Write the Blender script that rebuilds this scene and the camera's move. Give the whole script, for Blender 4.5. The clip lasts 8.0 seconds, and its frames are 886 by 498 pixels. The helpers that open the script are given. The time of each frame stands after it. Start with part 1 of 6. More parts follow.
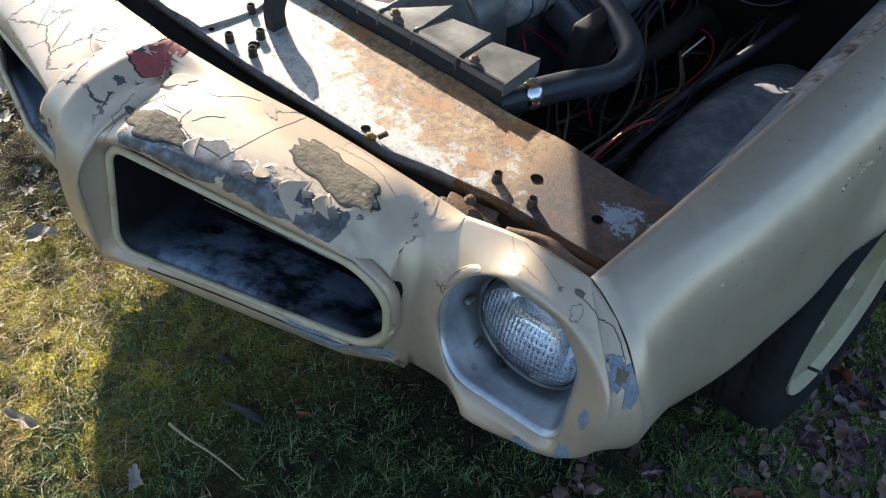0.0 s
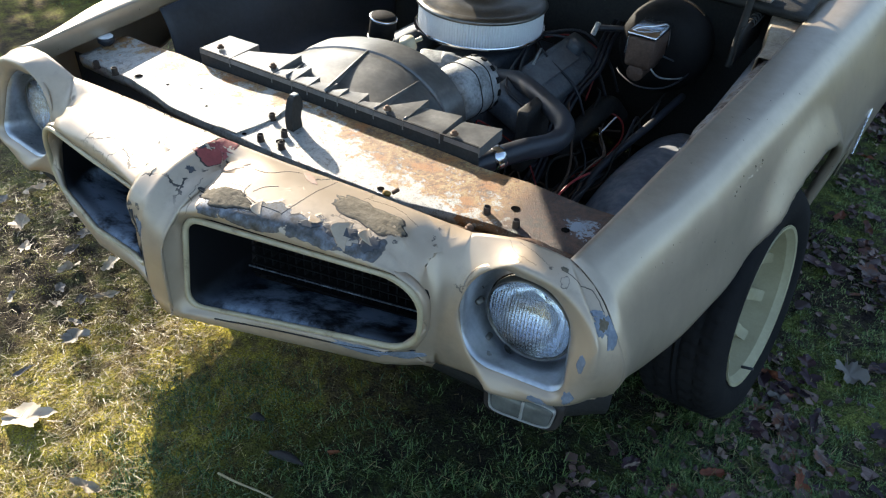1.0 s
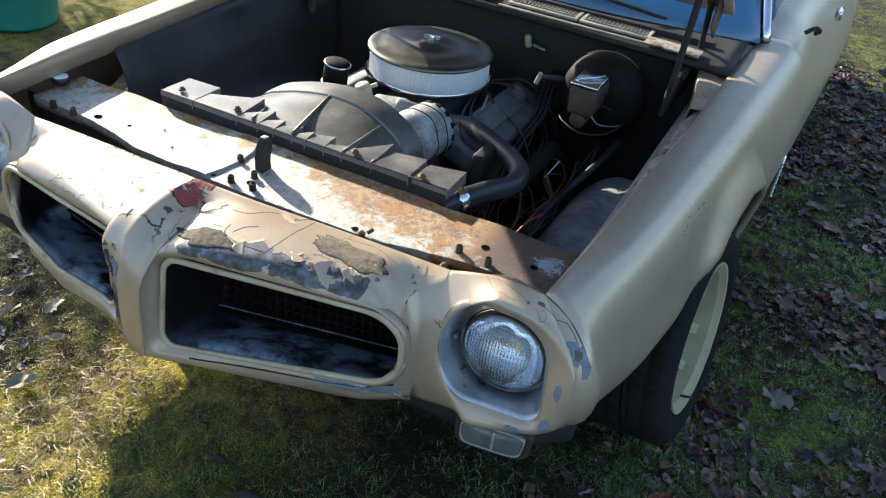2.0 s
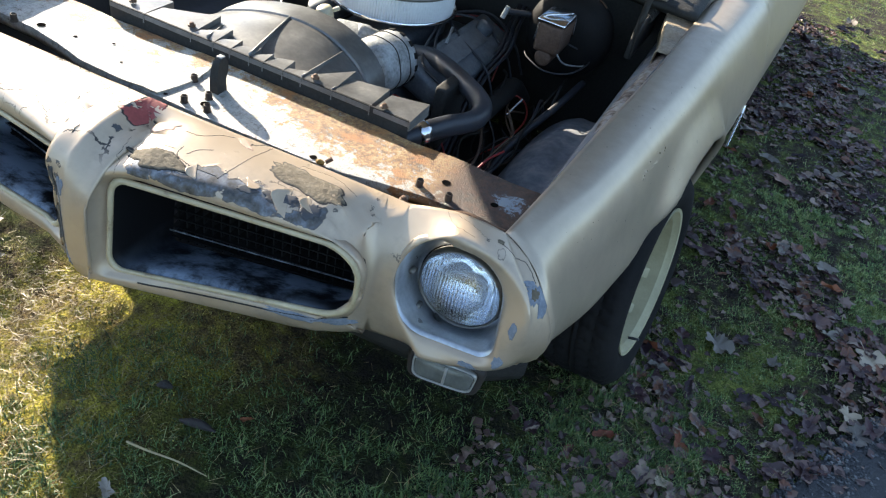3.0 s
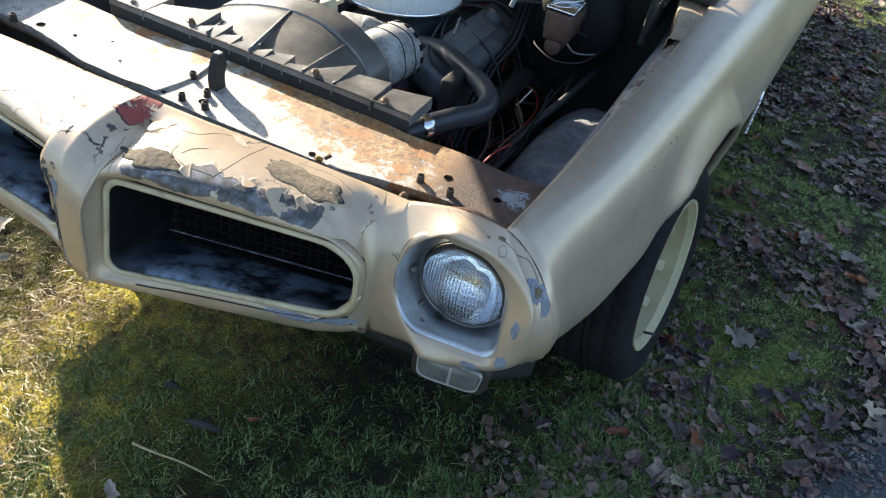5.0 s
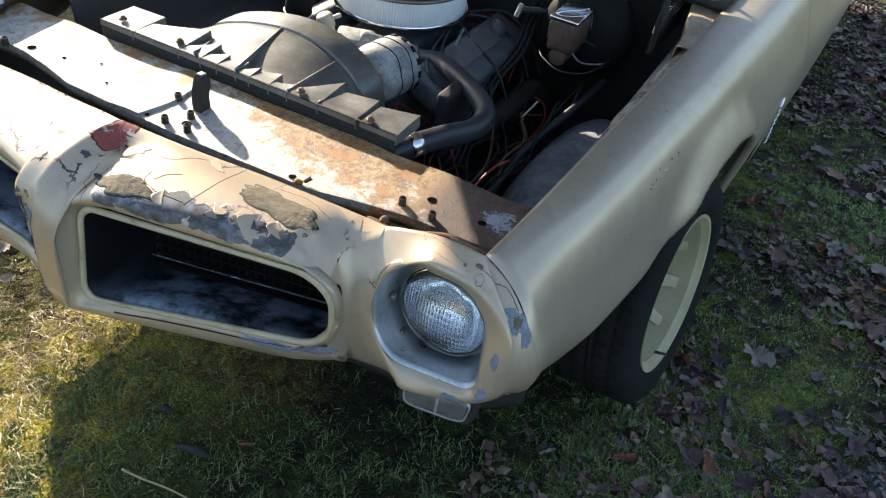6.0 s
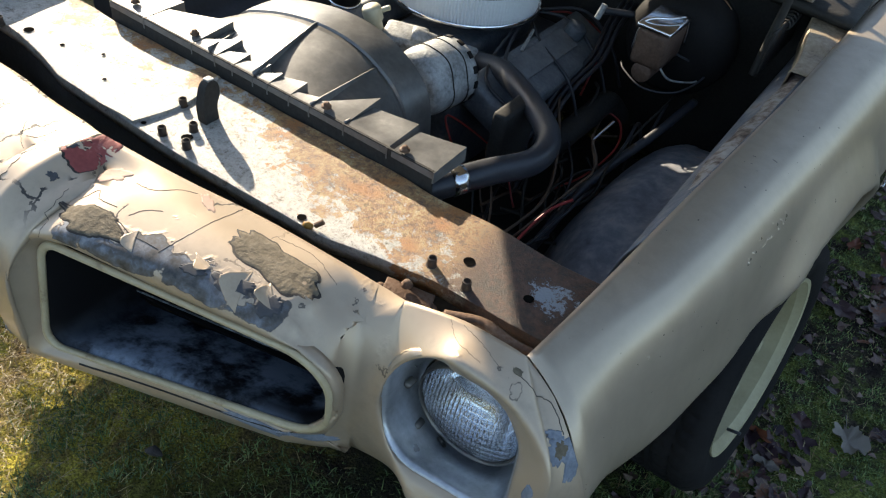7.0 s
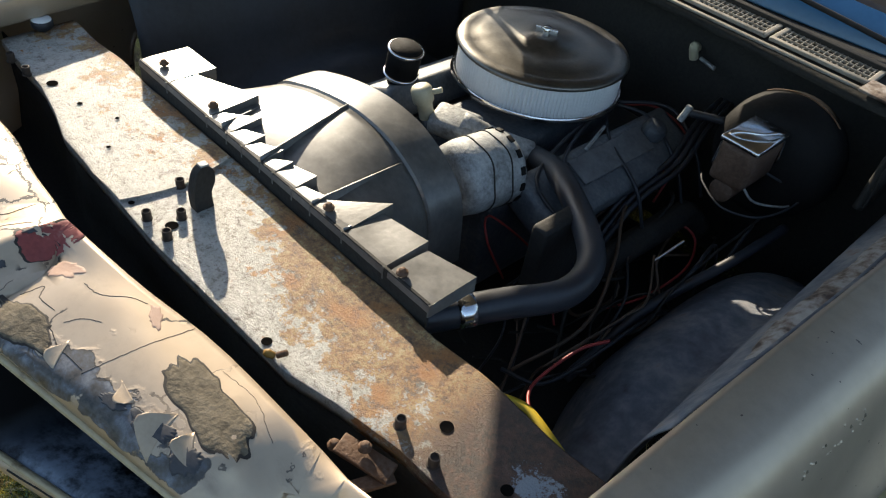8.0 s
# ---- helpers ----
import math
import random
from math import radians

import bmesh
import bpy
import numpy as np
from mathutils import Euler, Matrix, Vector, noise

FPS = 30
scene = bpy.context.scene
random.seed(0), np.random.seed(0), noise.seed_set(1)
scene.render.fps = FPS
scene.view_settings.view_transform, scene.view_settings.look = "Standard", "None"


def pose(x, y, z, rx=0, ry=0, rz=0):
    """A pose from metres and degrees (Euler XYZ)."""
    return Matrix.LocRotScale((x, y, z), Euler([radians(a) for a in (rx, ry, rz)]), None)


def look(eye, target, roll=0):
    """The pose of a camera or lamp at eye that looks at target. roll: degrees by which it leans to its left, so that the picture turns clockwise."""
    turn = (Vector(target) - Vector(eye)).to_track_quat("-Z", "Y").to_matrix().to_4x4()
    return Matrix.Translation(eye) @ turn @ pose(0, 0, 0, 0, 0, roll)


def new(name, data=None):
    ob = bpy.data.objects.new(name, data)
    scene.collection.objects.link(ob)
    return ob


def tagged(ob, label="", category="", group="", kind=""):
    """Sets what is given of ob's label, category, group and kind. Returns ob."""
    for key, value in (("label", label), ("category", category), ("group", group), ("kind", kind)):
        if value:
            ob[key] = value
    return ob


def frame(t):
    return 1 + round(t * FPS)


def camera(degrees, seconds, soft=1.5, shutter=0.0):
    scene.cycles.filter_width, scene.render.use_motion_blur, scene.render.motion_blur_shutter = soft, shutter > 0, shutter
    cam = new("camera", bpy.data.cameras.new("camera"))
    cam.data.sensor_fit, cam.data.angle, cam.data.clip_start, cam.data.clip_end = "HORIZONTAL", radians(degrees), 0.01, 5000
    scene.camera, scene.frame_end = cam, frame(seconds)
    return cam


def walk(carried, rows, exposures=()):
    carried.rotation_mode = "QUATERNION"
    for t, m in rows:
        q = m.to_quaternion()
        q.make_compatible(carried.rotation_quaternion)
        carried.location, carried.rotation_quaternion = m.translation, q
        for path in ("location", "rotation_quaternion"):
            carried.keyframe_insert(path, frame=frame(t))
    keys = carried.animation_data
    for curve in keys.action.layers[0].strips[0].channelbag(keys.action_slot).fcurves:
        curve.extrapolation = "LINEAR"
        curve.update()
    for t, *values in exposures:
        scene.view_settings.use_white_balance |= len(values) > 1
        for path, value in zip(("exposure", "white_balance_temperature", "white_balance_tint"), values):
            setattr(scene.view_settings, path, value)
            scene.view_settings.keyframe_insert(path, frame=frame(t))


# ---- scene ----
cam = camera(59.1, 8.0, soft=1.2)
ROWS = [
    (0.0, 0.9099, -0.5663, 1.4144, 41.734, -4.085, 41.727),
    (0.5, 1.0560, -0.8029, 1.4769, 47.769, -1.870, 35.985),
    (1.0, 1.0341, -0.9494, 1.5013, 52.426, -2.763, 33.542),
    (1.2, 0.9994, -0.9962, 1.5312, 54.047, -3.302, 32.688),
    (2.3, 0.9439, -1.0620, 1.5213, 55.445, -8.340, 26.529),
    (2.5, 0.9321, -1.0598, 1.5097, 52.879, -9.674, 26.732),
    (3.0, 0.9386, -1.0534, 1.5103, 51.357, -10.384, 26.552),
    (3.5, 0.9405, -1.0519, 1.5141, 51.446, -10.453, 26.439),
    (4.0, 0.9447, -1.0325, 1.5081, 50.804, -10.421, 26.756),
    (4.5, 0.9508, -1.0158, 1.5060, 50.272, -9.622, 27.104),
    (4.7, 0.9525, -1.0143, 1.5015, 50.415, -9.231, 27.242),
    (6.0, 1.0240, -0.8899, 1.5132, 50.467, -6.400, 29.679),
    (6.5, 1.0405, -0.7966, 1.4946, 49.164, -6.489, 34.397),
    (7.0, 0.8969, -0.5980, 1.4515, 47.578, -7.013, 36.135),
    (7.5, 0.8053, -0.4726, 1.4481, 49.533, -7.305, 36.710),
    (8.0, 0.8587, -0.3136, 1.4523, 48.961, -7.362, 46.744),
]
walk(cam, [(t, pose(x, y, z, rx, ry, rz)) for t, x, y, z, rx, ry, rz in ROWS],
     exposures=[(0.0, 1.3, 6500, 10), (1.2, 1.42, 6500, 9), (2.4, 1.36, 6550, 10), (3.1, 1.72, 6600, 10), (4.5, 1.70, 6800, 11), (6.0, 1.5, 7000, 11), (6.6, 1.45, 7100, 11), (7.4, 1.0, 7100, 11), (8.0, 0.85, 7000, 10)])

# ---- light: a low winter sun from the car's right rear, clear sky ----
SUN_AZ = Vector((-0.90, 0.43, 0.0)).normalized()
SUN_EL = radians(21.5)
to_sun = Vector((SUN_AZ.x * math.cos(SUN_EL), SUN_AZ.y * math.cos(SUN_EL), math.sin(SUN_EL)))
sun_data = bpy.data.lights.new("sun", "SUN")
sun_data.energy, sun_data.angle, sun_data.color = 5.0, radians(0.55), (1.0, 0.90, 0.74)
sun = new("sun", sun_data)
sun.matrix_world = look(to_sun * 30, (0, 0, 0))
world = bpy.data.worlds.new("world")
scene.world = world
world.use_nodes = True
wn = world.node_tree.nodes
sky = wn.new("ShaderNodeTexSky")
sky.sky_type, sky.sun_disc = "NISHITA", False
sky.sun_elevation, sky.sun_rotation = SUN_EL, math.atan2(SUN_AZ.x, SUN_AZ.y)
sky.air_density, sky.dust_density, sky.ozone_density = 1.0, 0.6, 1.2
wn["Background"].inputs["Strength"].default_value = 0.15
world.node_tree.links.new(sky.outputs[0], wn["Background"].inputs[0])


# ---- materials ----
def nodes_of(name):
    m = bpy.data.materials.new(name)
    m.use_nodes = True
    return m, m.node_tree.nodes, m.node_tree.links, m.node_tree.nodes["Principled BSDF"]


def ramp(n, stops):
    r = n.new("ShaderNodeValToRGB")
    els = r.color_ramp.elements
    while len(els) < len(stops):
        els.new(0.5)
    for e, (p, c) in zip(els, stops):
        e.position, e.color = p, (*c, 1) if len(c) == 3 else c
    return r


def noise_tex(n, l, scale, detail=5.0, rough=0.6, coord="Object"):
    tc = n.new("ShaderNodeTexCoord")
    t = n.new("ShaderNodeTexNoise")
    t.inputs["Scale"].default_value, t.inputs["Detail"].default_value, t.inputs["Roughness"].default_value = scale, detail, rough
    l.new(tc.outputs[coord], t.inputs["Vector"])
    return t


def surface_mat(name, stops, scale=8.0, fine=120.0, rough=(0.4, 0.6), metal=0.0, bump=0.15, dist=0.002, fine_mix=0.25, coat=0.0, spec=0.5):
    """A material with colour that varies at a coarse and a fine scale, uneven roughness and fine relief."""
    m, n, l, b = nodes_of(name)
    a, f = noise_tex(n, l, scale), noise_tex(n, l, fine, 3.0)
    mix = n.new("ShaderNodeMix")
    mix.inputs[0].default_value = fine_mix
    l.new(a.outputs[0], mix.inputs[2])
    l.new(f.outputs[0], mix.inputs[3])
    r = ramp(n, stops)
    l.new(mix.outputs[0], r.inputs[0])
    l.new(r.outputs[0], b.inputs["Base Color"])
    mr = n.new("ShaderNodeMapRange")
    mr.inputs["From Min"].default_value, mr.inputs["From Max"].default_value = 0.3, 0.7
    mr.inputs["To Min"].default_value, mr.inputs["To Max"].default_value = rough
    l.new(a.outputs[0], mr.inputs[0])
    l.new(mr.outputs[0], b.inputs["Roughness"])
    bp = n.new("ShaderNodeBump")
    bp.inputs["Strength"].default_value, bp.inputs["Distance"].default_value = bump, dist
    l.new(f.outputs[0], bp.inputs["Height"])
    l.new(bp.outputs[0], b.inputs["Normal"])
    b.inputs["Metallic"].default_value = metal
    b.inputs["Coat Weight"].default_value = coat
    b.inputs["Specular IOR Level"].default_value = spec
    return m


GOLD = [(0.3, (0.40, 0.300, 0.205)), (0.5, (0.475, 0.368, 0.262)), (0.7, (0.52, 0.415, 0.305))]


def math_node(n, l, op, a, b=None, clamp=False):
    q = n.new("ShaderNodeMath")
    q.operation, q.use_clamp = op, clamp
    for i, v in enumerate((a, b)):
        if v is None:
            continue
        if isinstance(v, (int, float)):
            q.inputs[i].default_value = v
        else:
            l.new(v, q.inputs[i])
    return q.outputs[0]


def band(n, l, v, lo, hi):
    """0 below lo, 1 above hi."""
    q = n.new("ShaderNodeMapRange")
    q.interpolation_type = "SMOOTHSTEP"
    q.inputs["From Min"].default_value, q.inputs["From Max"].default_value = lo, hi
    l.new(v, q.inputs[0])
    return q.outputs[0]


def blend(n, l, fac, a, b):
    q = n.new("ShaderNodeMix")
    q.data_type = "RGBA"
    l.new(fac, q.inputs[0])
    for i, v in ((6, a), (7, b)):
        if isinstance(v, tuple):
            q.inputs[i].default_value = (*v, 1)
        else:
            l.new(v, q.inputs[i])
    return q.outputs[2]


def peeling_paint():
    """Gold paint that has crazed into plates and flaked to primer on the upper nose."""
    m, n, l, b = nodes_of("crazed_gold_paint")
    tc = n.new("ShaderNodeTexCoord")
    base, fine = noise_tex(n, l, 3.0), noise_tex(n, l, 260.0, 3)
    r = ramp(n, GOLD)
    l.new(base.outputs[0], r.inputs[0])
    warp = noise_tex(n, l, 22.0, 4)
    off = n.new("ShaderNodeVectorMath")
    off.operation = "MULTIPLY_ADD"
    l.new(warp.outputs["Color"], off.inputs[0])
    off.inputs[1].default_value = (0.05, 0.05, 0.05)
    l.new(tc.outputs["Object"], off.inputs[2])
    cracks = []
    for scale, width in ((9.0, 0.016), (30.0, 0.045)):
        v = n.new("ShaderNodeTexVoronoi")
        v.feature = "DISTANCE_TO_EDGE"
        v.inputs["Scale"].default_value = scale
        l.new(off.outputs[0], v.inputs["Vector"])
        cracks.append(math_node(n, l, "LESS_THAN", v.outputs["Distance"], width))
    sx = n.new("ShaderNodeSeparateXYZ")
    l.new(tc.outputs["Object"], sx.inputs[0])
    top = band(n, l, sx.outputs[2], 0.672, 0.700)
    mid = math_node(n, l, "SUBTRACT", 1.0, band(n, l, math_node(n, l, "ABSOLUTE", math_node(n, l, "ADD", sx.outputs[0], 0.08)), 0.30, 0.50))
    area = math_node(n, l, "MULTIPLY", top, mid)
    patch = noise_tex(n, l, 6.0, 3)
    big = math_node(n, l, "MULTIPLY", cracks[0], math_node(n, l, "MULTIPLY", area, band(n, l, patch.outputs[0], 0.45, 0.48)))
    small = math_node(n, l, "MULTIPLY", cracks[1], math_node(n, l, "MULTIPLY", area, band(n, l, patch.outputs[0], 0.56, 0.58)))
    crack = math_node(n, l, "MAXIMUM", big, small)
    # paint gone along the leading edge above the grilles and down the beak
    ax = math_node(n, l, "ABSOLUTE", sx.outputs[0])
    back = math_node(n, l, "SUBTRACT", sx.outputs[1], math_node(n, l, "SUBTRACT", math_node(n, l, "MULTIPLY", ax, 0.235), 0.222))
    edge = math_node(n, l, "MULTIPLY", math_node(n, l, "SUBTRACT", 1.0, band(n, l, back, 0.02, 0.085)), band(n, l, sx.outputs[2], 0.664, 0.680))
    edge = math_node(n, l, "MULTIPLY", edge, math_node(n, l, "MULTIPLY", band(n, l, sx.outputs[0], 0.030, 0.065), math_node(n, l, "SUBTRACT", 1.0, band(n, l, ax, 0.38, 0.44))))
    beak = math_node(n, l, "MULTIPLY", math_node(n, l, "SUBTRACT", 1.0, band(n, l, math_node(n, l, "ABSOLUTE", math_node(n, l, "ADD", sx.outputs[0], 0.066)), 0.012, 0.034)), math_node(n, l, "SUBTRACT", 1.0, band(n, l, sx.outputs[2], 0.66, 0.70)))
    lose = noise_tex(n, l, 12.5, 5, 0.55)
    k = math_node(n, l, "ADD", lose.outputs[0], math_node(n, l, "MULTIPLY", math_node(n, l, "MAXIMUM", edge, beak), 0.19))
    chip_n = noise_tex(n, l, 42.0, 6, 0.7)
    chip = math_node(n, l, "MULTIPLY", band(n, l, chip_n.outputs[0], 0.79, 0.795), top)
    gone = math_node(n, l, "MAXIMUM", math_node(n, l, "MULTIPLY", band(n, l, k, 0.705, 0.711), band(n, l, math_node(n, l, "MAXIMUM", edge, beak), 0.05, 0.15)), chip)
    rim = math_node(n, l, "MULTIPLY", band(n, l, k, 0.694, 0.703), math_node(n, l, "SUBTRACT", 1.0, band(n, l, k, 0.706, 0.716)))
    under = noise_tex(n, l, 34.0, 6, 0.65)
    ur = ramp(n, [(0.36, (0.025, 0.025, 0.026)), (0.45, (0.075, 0.066, 0.056)), (0.53, (0.10, 0.105, 0.118)), (0.61, (0.17, 0.18, 0.195)), (0.70, (0.28, 0.28, 0.285))])
    l.new(under.outputs[0], ur.inputs[0])
    grime = noise_tex(n, l, 11.0, 7, 0.7)
    body = blend(n, l, math_node(n, l, "MULTIPLY", band(n, l, grime.outputs[0], 0.48, 0.72), 0.45), r.outputs[0], (0.26, 0.215, 0.165))
    col = blend(n, l, gone, body, ur.outputs[0])
    # dark rim: the shadow along the lifted paint edge, put into the colour
    col = blend(n, l, math_node(n, l, "MULTIPLY", rim, 0.8), col, (0.06, 0.048, 0.040))
    col = blend(n, l, crack, col, (0.05, 0.042, 0.035))
    l.new(col, b.inputs["Base Color"])
    l.new(math_node(n, l, "MULTIPLY", math_node(n, l, "SUBTRACT", 1.0, gone), 0.3), b.inputs["Metallic"])
    hurt = math_node(n, l, "MAXIMUM", crack, gone)
    rg = math_node(n, l, "ADD", math_node(n, l, "MULTIPLY", grime.outputs[0], 0.3), 0.22)
    l.new(math_node(n, l, "ADD", rg, math_node(n, l, "MULTIPLY", hurt, 0.3)), b.inputs["Roughness"])
    b.inputs["Coat Weight"].default_value = 0.4
    b.inputs["Coat Roughness"].default_value = 0.16
    curl = math_node(n, l, "MULTIPLY", math_node(n, l, "MULTIPLY", band(n, l, k, 0.63, 0.705), math_node(n, l, "SUBTRACT", 1.0, gone)), 1.2)
    h = math_node(n, l, "ADD", curl, math_node(n, l, "SUBTRACT", math_node(n, l, "MULTIPLY", fine.outputs[0], 0.06), hurt))
    h = math_node(n, l, "ADD", h, math_node(n, l, "MULTIPLY", math_node(n, l, "MULTIPLY", under.outputs[0], gone), 0.5))
    bp = n.new("ShaderNodeBump")
    bp.inputs["Strength"].default_value, bp.inputs["Distance"].default_value = 0.6, 0.0007
    l.new(h, bp.inputs["Height"])
    l.new(bp.outputs[0], b.inputs["Normal"])
    return m


paint_old = peeling_paint()


GOLD_BODY = [(0.3, (0.42, 0.335, 0.245)), (0.5, (0.50, 0.405, 0.30)), (0.7, (0.55, 0.455, 0.345))]


def body_paint():
    """Champagne metallic, chalky on the flats, where a dull reflection is painted darker, with water marks and
    pinholes.
    """
    m, n, l, b = nodes_of("gold_paint")
    base, mid, fine = noise_tex(n, l, 3.0), noise_tex(n, l, 24.0, 6, 0.7), noise_tex(n, l, 260.0, 3)
    r = ramp(n, GOLD_BODY)
    l.new(math_node(n, l, "ADD", math_node(n, l, "MULTIPLY", base.outputs[0], 0.7), math_node(n, l, "MULTIPLY", mid.outputs[0], 0.3)), r.inputs[0])
    gn_ = n.new("ShaderNodeNewGeometry")
    sx = n.new("ShaderNodeSeparateXYZ")
    l.new(gn_.outputs["Normal"], sx.inputs[0])
    # up-facing flats get a darker colour for the dull reflection they show
    flat = band(n, l, sx.outputs[2], 0.86, 0.99)
    flat_shade = math_node(n, l, "MULTIPLY", flat, math_node(n, l, "ADD", math_node(n, l, "MULTIPLY", mid.outputs[0], 0.7), 0.25, True))
    col = blend(n, l, flat_shade, r.outputs[0], (0.20, 0.165, 0.125))
    spots = noise_tex(n, l, 75.0, 2)
    pits = band(n, l, spots.outputs[0], 0.735, 0.75)
    col = blend(n, l, pits, col, (0.10, 0.075, 0.055))
    l.new(col, b.inputs["Base Color"])
    b.inputs["Metallic"].default_value = 0.5
    rg = math_node(n, l, "ADD", math_node(n, l, "MULTIPLY", base.outputs[0], 0.18), 0.27)
    l.new(math_node(n, l, "ADD", rg, math_node(n, l, "MULTIPLY", flat_shade, 0.35)), b.inputs["Roughness"])
    b.inputs["Coat Weight"].default_value = 0.35
    b.inputs["Coat Roughness"].default_value = 0.30
    bp = n.new("ShaderNodeBump")
    bp.inputs["Strength"].default_value, bp.inputs["Distance"].default_value = 0.12, 0.002
    l.new(math_node(n, l, "SUBTRACT", math_node(n, l, "ADD", math_node(n, l, "MULTIPLY", fine.outputs[0], 0.12), math_node(n, l, "MULTIPLY", base.outputs[0], 1.2)), pits), bp.inputs["Height"])
    l.new(bp.outputs[0], b.inputs["Normal"])
    return m


paint = body_paint()


def support_panel():
    """Sun-bleached grey paint, rusting from the rear edge, brown and bare at the driver's end."""
    m, n, l, b = nodes_of("weathered_support_panel")
    tc = n.new("ShaderNodeTexCoord")
    sx = n.new("ShaderNodeSeparateXYZ")
    l.new(tc.outputs["Object"], sx.inputs[0])
    a, f, g = noise_tex(n, l, 9.0, 8, 0.75), noise_tex(n, l, 60.0, 9, 0.82), noise_tex(n, l, 230.0, 5, 0.75)
    pale = ramp(n, [(0.34, (0.050, 0.038, 0.028)), (0.38, (0.19, 0.17, 0.135)), (0.43, (0.33, 0.31, 0.265)), (0.52, (0.44, 0.425, 0.385)), (0.68, (0.56, 0.545, 0.50))])
    l.new(f.outputs[0], pale.inputs[0])
    rusty = ramp(n, [(0.3, (0.045, 0.022, 0.012)), (0.42, (0.13, 0.055, 0.018)), (0.50, (0.27, 0.125, 0.034)), (0.57, (0.36, 0.23, 0.085)), (0.66, (0.44, 0.36, 0.22))])
    l.new(f.outputs[0], rusty.inputs[0])
    grime = ramp(n, [(0.38, (0.014, 0.009, 0.008)), (0.48, (0.038, 0.020, 0.014)), (0.58, (0.085, 0.040, 0.024)), (0.7, (0.13, 0.085, 0.065))])
    l.new(f.outputs[0], grime.inputs[0])
    lean = math_node(n, l, "ADD", math_node(n, l, "MULTIPLY", sx.outputs[1], 2.2), math_node(n, l, "MULTIPLY", math_node(n, l, "MAXIMUM", sx.outputs[0], 0.0), 0.62))
    k = math_node(n, l, "ADD", lean, math_node(n, l, "MULTIPLY", a.outputs[0], 1.75))
    soft_rust = band(n, l, k, 1.0, 1.66)
    mask = band(n, l, math_node(n, l, "ADD", soft_rust, math_node(n, l, "MULTIPLY", math_node(n, l, "SUBTRACT", f.outputs[0], 0.5), 2.2)), 0.42, 0.62)
    col = blend(n, l, math_node(n, l, "MULTIPLY", mask, 0.95), pale.outputs[0], rusty.outputs[0])
    tint = noise_tex(n, l, 15.0, 4, 0.6)
    col = blend(n, l, math_node(n, l, "MULTIPLY", math_node(n, l, "MULTIPLY", band(n, l, tint.outputs[0], 0.52, 0.66), mask), 0.75), col, (0.33, 0.115, 0.022))
    e = math_node(n, l, "ADD", sx.outputs[0], math_node(n, l, "MULTIPLY", f.outputs[0], 0.25))
    col = blend(n, l, band(n, l, e, 0.60, 0.67), col, grime.outputs[0])
    pits = noise_tex(n, l, 75.0, 5, 0.7)
    col = blend(n, l, math_node(n, l, "MULTIPLY", band(n, l, pits.outputs[0], 0.59, 0.62), 0.6), col, (0.075, 0.045, 0.028))
    spots = band(n, l, g.outputs[0], 0.57, 0.60)
    col = blend(n, l, math_node(n, l, "MULTIPLY", spots, 0.45), col, (0.09, 0.055, 0.035))
    d = n.new("ShaderNodeVectorMath")
    d.operation = "DISTANCE"
    l.new(tc.outputs["Object"], d.inputs[0])
    d.inputs[1].default_value = (0.642, 0.175, 0.674)
    blue = band(n, l, math_node(n, l, "ADD", d.outputs["Value"], math_node(n, l, "MULTIPLY", f.outputs[0], 0.18)), 0.116, 0.112)
    col = blend(n, l, blue, col, (0.22, 0.27, 0.32))
    l.new(col, b.inputs["Base Color"])
    l.new(math_node(n, l, "ADD", math_node(n, l, "MULTIPLY", mask, 0.22), math_node(n, l, "ADD", math_node(n, l, "MULTIPLY", f.outputs[0], 0.34), 0.20)), b.inputs["Roughness"])
    b.inputs["Specular IOR Level"].default_value = 0.6
    bp = n.new("ShaderNodeBump")
    bp.inputs["Strength"].default_value, bp.inputs["Distance"].default_value = 0.8, 0.003
    l.new(math_node(n, l, "ADD", g.outputs[0], f.outputs[0]), bp.inputs["Height"])
    l.new(bp.outputs[0], b.inputs["Normal"])
    return m

primer_dark = surface_mat("bare_filler", [(0.34, (0.055, 0.042, 0.026)), (0.46, (0.115, 0.092, 0.060)), (0.56, (0.155, 0.125, 0.085)), (0.68, (0.21, 0.175, 0.125))], 45, 110, (0.8, 0.95), 0, 0.7, 0.0035, 0.35)
primer_grey = surface_mat("grey_primer", [(0.3, (0.09, 0.11, 0.145)), (0.5, (0.17, 0.195, 0.235)), (0.7, (0.30, 0.32, 0.35))], 30, 200, (0.5, 0.7), 0, 0.3, 0.002, 0.4)
primer_red = surface_mat("red_primer", [(0.3, (0.16, 0.030, 0.028)), (0.6, (0.27, 0.058, 0.052)), (0.75, (0.36, 0.16, 0.13))], 25, 160, (0.6, 0.8), 0, 0.3, 0.002, 0.4)
cream = surface_mat("cream_bead", [(0.3, (0.16, 0.095, 0.045)), (0.40, (0.42, 0.335, 0.20)), (0.7, (0.56, 0.475, 0.31))], 16, 120, (0.35, 0.5), 0, 0.2, 0.001)
grille_black = surface_mat("grille_black", [(0.3, (0.004, 0.004, 0.005)), (0.7, (0.014, 0.013, 0.012))], 20, 140, (0.55, 0.8), 0, 0.3, 0.002, 0.4, 0.0, 0.15)
black_matt = surface_mat("black_grime", [(0.3, (0.012, 0.012, 0.012)), (0.7, (0.042, 0.040, 0.036))], 14, 120, (0.6, 0.9), 0, 0.4, 0.003, 0.4, 0.0, 0.3)
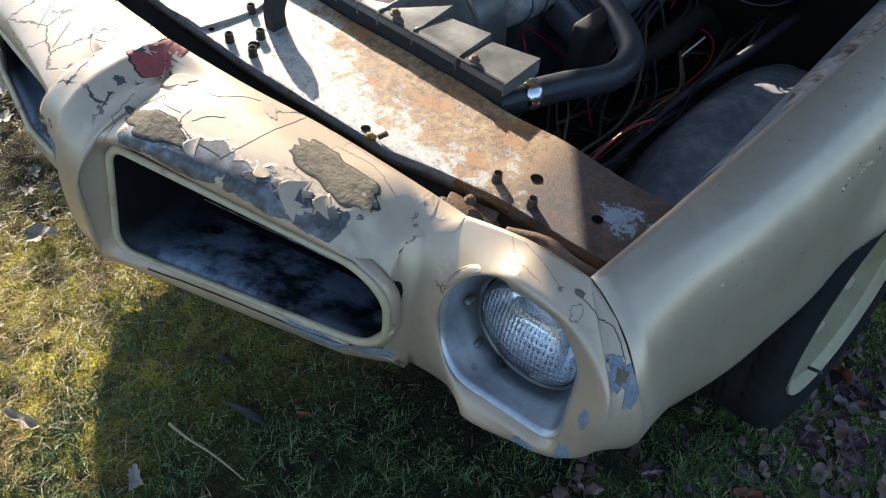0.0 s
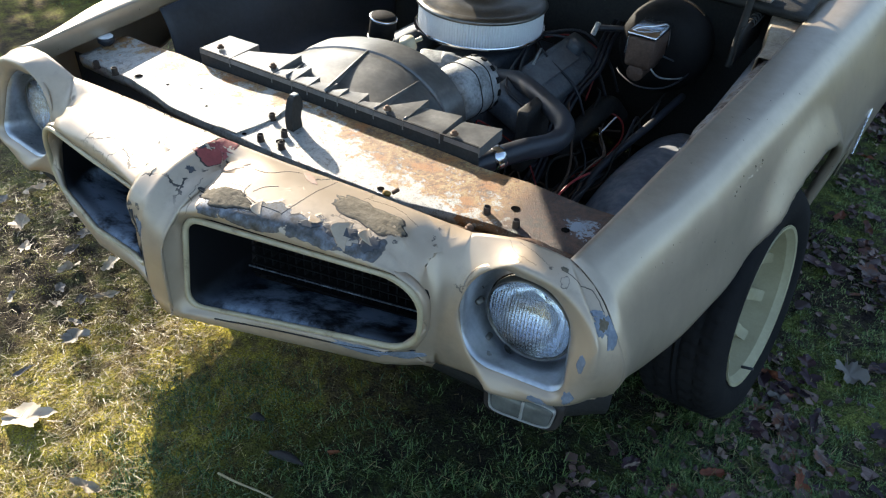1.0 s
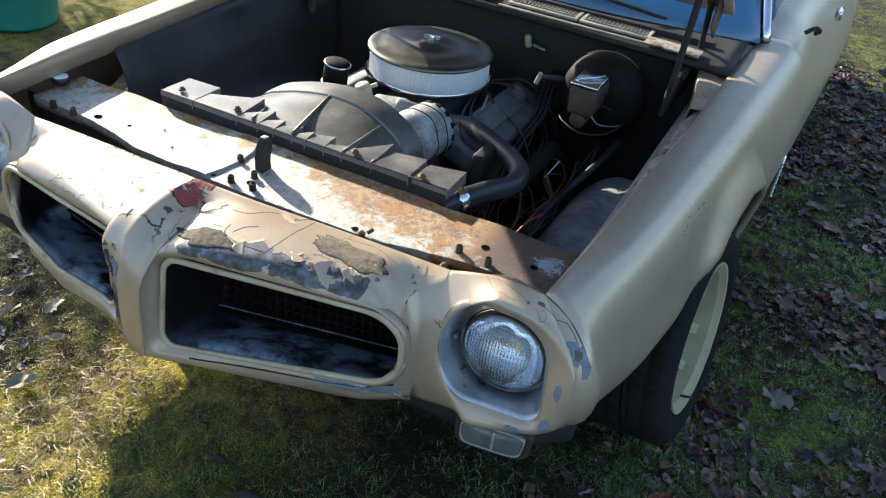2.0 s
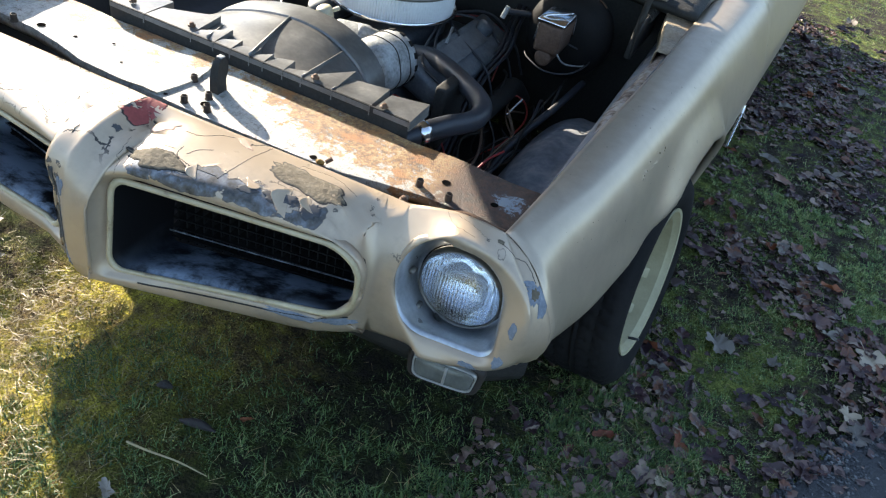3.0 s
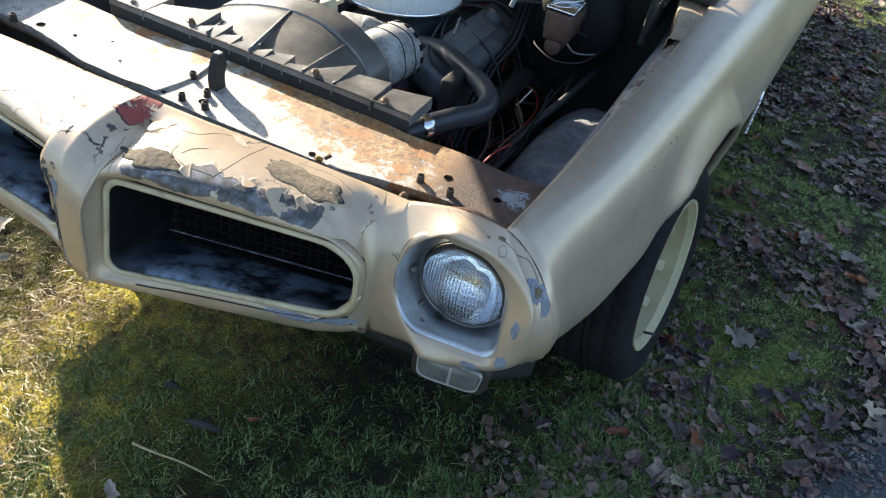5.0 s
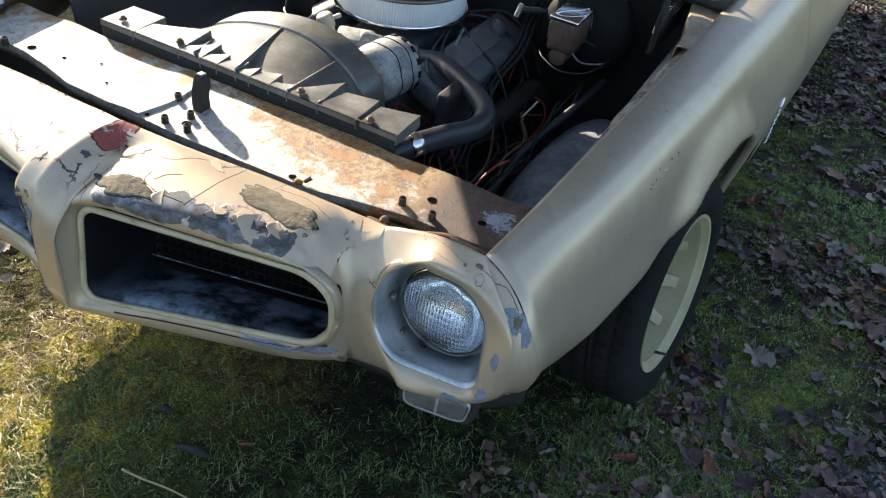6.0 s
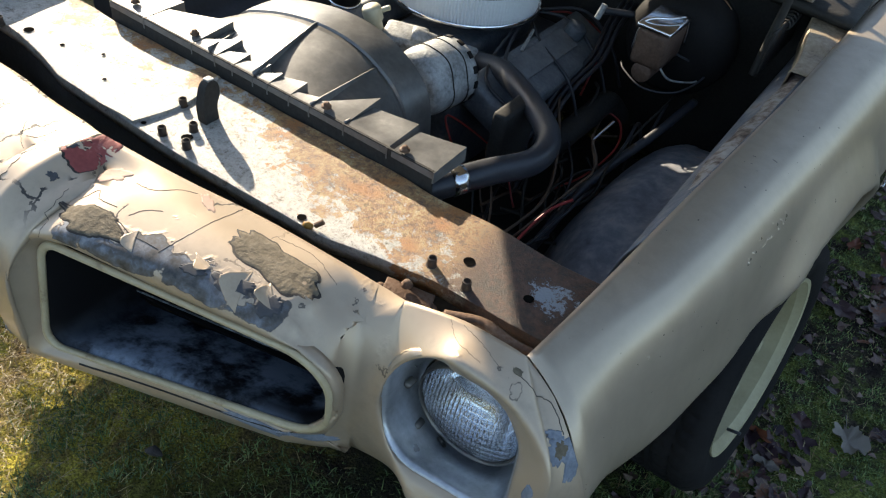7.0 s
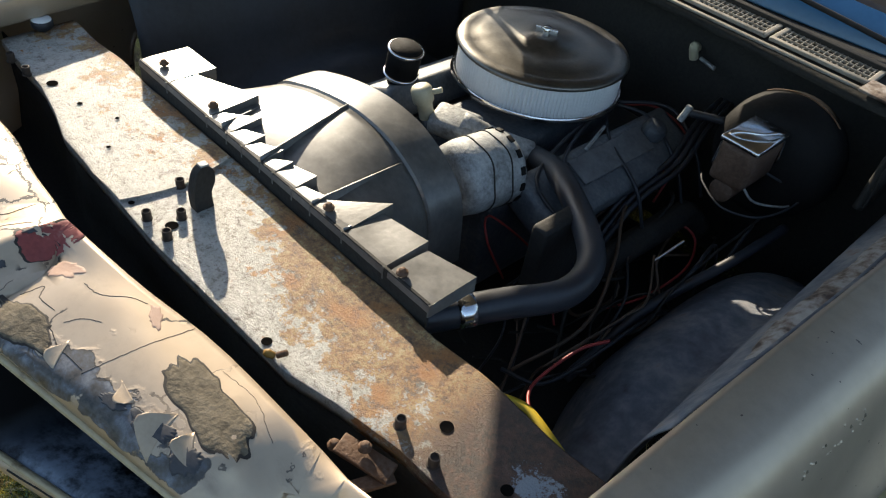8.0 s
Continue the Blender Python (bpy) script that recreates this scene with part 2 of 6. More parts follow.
plastic = surface_mat("aged_black_plastic", [(0.32, (0.055, 0.055, 0.054)), (0.5, (0.098, 0.097, 0.093)), (0.62, (0.14, 0.137, 0.128)), (0.72, (0.21, 0.20, 0.185))], 14, 90, (0.32, 0.44), 0, 0.18, 0.001, 0.35, 0.0, 1.0)
rubber = surface_mat("rubber", [(0.3, (0.014, 0.016, 0.021)), (0.7, (0.034, 0.038, 0.047))], 10, 150, (0.34, 0.55), 0, 0.2, 0.001)
tyre_mat = surface_mat("tyre_rubber", [(0.3, (0.008, 0.008, 0.009)), (0.7, (0.022, 0.021, 0.021))], 8, 120, (0.7, 0.9), 0, 0.3, 0.002, 0.25, 0.0, 0.1)
silver = surface_mat("silver_paint", [(0.32, (0.30, 0.315, 0.335)), (0.5, (0.46, 0.48, 0.50)), (0.7, (0.60, 0.62, 0.65))], 14, 110, (0.26, 0.44), 0.7, 0.25, 0.002, 0.35)
chrome = surface_mat("chrome", [(0.3, (0.62, 0.63, 0.65)), (0.7, (0.8, 0.8, 0.82))], 30, 200, (0.1, 0.25), 1.0, 0.05, 0.0005)
mirror = surface_mat("reflector_mirror", [(0.3, (0.84, 0.86, 0.88)), (0.7, (0.92, 0.93, 0.94))], 30, 200, (0.03, 0.10), 1.0, 0.03, 0.0003)
rim_mat = surface_mat("cream_wheel_paint", [(0.3, (0.30, 0.265, 0.155)), (0.7, (0.44, 0.395, 0.25))], 12, 140, (0.45, 0.65), 0, 0.15, 0.001)
engine_mat = surface_mat("greasy_engine_paint", [(0.3, (0.020, 0.026, 0.034)), (0.5, (0.055, 0.066, 0.08)), (0.72, (0.13, 0.13, 0.125))], 16, 120, (0.45, 0.75), 0, 0.4, 0.003, 0.4)
well_mat = surface_mat("dusty_wheelhouse", [(0.3, (0.05, 0.055, 0.07)), (0.48, (0.14, 0.155, 0.185)), (0.60, (0.25, 0.25, 0.26)), (0.72, (0.19, 0.11, 0.07))], 10, 42, (0.55, 0.8), 0, 0.4, 0.004, 0.35)
alloy = surface_mat("oxidised_aluminium", [(0.32, (0.11, 0.11, 0.105)), (0.46, (0.28, 0.29, 0.29)), (0.66, (0.47, 0.485, 0.485))], 26, 130, (0.5, 0.75), 0.2, 0.5, 0.003, 0.4)
satin = surface_mat("dulled_chrome", [(0.3, (0.13, 0.122, 0.11)), (0.7, (0.25, 0.24, 0.22))], 14, 160, (0.30, 0.46), 0.9, 0.08, 0.0006)
dark_bay = surface_mat("dark_bay_paint", [(0.3, (0.012, 0.014, 0.018)), (0.7, (0.045, 0.05, 0.06))], 5, 70, (0.45, 0.7), 0, 0.3, 0.003)
filter_paper = surface_mat("white_filter_paper", [(0.3, (0.62, 0.64, 0.65)), (0.7, (0.78, 0.80, 0.81))], 12, 140, (0.6, 0.8), 0, 0.1, 0.001)
rust = surface_mat("rusty_steel", [(0.3, (0.055, 0.028, 0.015)), (0.5, (0.12, 0.060, 0.030)), (0.7, (0.20, 0.14, 0.10))], 22, 160, (0.6, 0.85), 0.1, 0.5, 0.003, 0.4)
# blue base colour carries the sky reflection of the windshield
sky_glass = surface_mat("sky_blue_glass", [(0.3, (0.035, 0.12, 0.22)), (0.7, (0.06, 0.17, 0.30))], 3, 80, (0.06, 0.14), 0, 0.02, 0.001)
red_wire = surface_mat("red_wire_skin", [(0.3, (0.25, 0.02, 0.02)), (0.7, (0.36, 0.04, 0.035))], 40, 200, (0.4, 0.5))
yellow_mat = surface_mat("yellow_tape", [(0.3, (0.55, 0.38, 0.02)), (0.7, (0.65, 0.48, 0.05))], 20, 200, (0.4, 0.6))
panel_mat = support_panel()


# ---- mesh tools ----
def crom(pts, m):
    """m points evenly along a smooth curve through pts."""
    p = np.asarray(pts, float)
    if len(p) == 2:
        s = np.linspace(0, 1, m)[:, None]
        return p[0] * (1 - s) + p[1] * s
    q = np.vstack([2 * p[0] - p[1], p, 2 * p[-1] - p[-2]])
    out = []
    for s in np.linspace(0, len(p) - 1, m * 4):
        i = min(int(s), len(p) - 2)
        f = s - i
        a, b, c, d = q[i], q[i + 1], q[i + 2], q[i + 3]
        out.append(0.5 * (2 * b + (c - a) * f + (2 * a - 5 * b + 4 * c - d) * f * f + (3 * b - a - 3 * c + d) * f ** 3))
    out = np.array(out)
    ln = np.r_[0, np.cumsum(np.linalg.norm(np.diff(out, axis=0), axis=1))]
    t = np.linspace(0, ln[-1], m)
    return np.stack([np.interp(t, ln, out[:, k]) for k in range(3)], axis=1)


class Geo:
    """Gathers vertices and faces of one mesh."""

    def __init__(self):
        self.v, self.f = [], []

    def add(self, verts, faces):
        k = len(self.v)
        self.v.extend([tuple(float(c) for c in p) for p in verts])
        self.f.extend([tuple(i + k for i in fc) for fc in faces])
        return self

    def grid(self, P, close_u=False, close_v=False):
        P = np.asarray(P, float)
        nu, nv = P.shape[:2]
        fs = []
        for i in range(nu if close_u else nu - 1):
            for j in range(nv if close_v else nv - 1):
                a, b = i, (i + 1) % nu
                c, d = j, (j + 1) % nv
                fs.append((a * nv + c, b * nv + c, b * nv + d, a * nv + d))
        return self.add(P.reshape(-1, 3), fs)

    def box(self, centre, size, rot=(0, 0, 0), bevel=0.004):
        bm = bmesh.new()
        bmesh.ops.create_cube(bm, size=1.0)
        bmesh.ops.scale(bm, vec=size, verts=bm.verts)
        if bevel:
            bmesh.ops.bevel(bm, geom=list(bm.edges), offset=min(bevel, min(size) * 0.45), segments=2, affect="EDGES", profile=0.6)
        m = pose(*centre, *rot)
        for v in bm.verts:
            v.co = m @ v.co
        self.bm(bm)
        return self

    def bm(self, bm):
        bm.verts.index_update()
        self.add([v.co for v in bm.verts], [[v.index for v in f.verts] for f in bm.faces])
        bm.free()

    def lathe(self, prof, m, n=32, a0=0.0, a1=360.0):
        """prof: (radius, height) along m's z."""
        full = abs(a1 - a0) >= 360
        k = n if full else n + 1
        rows = []
        for i in range(k):
            a = radians(a0 + (a1 - a0) * i / n)
            rows.append([m @ Vector((r * math.cos(a), r * math.sin(a), h)) for r, h in prof])
        return self.grid(np.array(rows), close_u=full)

    def rod(self, p0, p1, r, n=12, r1=None):
        p0, p1 = Vector(p0), Vector(p1)
        d = p1 - p0
        m = Matrix.Translation(p0) @ d.to_track_quat("Z", "Y").to_matrix().to_4x4()
        L, q = d.length, r if r1 is None else r1
        return self.lathe([(0, 0), (r * 0.92, 0), (r, r * 0.08), (q, L - q * 0.08), (q * 0.92, L), (0, L)], m, n)

    def tube(self, pts, r, n=10, m=40, radii=None, ribs=0.0):
        p = crom(pts, m)
        tan = np.gradient(p, axis=0)
        up = np.array([0.13, 0.21, 0.97])
        rows = []
        for i in range(m):
            t = tan[i] / (np.linalg.norm(tan[i]) + 1e-9)
            a = np.cross(t, up)
            a /= np.linalg.norm(a) + 1e-9
            b = np.cross(t, a)
            rr = (r if radii is None else np.interp(i / (m - 1), np.linspace(0, 1, len(radii)), radii)) * (1 + ribs * (i % 2))
            rows.append([p[i] + rr * (math.cos(w) * a + math.sin(w) * b) for w in np.linspace(0, 2 * math.pi, n, endpoint=False)])
        k = len(self.v)
        self.grid(np.array(rows), close_v=True)
        self.f.append(tuple(k + j for j in range(n)))
        self.f.append(tuple(k + (m - 1) * n + j for j in range(n - 1, -1, -1)))
        return self

    def obj(self, name, mat, parent=None, label="", smooth=True, weld=0.0, angle=None, solid=0.0, recalc=True):
        me = bpy.data.meshes.new(name)
        me.from_pydata(self.v, [], self.f)
        bm = bmesh.new()
        bm.from_mesh(me)
        if weld:
            bmesh.ops.remove_doubles(bm, verts=bm.verts, dist=weld)
        if recalc:
            bmesh.ops.recalc_face_normals(bm, faces=bm.faces)
        bm.to_mesh(me)
        bm.free()
        me.polygons.foreach_set("use_smooth", [smooth] * len(me.polygons))
        if angle is not None:
            me.set_sharp_from_angle(angle=radians(angle))
        me.materials.append(mat)
        ob = new(name, me)
        if parent is not None:
            ob.parent = parent
        if label:
            ob["label"] = label
        if solid:
            md = ob.modifiers.new("thickness", "SOLIDIFY")
            md.thickness, md.offset = solid, -1.0
        return ob


def part(name, geo, mat, parent, label="", **kw):
    return geo.obj(name, mat, parent, label, **kw)


def rounded_uv(radii, aspect, na=9, ne=11):
    """Points round the unit square from the lower edge's start; radii for TL, TR, BR, BL as shares of the height."""
    tl, tr, br, bl = radii
    out = []
    def arc(cx, cy, r, a0):
        for i in range(na):
            a = radians(a0 + 90 * i / (na - 1))
            out.append((cx + r / aspect * math.cos(a), cy + r * math.sin(a)))
    def edge(p, q):
        for i in range(1, ne + 1):
            s = i / (ne + 1)
            out.append((p[0] * (1 - s) + q[0] * s, p[1] * (1 - s) + q[1] * s))
    arc(1 - br / aspect, br, br, -90)
    edge((1, br), (1, 1 - tr))
    arc(1 - tr / aspect, 1 - tr, tr, 0)
    edge((1 - tr / aspect, 1), (tl / aspect, 1))
    arc(tl / aspect, 1 - tl, tl, 90)
    edge((0, 1 - tl), (0, bl))
    arc(bl / aspect, bl, bl, 180)
    edge((bl / aspect, 0), (1 - br / aspect, 0))
    return out


def coons(top, right, bottom, left, uv):
    """A loop in the patch bounded by four curves: top and bottom run left to right, left and right run top to bottom."""
    T, B, L, R = crom(top, 80), crom(bottom, 80), crom(left, 80), crom(right, 80)
    def at(c, s):
        x = min(max(s, 0), 1) * 79
        i = min(int(x), 78)
        return c[i] * (i + 1 - x) + c[i + 1] * (x - i)
    out = []
    for u, v in uv:
        w = 1 - v
        p = (1 - w) * at(T, u) + w * at(B, u) + (1 - u) * at(L, w) + u * at(R, w)
        p = p - ((1 - u) * (1 - w) * T[0] + u * (1 - w) * T[-1] + (1 - u) * w * B[0] + u * w * B[-1])
        out.append(p)
    return np.array(out)


def quad_loop(tl, tr, br, bl, uv):
    return coons([tl, tr], [tr, br], [bl, br], [tl, bl], uv)


def loft(loops, m):
    """Smooth surface through loops of equal length: an array m x n x 3."""
    L = np.array(loops)
    cols = [crom(L[:, j], m) for j in range(L.shape[1])]
    return np.array(cols).transpose(1, 0, 2)


def empty(name, label, category, at=(0, 0, 0), group=""):
    e = new(name)
    e.location = at
    return tagged(e, label, category, group)


def smooth01(x):
    x = min(max(x, 0.0), 1.0)
    return x * x * (3 - 2 * x)


# ---- ground ----
WHEEL = (0.947, 0.743, 0.236)


def ground_z(x, y):
    dip = -0.075 * math.exp(-(((x - 0.95) / 0.55) ** 2 + ((y - 0.8) / 0.55) ** 2))
    near = smooth01((2.6 - abs(x)) / 0.6) * smooth01((2.6 - abs(y - 0.3)) / 0.6)
    dip += near * (0.009 * noise.noise((x * 21, y * 21, 8.0)) + 0.006 * noise.noise((x * 52, y * 52, 1.0)))
    return dip + 0.012 * noise.noise((x * 1.3, y * 1.3, 0.0)) + 0.006 * noise.noise((x * 6, y * 6, 3.0))


def build_ground():
    xs = np.unique(np.round(np.r_[-400, -120, -40, -15, -8, np.arange(-5, 5.01, 0.1), np.arange(-1.5, 2.1, 0.014), 8, 15, 40, 120, 400], 3))
    ys = np.unique(np.round(np.r_[-400, -120, -40, -15, -6, np.arange(-3, 8.01, 0.1), np.arange(-0.9, 1.8, 0.014), 12, 20, 40, 120, 400], 3))
    P = np.array([[(x, y, ground_z(x, y)) for y in ys] for x in xs])
    g = Geo().grid(P)
    m, n, l, b = nodes_of("mossy_lawn")
    a, f, h = noise_tex(n, l, 1.7, 4), noise_tex(n, l, 14, 6, 0.7), noise_tex(n, l, 120, 4)
    mix = n.new("ShaderNodeMix")
    mix.inputs[0].default_value = 0.6
    tc = n.new("ShaderNodeTexCoord")
    sxyz = n.new("ShaderNodeSeparateXYZ")
    l.new(tc.outputs["Object"], sxyz.inputs[0])
    # lawn turns darker and greener where the car's shade falls, shade put into colour
    lit_lawn = math_node(n, l, "SUBTRACT", 1.0, band(n, l, math_node(n, l, "ADD", sxyz.outputs[0], math_node(n, l, "MULTIPLY", a.outputs[0], 0.9)), 0.22, 0.80))
    l.new(a.outputs[0], mix.inputs[2])
    l.new(f.outputs[0], mix.inputs[3])
    r = ramp(n, [(0.38, (0.08, 0.053, 0.032)), (0.45, (0.20, 0.145, 0.052)), (0.52, (0.32, 0.26, 0.05)), (0.60, (0.45, 0.38, 0.052)), (0.70, (0.54, 0.45, 0.15))])
    l.new(mix.outputs[0], r.inputs[0])
    # r2: lawn colours with the car's shade painted in
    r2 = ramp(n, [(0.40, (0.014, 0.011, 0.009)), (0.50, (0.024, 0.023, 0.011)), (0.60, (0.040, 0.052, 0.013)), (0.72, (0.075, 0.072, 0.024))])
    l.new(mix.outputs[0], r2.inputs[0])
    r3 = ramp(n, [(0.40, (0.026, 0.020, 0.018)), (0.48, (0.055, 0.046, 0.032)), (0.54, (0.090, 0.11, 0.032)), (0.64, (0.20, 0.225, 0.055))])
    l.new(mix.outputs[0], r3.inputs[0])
    shade_lawn = blend(n, l, band(n, l, sxyz.outputs[0], 0.65, 1.05), r2.outputs[0], r3.outputs[0])
    earth = ramp(n, [(0.40, (0.032, 0.024, 0.016)), (0.48, (0.072, 0.056, 0.032)), (0.55, (0.115, 0.108, 0.042)), (0.66, (0.17, 0.175, 0.055))])
    l.new(mix.outputs[0], earth.inputs[0])
    bare = band(n, l, math_node(n, l, "SUBTRACT", math_node(n, l, "MULTIPLY", a.outputs[0], 0.7), math_node(n, l, "ADD", sxyz.outputs[0], math_node(n, l, "MULTIPLY", sxyz.outputs[1], -0.25))), 0.74, 0.98)
    afar = band(n, l, math_node(n, l, "MULTIPLY", sxyz.outputs[0], -1.0), 1.8, 3.0)
    bare = math_node(n, l, "MULTIPLY", bare, math_node(n, l, "SUBTRACT", 1.0, math_node(n, l, "MULTIPLY", afar, 0.5)))
    crumb = noise_tex(n, l, 190, 4, 0.75)
    grain = n.new("ShaderNodeMapRange")
    grain.inputs["From Min"].default_value, grain.inputs["From Max"].default_value = 0.36, 0.64
    grain.inputs["To Min"].default_value, grain.inputs["To Max"].default_value = 0.35, 1.65
    l.new(crumb.outputs[0], grain.inputs[0])
    tone = n.new("ShaderNodeVectorMath")
    tone.operation = "MULTIPLY"
    l.new(blend(n, l, lit_lawn, shade_lawn, blend(n, l, bare, r.outputs[0], earth.outputs[0])), tone.inputs[0])
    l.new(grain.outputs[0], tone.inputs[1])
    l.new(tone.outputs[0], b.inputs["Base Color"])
    b.inputs["Roughness"].default_value = 0.95
    b.inputs["Specular IOR Level"].default_value = 0.15
    bp = n.new("ShaderNodeBump")
    bp.inputs["Strength"].default_value, bp.inputs["Distance"].default_value = 0.9, 0.02
    l.new(h.outputs[0], bp.inputs["Height"])
    l.new(bp.outputs[0], b.inputs["Normal"])
    return tagged(g.obj("ground", m, smooth=True), "mossy yellow-green lawn with bare earth patches and the car's shade painted in", "ground", kind="structure")


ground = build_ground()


def build_unseen_treeline():
    """An added, unseen ring of far dark trees that blocks the bright horizon."""
    rows = []
    for i in range(361):
        a = radians(i)
        c, s = math.cos(a), math.sin(a)
        r = 34 + 5 * noise.noise((c * 4, s * 4, 1))
        h = 3.9 + 1.6 * noise.noise((c * 6, s * 6, 2)) + 1.6 * noise.noise((c * 40, s * 40, 3))
        rows.append([(r * c + 0.8 * noise.noise((i * 0.9, z, 5)), 2 + r * s + 0.8 * noise.noise((i * 0.9, z, 9)), z * h - 0.3) for z in (0.0, 0.25, 0.5, 0.75, 0.92, 1.0)])
    m = surface_mat("far_foliage", [(0.3, (0.018, 0.024, 0.012)), (0.5, (0.045, 0.055, 0.024)), (0.7, (0.085, 0.075, 0.045))], 0.7, 6.0, (0.8, 0.95), 0, 0.5, 0.3, 0.5, 0.0, 0.1)
    return tagged(Geo().grid(np.array(rows)).obj("backdrop", m, smooth=False), "added unseen ring of dark trees that blocks the bright horizon", "trees", kind="structure")


build_unseen_treeline()


def build_shrub():
    """An unseen leafy shrub, added to cast shade on the lawn beyond the nose."""
    rnd = random.Random(5)
    shrub = new("shrub")
    shrub.location = (-5.64, 2.58, 0)
    tagged(shrub, "unseen leafy shrub added to shade the lawn", "shrub")
    stems, V, F = Geo(), [], []
    for i in range(9):
        a, h, r = i * 2.4, rnd.uniform(1.6, 2.1), rnd.uniform(0.3, 0.85)
        tip = (r * math.cos(a), r * math.sin(a), h)
        stems.tube([(0.06 * math.cos(a), 0.06 * math.sin(a), 0.0), (0.4 * tip[0], 0.4 * tip[1], 0.6 * h), tip], 0.03, 7, 14, radii=[0.035, 0.024, 0.010])
        for k in range(330):
            q = Vector((rnd.gauss(0, 0.20), rnd.gauss(0, 0.20), rnd.gauss(-0.18, 0.26))) + Vector(tip)
            q.z = min(max(q.z, 0.25), 2.28)
            u = Vector((rnd.gauss(0, 1), rnd.gauss(0, 1), rnd.gauss(0, 0.6))).normalized()
            w = u.orthogonal().normalized()
            g = rnd.uniform(0.03, 0.06)
            j = len(V)
            V += [tuple(q - u * g), tuple(q + w * g * 0.45), tuple(q + u * g), tuple(q - w * g * 0.45)]
            F.append((j, j + 1, j + 2, j + 3))
    part("stems", stems, surface_mat("shrub_bark", [(0.3, (0.05, 0.035, 0.025)), (0.7, (0.12, 0.09, 0.065))], 20, 120, (0.7, 0.9)), shrub)
    part("crown", Geo().add(V, F), surface_mat("shrub_leaf", [(0.3, (0.025, 0.045, 0.015)), (0.7, (0.06, 0.09, 0.03))], 9, 60, (0.5, 0.7)), shrub, smooth=False, recalc=False)


build_shrub()

# ---- the car ----
car = empty("car", "derelict champagne-gold coupe with peeling paint and open engine bay", "car")

# nose: grille frames and headlight pods as one moulded piece
GR_B = [(0.030, -0.211, 0.650), (0.484, -0.112, 0.652), (0.482, -0.112, 0.500), (0.046, -0.252, 0.481)]
GR_R = (0.16, 0.42, 0.34, 0.16)
POD_B = [(0.527, -0.052, 0.698), (0.726, -0.030, 0.686), (0.750, -0.083, 0.514), (0.538, -0.095, 0.498)]
POD_R = (0.36, 0.40, 0.16, 0.40)


def grow(c, d, dy):
    """Corners of an opening moved outward by d and along y by dy."""
    c = np.array(c, float)
    mid = c.mean(0)
    out = []
    for p in c:
        s = np.sign(p - mid)
        out.append((p[0] + s[0] * d, p[1] + dy, p[2] + s[2] * d))
    return out


def far_side(p):
    """The passenger-side twin of a point of the front: the old body sits a little askew."""
    x, y, z = p
    y += 0.030 * min(max((x + 0.034) / 0.05, 0.0), 1.0) * min(max((0.25 - x) / 0.15, 0.0), 1.0) * min(max((0.66 - z) / 0.06, 0.0), 1.0)
    return (-x - 0.068 * min(max(1 - x / 0.5, 0.0), 1.0), y - 0.042 * min(max(x / 0.5, 0.0), 1.0) * min(max(1 - y / 0.6, 0.0), 1.0), z)


def sided(P, s):
    """Points as they stand on the driver's side (s = 1), or carried over to the other."""
    P = np.array(P, float)
    if s > 0:
        return P
    return np.array([far_side(p) for p in P.reshape(-1, 3)]).reshape(P.shape)


VALLEY = [(0.510, 0.003, 0.707), (0.510, -0.04, 0.701), (0.509, -0.085, 0.676), (0.509, -0.112, 0.63), (0.508, -0.121, 0.57), (0.506, -0.117, 0.50), (0.503, -0.104, 0.464), (0.500, -0.075, 0.447)]
RIDGE = [(-0.034, -0.055, 0.728), (-0.034, -0.12, 0.729), (-0.034, -0.18, 0.719), (-0.034, -0.225, 0.698), (-0.034, -0.255, 0.66), (-0.034, -0.271, 0.60), (-0.034, -0.276, 0.53), (-0.034, -0.272, 0.46), (-0.034, -0.262, 0.432)]
REAR = [(-0.034, -0.055, 0.728), (0.12, -0.033, 0.716), (0.26, -0.003, 0.702), (0.43, 0.005, 0.703), (0.510, 0.003, 0.707)]
SEAM = [(0.687, 0.017, 0.724), (0.745, 0.0, 0.702), (0.80, -0.018, 0.645), (0.826, -0.016, 0.58), (0.815, -0.006, 0.505), (0.780, 0.004, 0.464)]


def build_nose():
    sq = rounded_uv((0.002,) * 4, 1.0)
    uvg = rounded_uv(GR_R, 2.6)
    loops = [quad_loop(*grow(GR_B, 0.006, 0.020), uvg), quad_loop(*grow(GR_B, 0.009, 0.004), uvg), quad_loop(*grow(GR_B, 0.016, -0.004), uvg)]
    soft = rounded_uv((0.10, 0.24, 0.20, 0.08), 2.2)
    loops.append(coons([(0.012, -0.224, 0.688), (0.25, -0.150, 0.693), (0.5035, -0.098, 0.676)], [(0.5035, -0.098, 0.676), (0.5035, -0.124, 0.57), (0.499, -0.119, 0.478)],
                       [(0.014, -0.272, 0.458), (0.25, -0.192, 0.456), (0.499, -0.119, 0.478)], [(0.012, -0.224, 0.688), (0.016, -0.266, 0.60), (0.014, -0.272, 0.458)], soft))
    loops.append(coons([(0.028, -0.12, 0.713), (0.2, -0.085, 0.711), (0.36, -0.075, 0.702), (0.507, -0.043, 0.701)], [(0.507, -0.043, 0.701), (0.5065, -0.108, 0.648), (0.506, -0.124, 0.57), (0.503, -0.118, 0.49), (0.500, -0.108, 0.452)],
                       [(0.010, -0.270, 0.443), (0.25, -0.188, 0.440), (0.500, -0.108, 0.452)], [(0.028, -0.12, 0.713), (0.024, -0.215, 0.696), (0.014, -0.266, 0.62), (0.010, -0.270, 0.443)], sq))
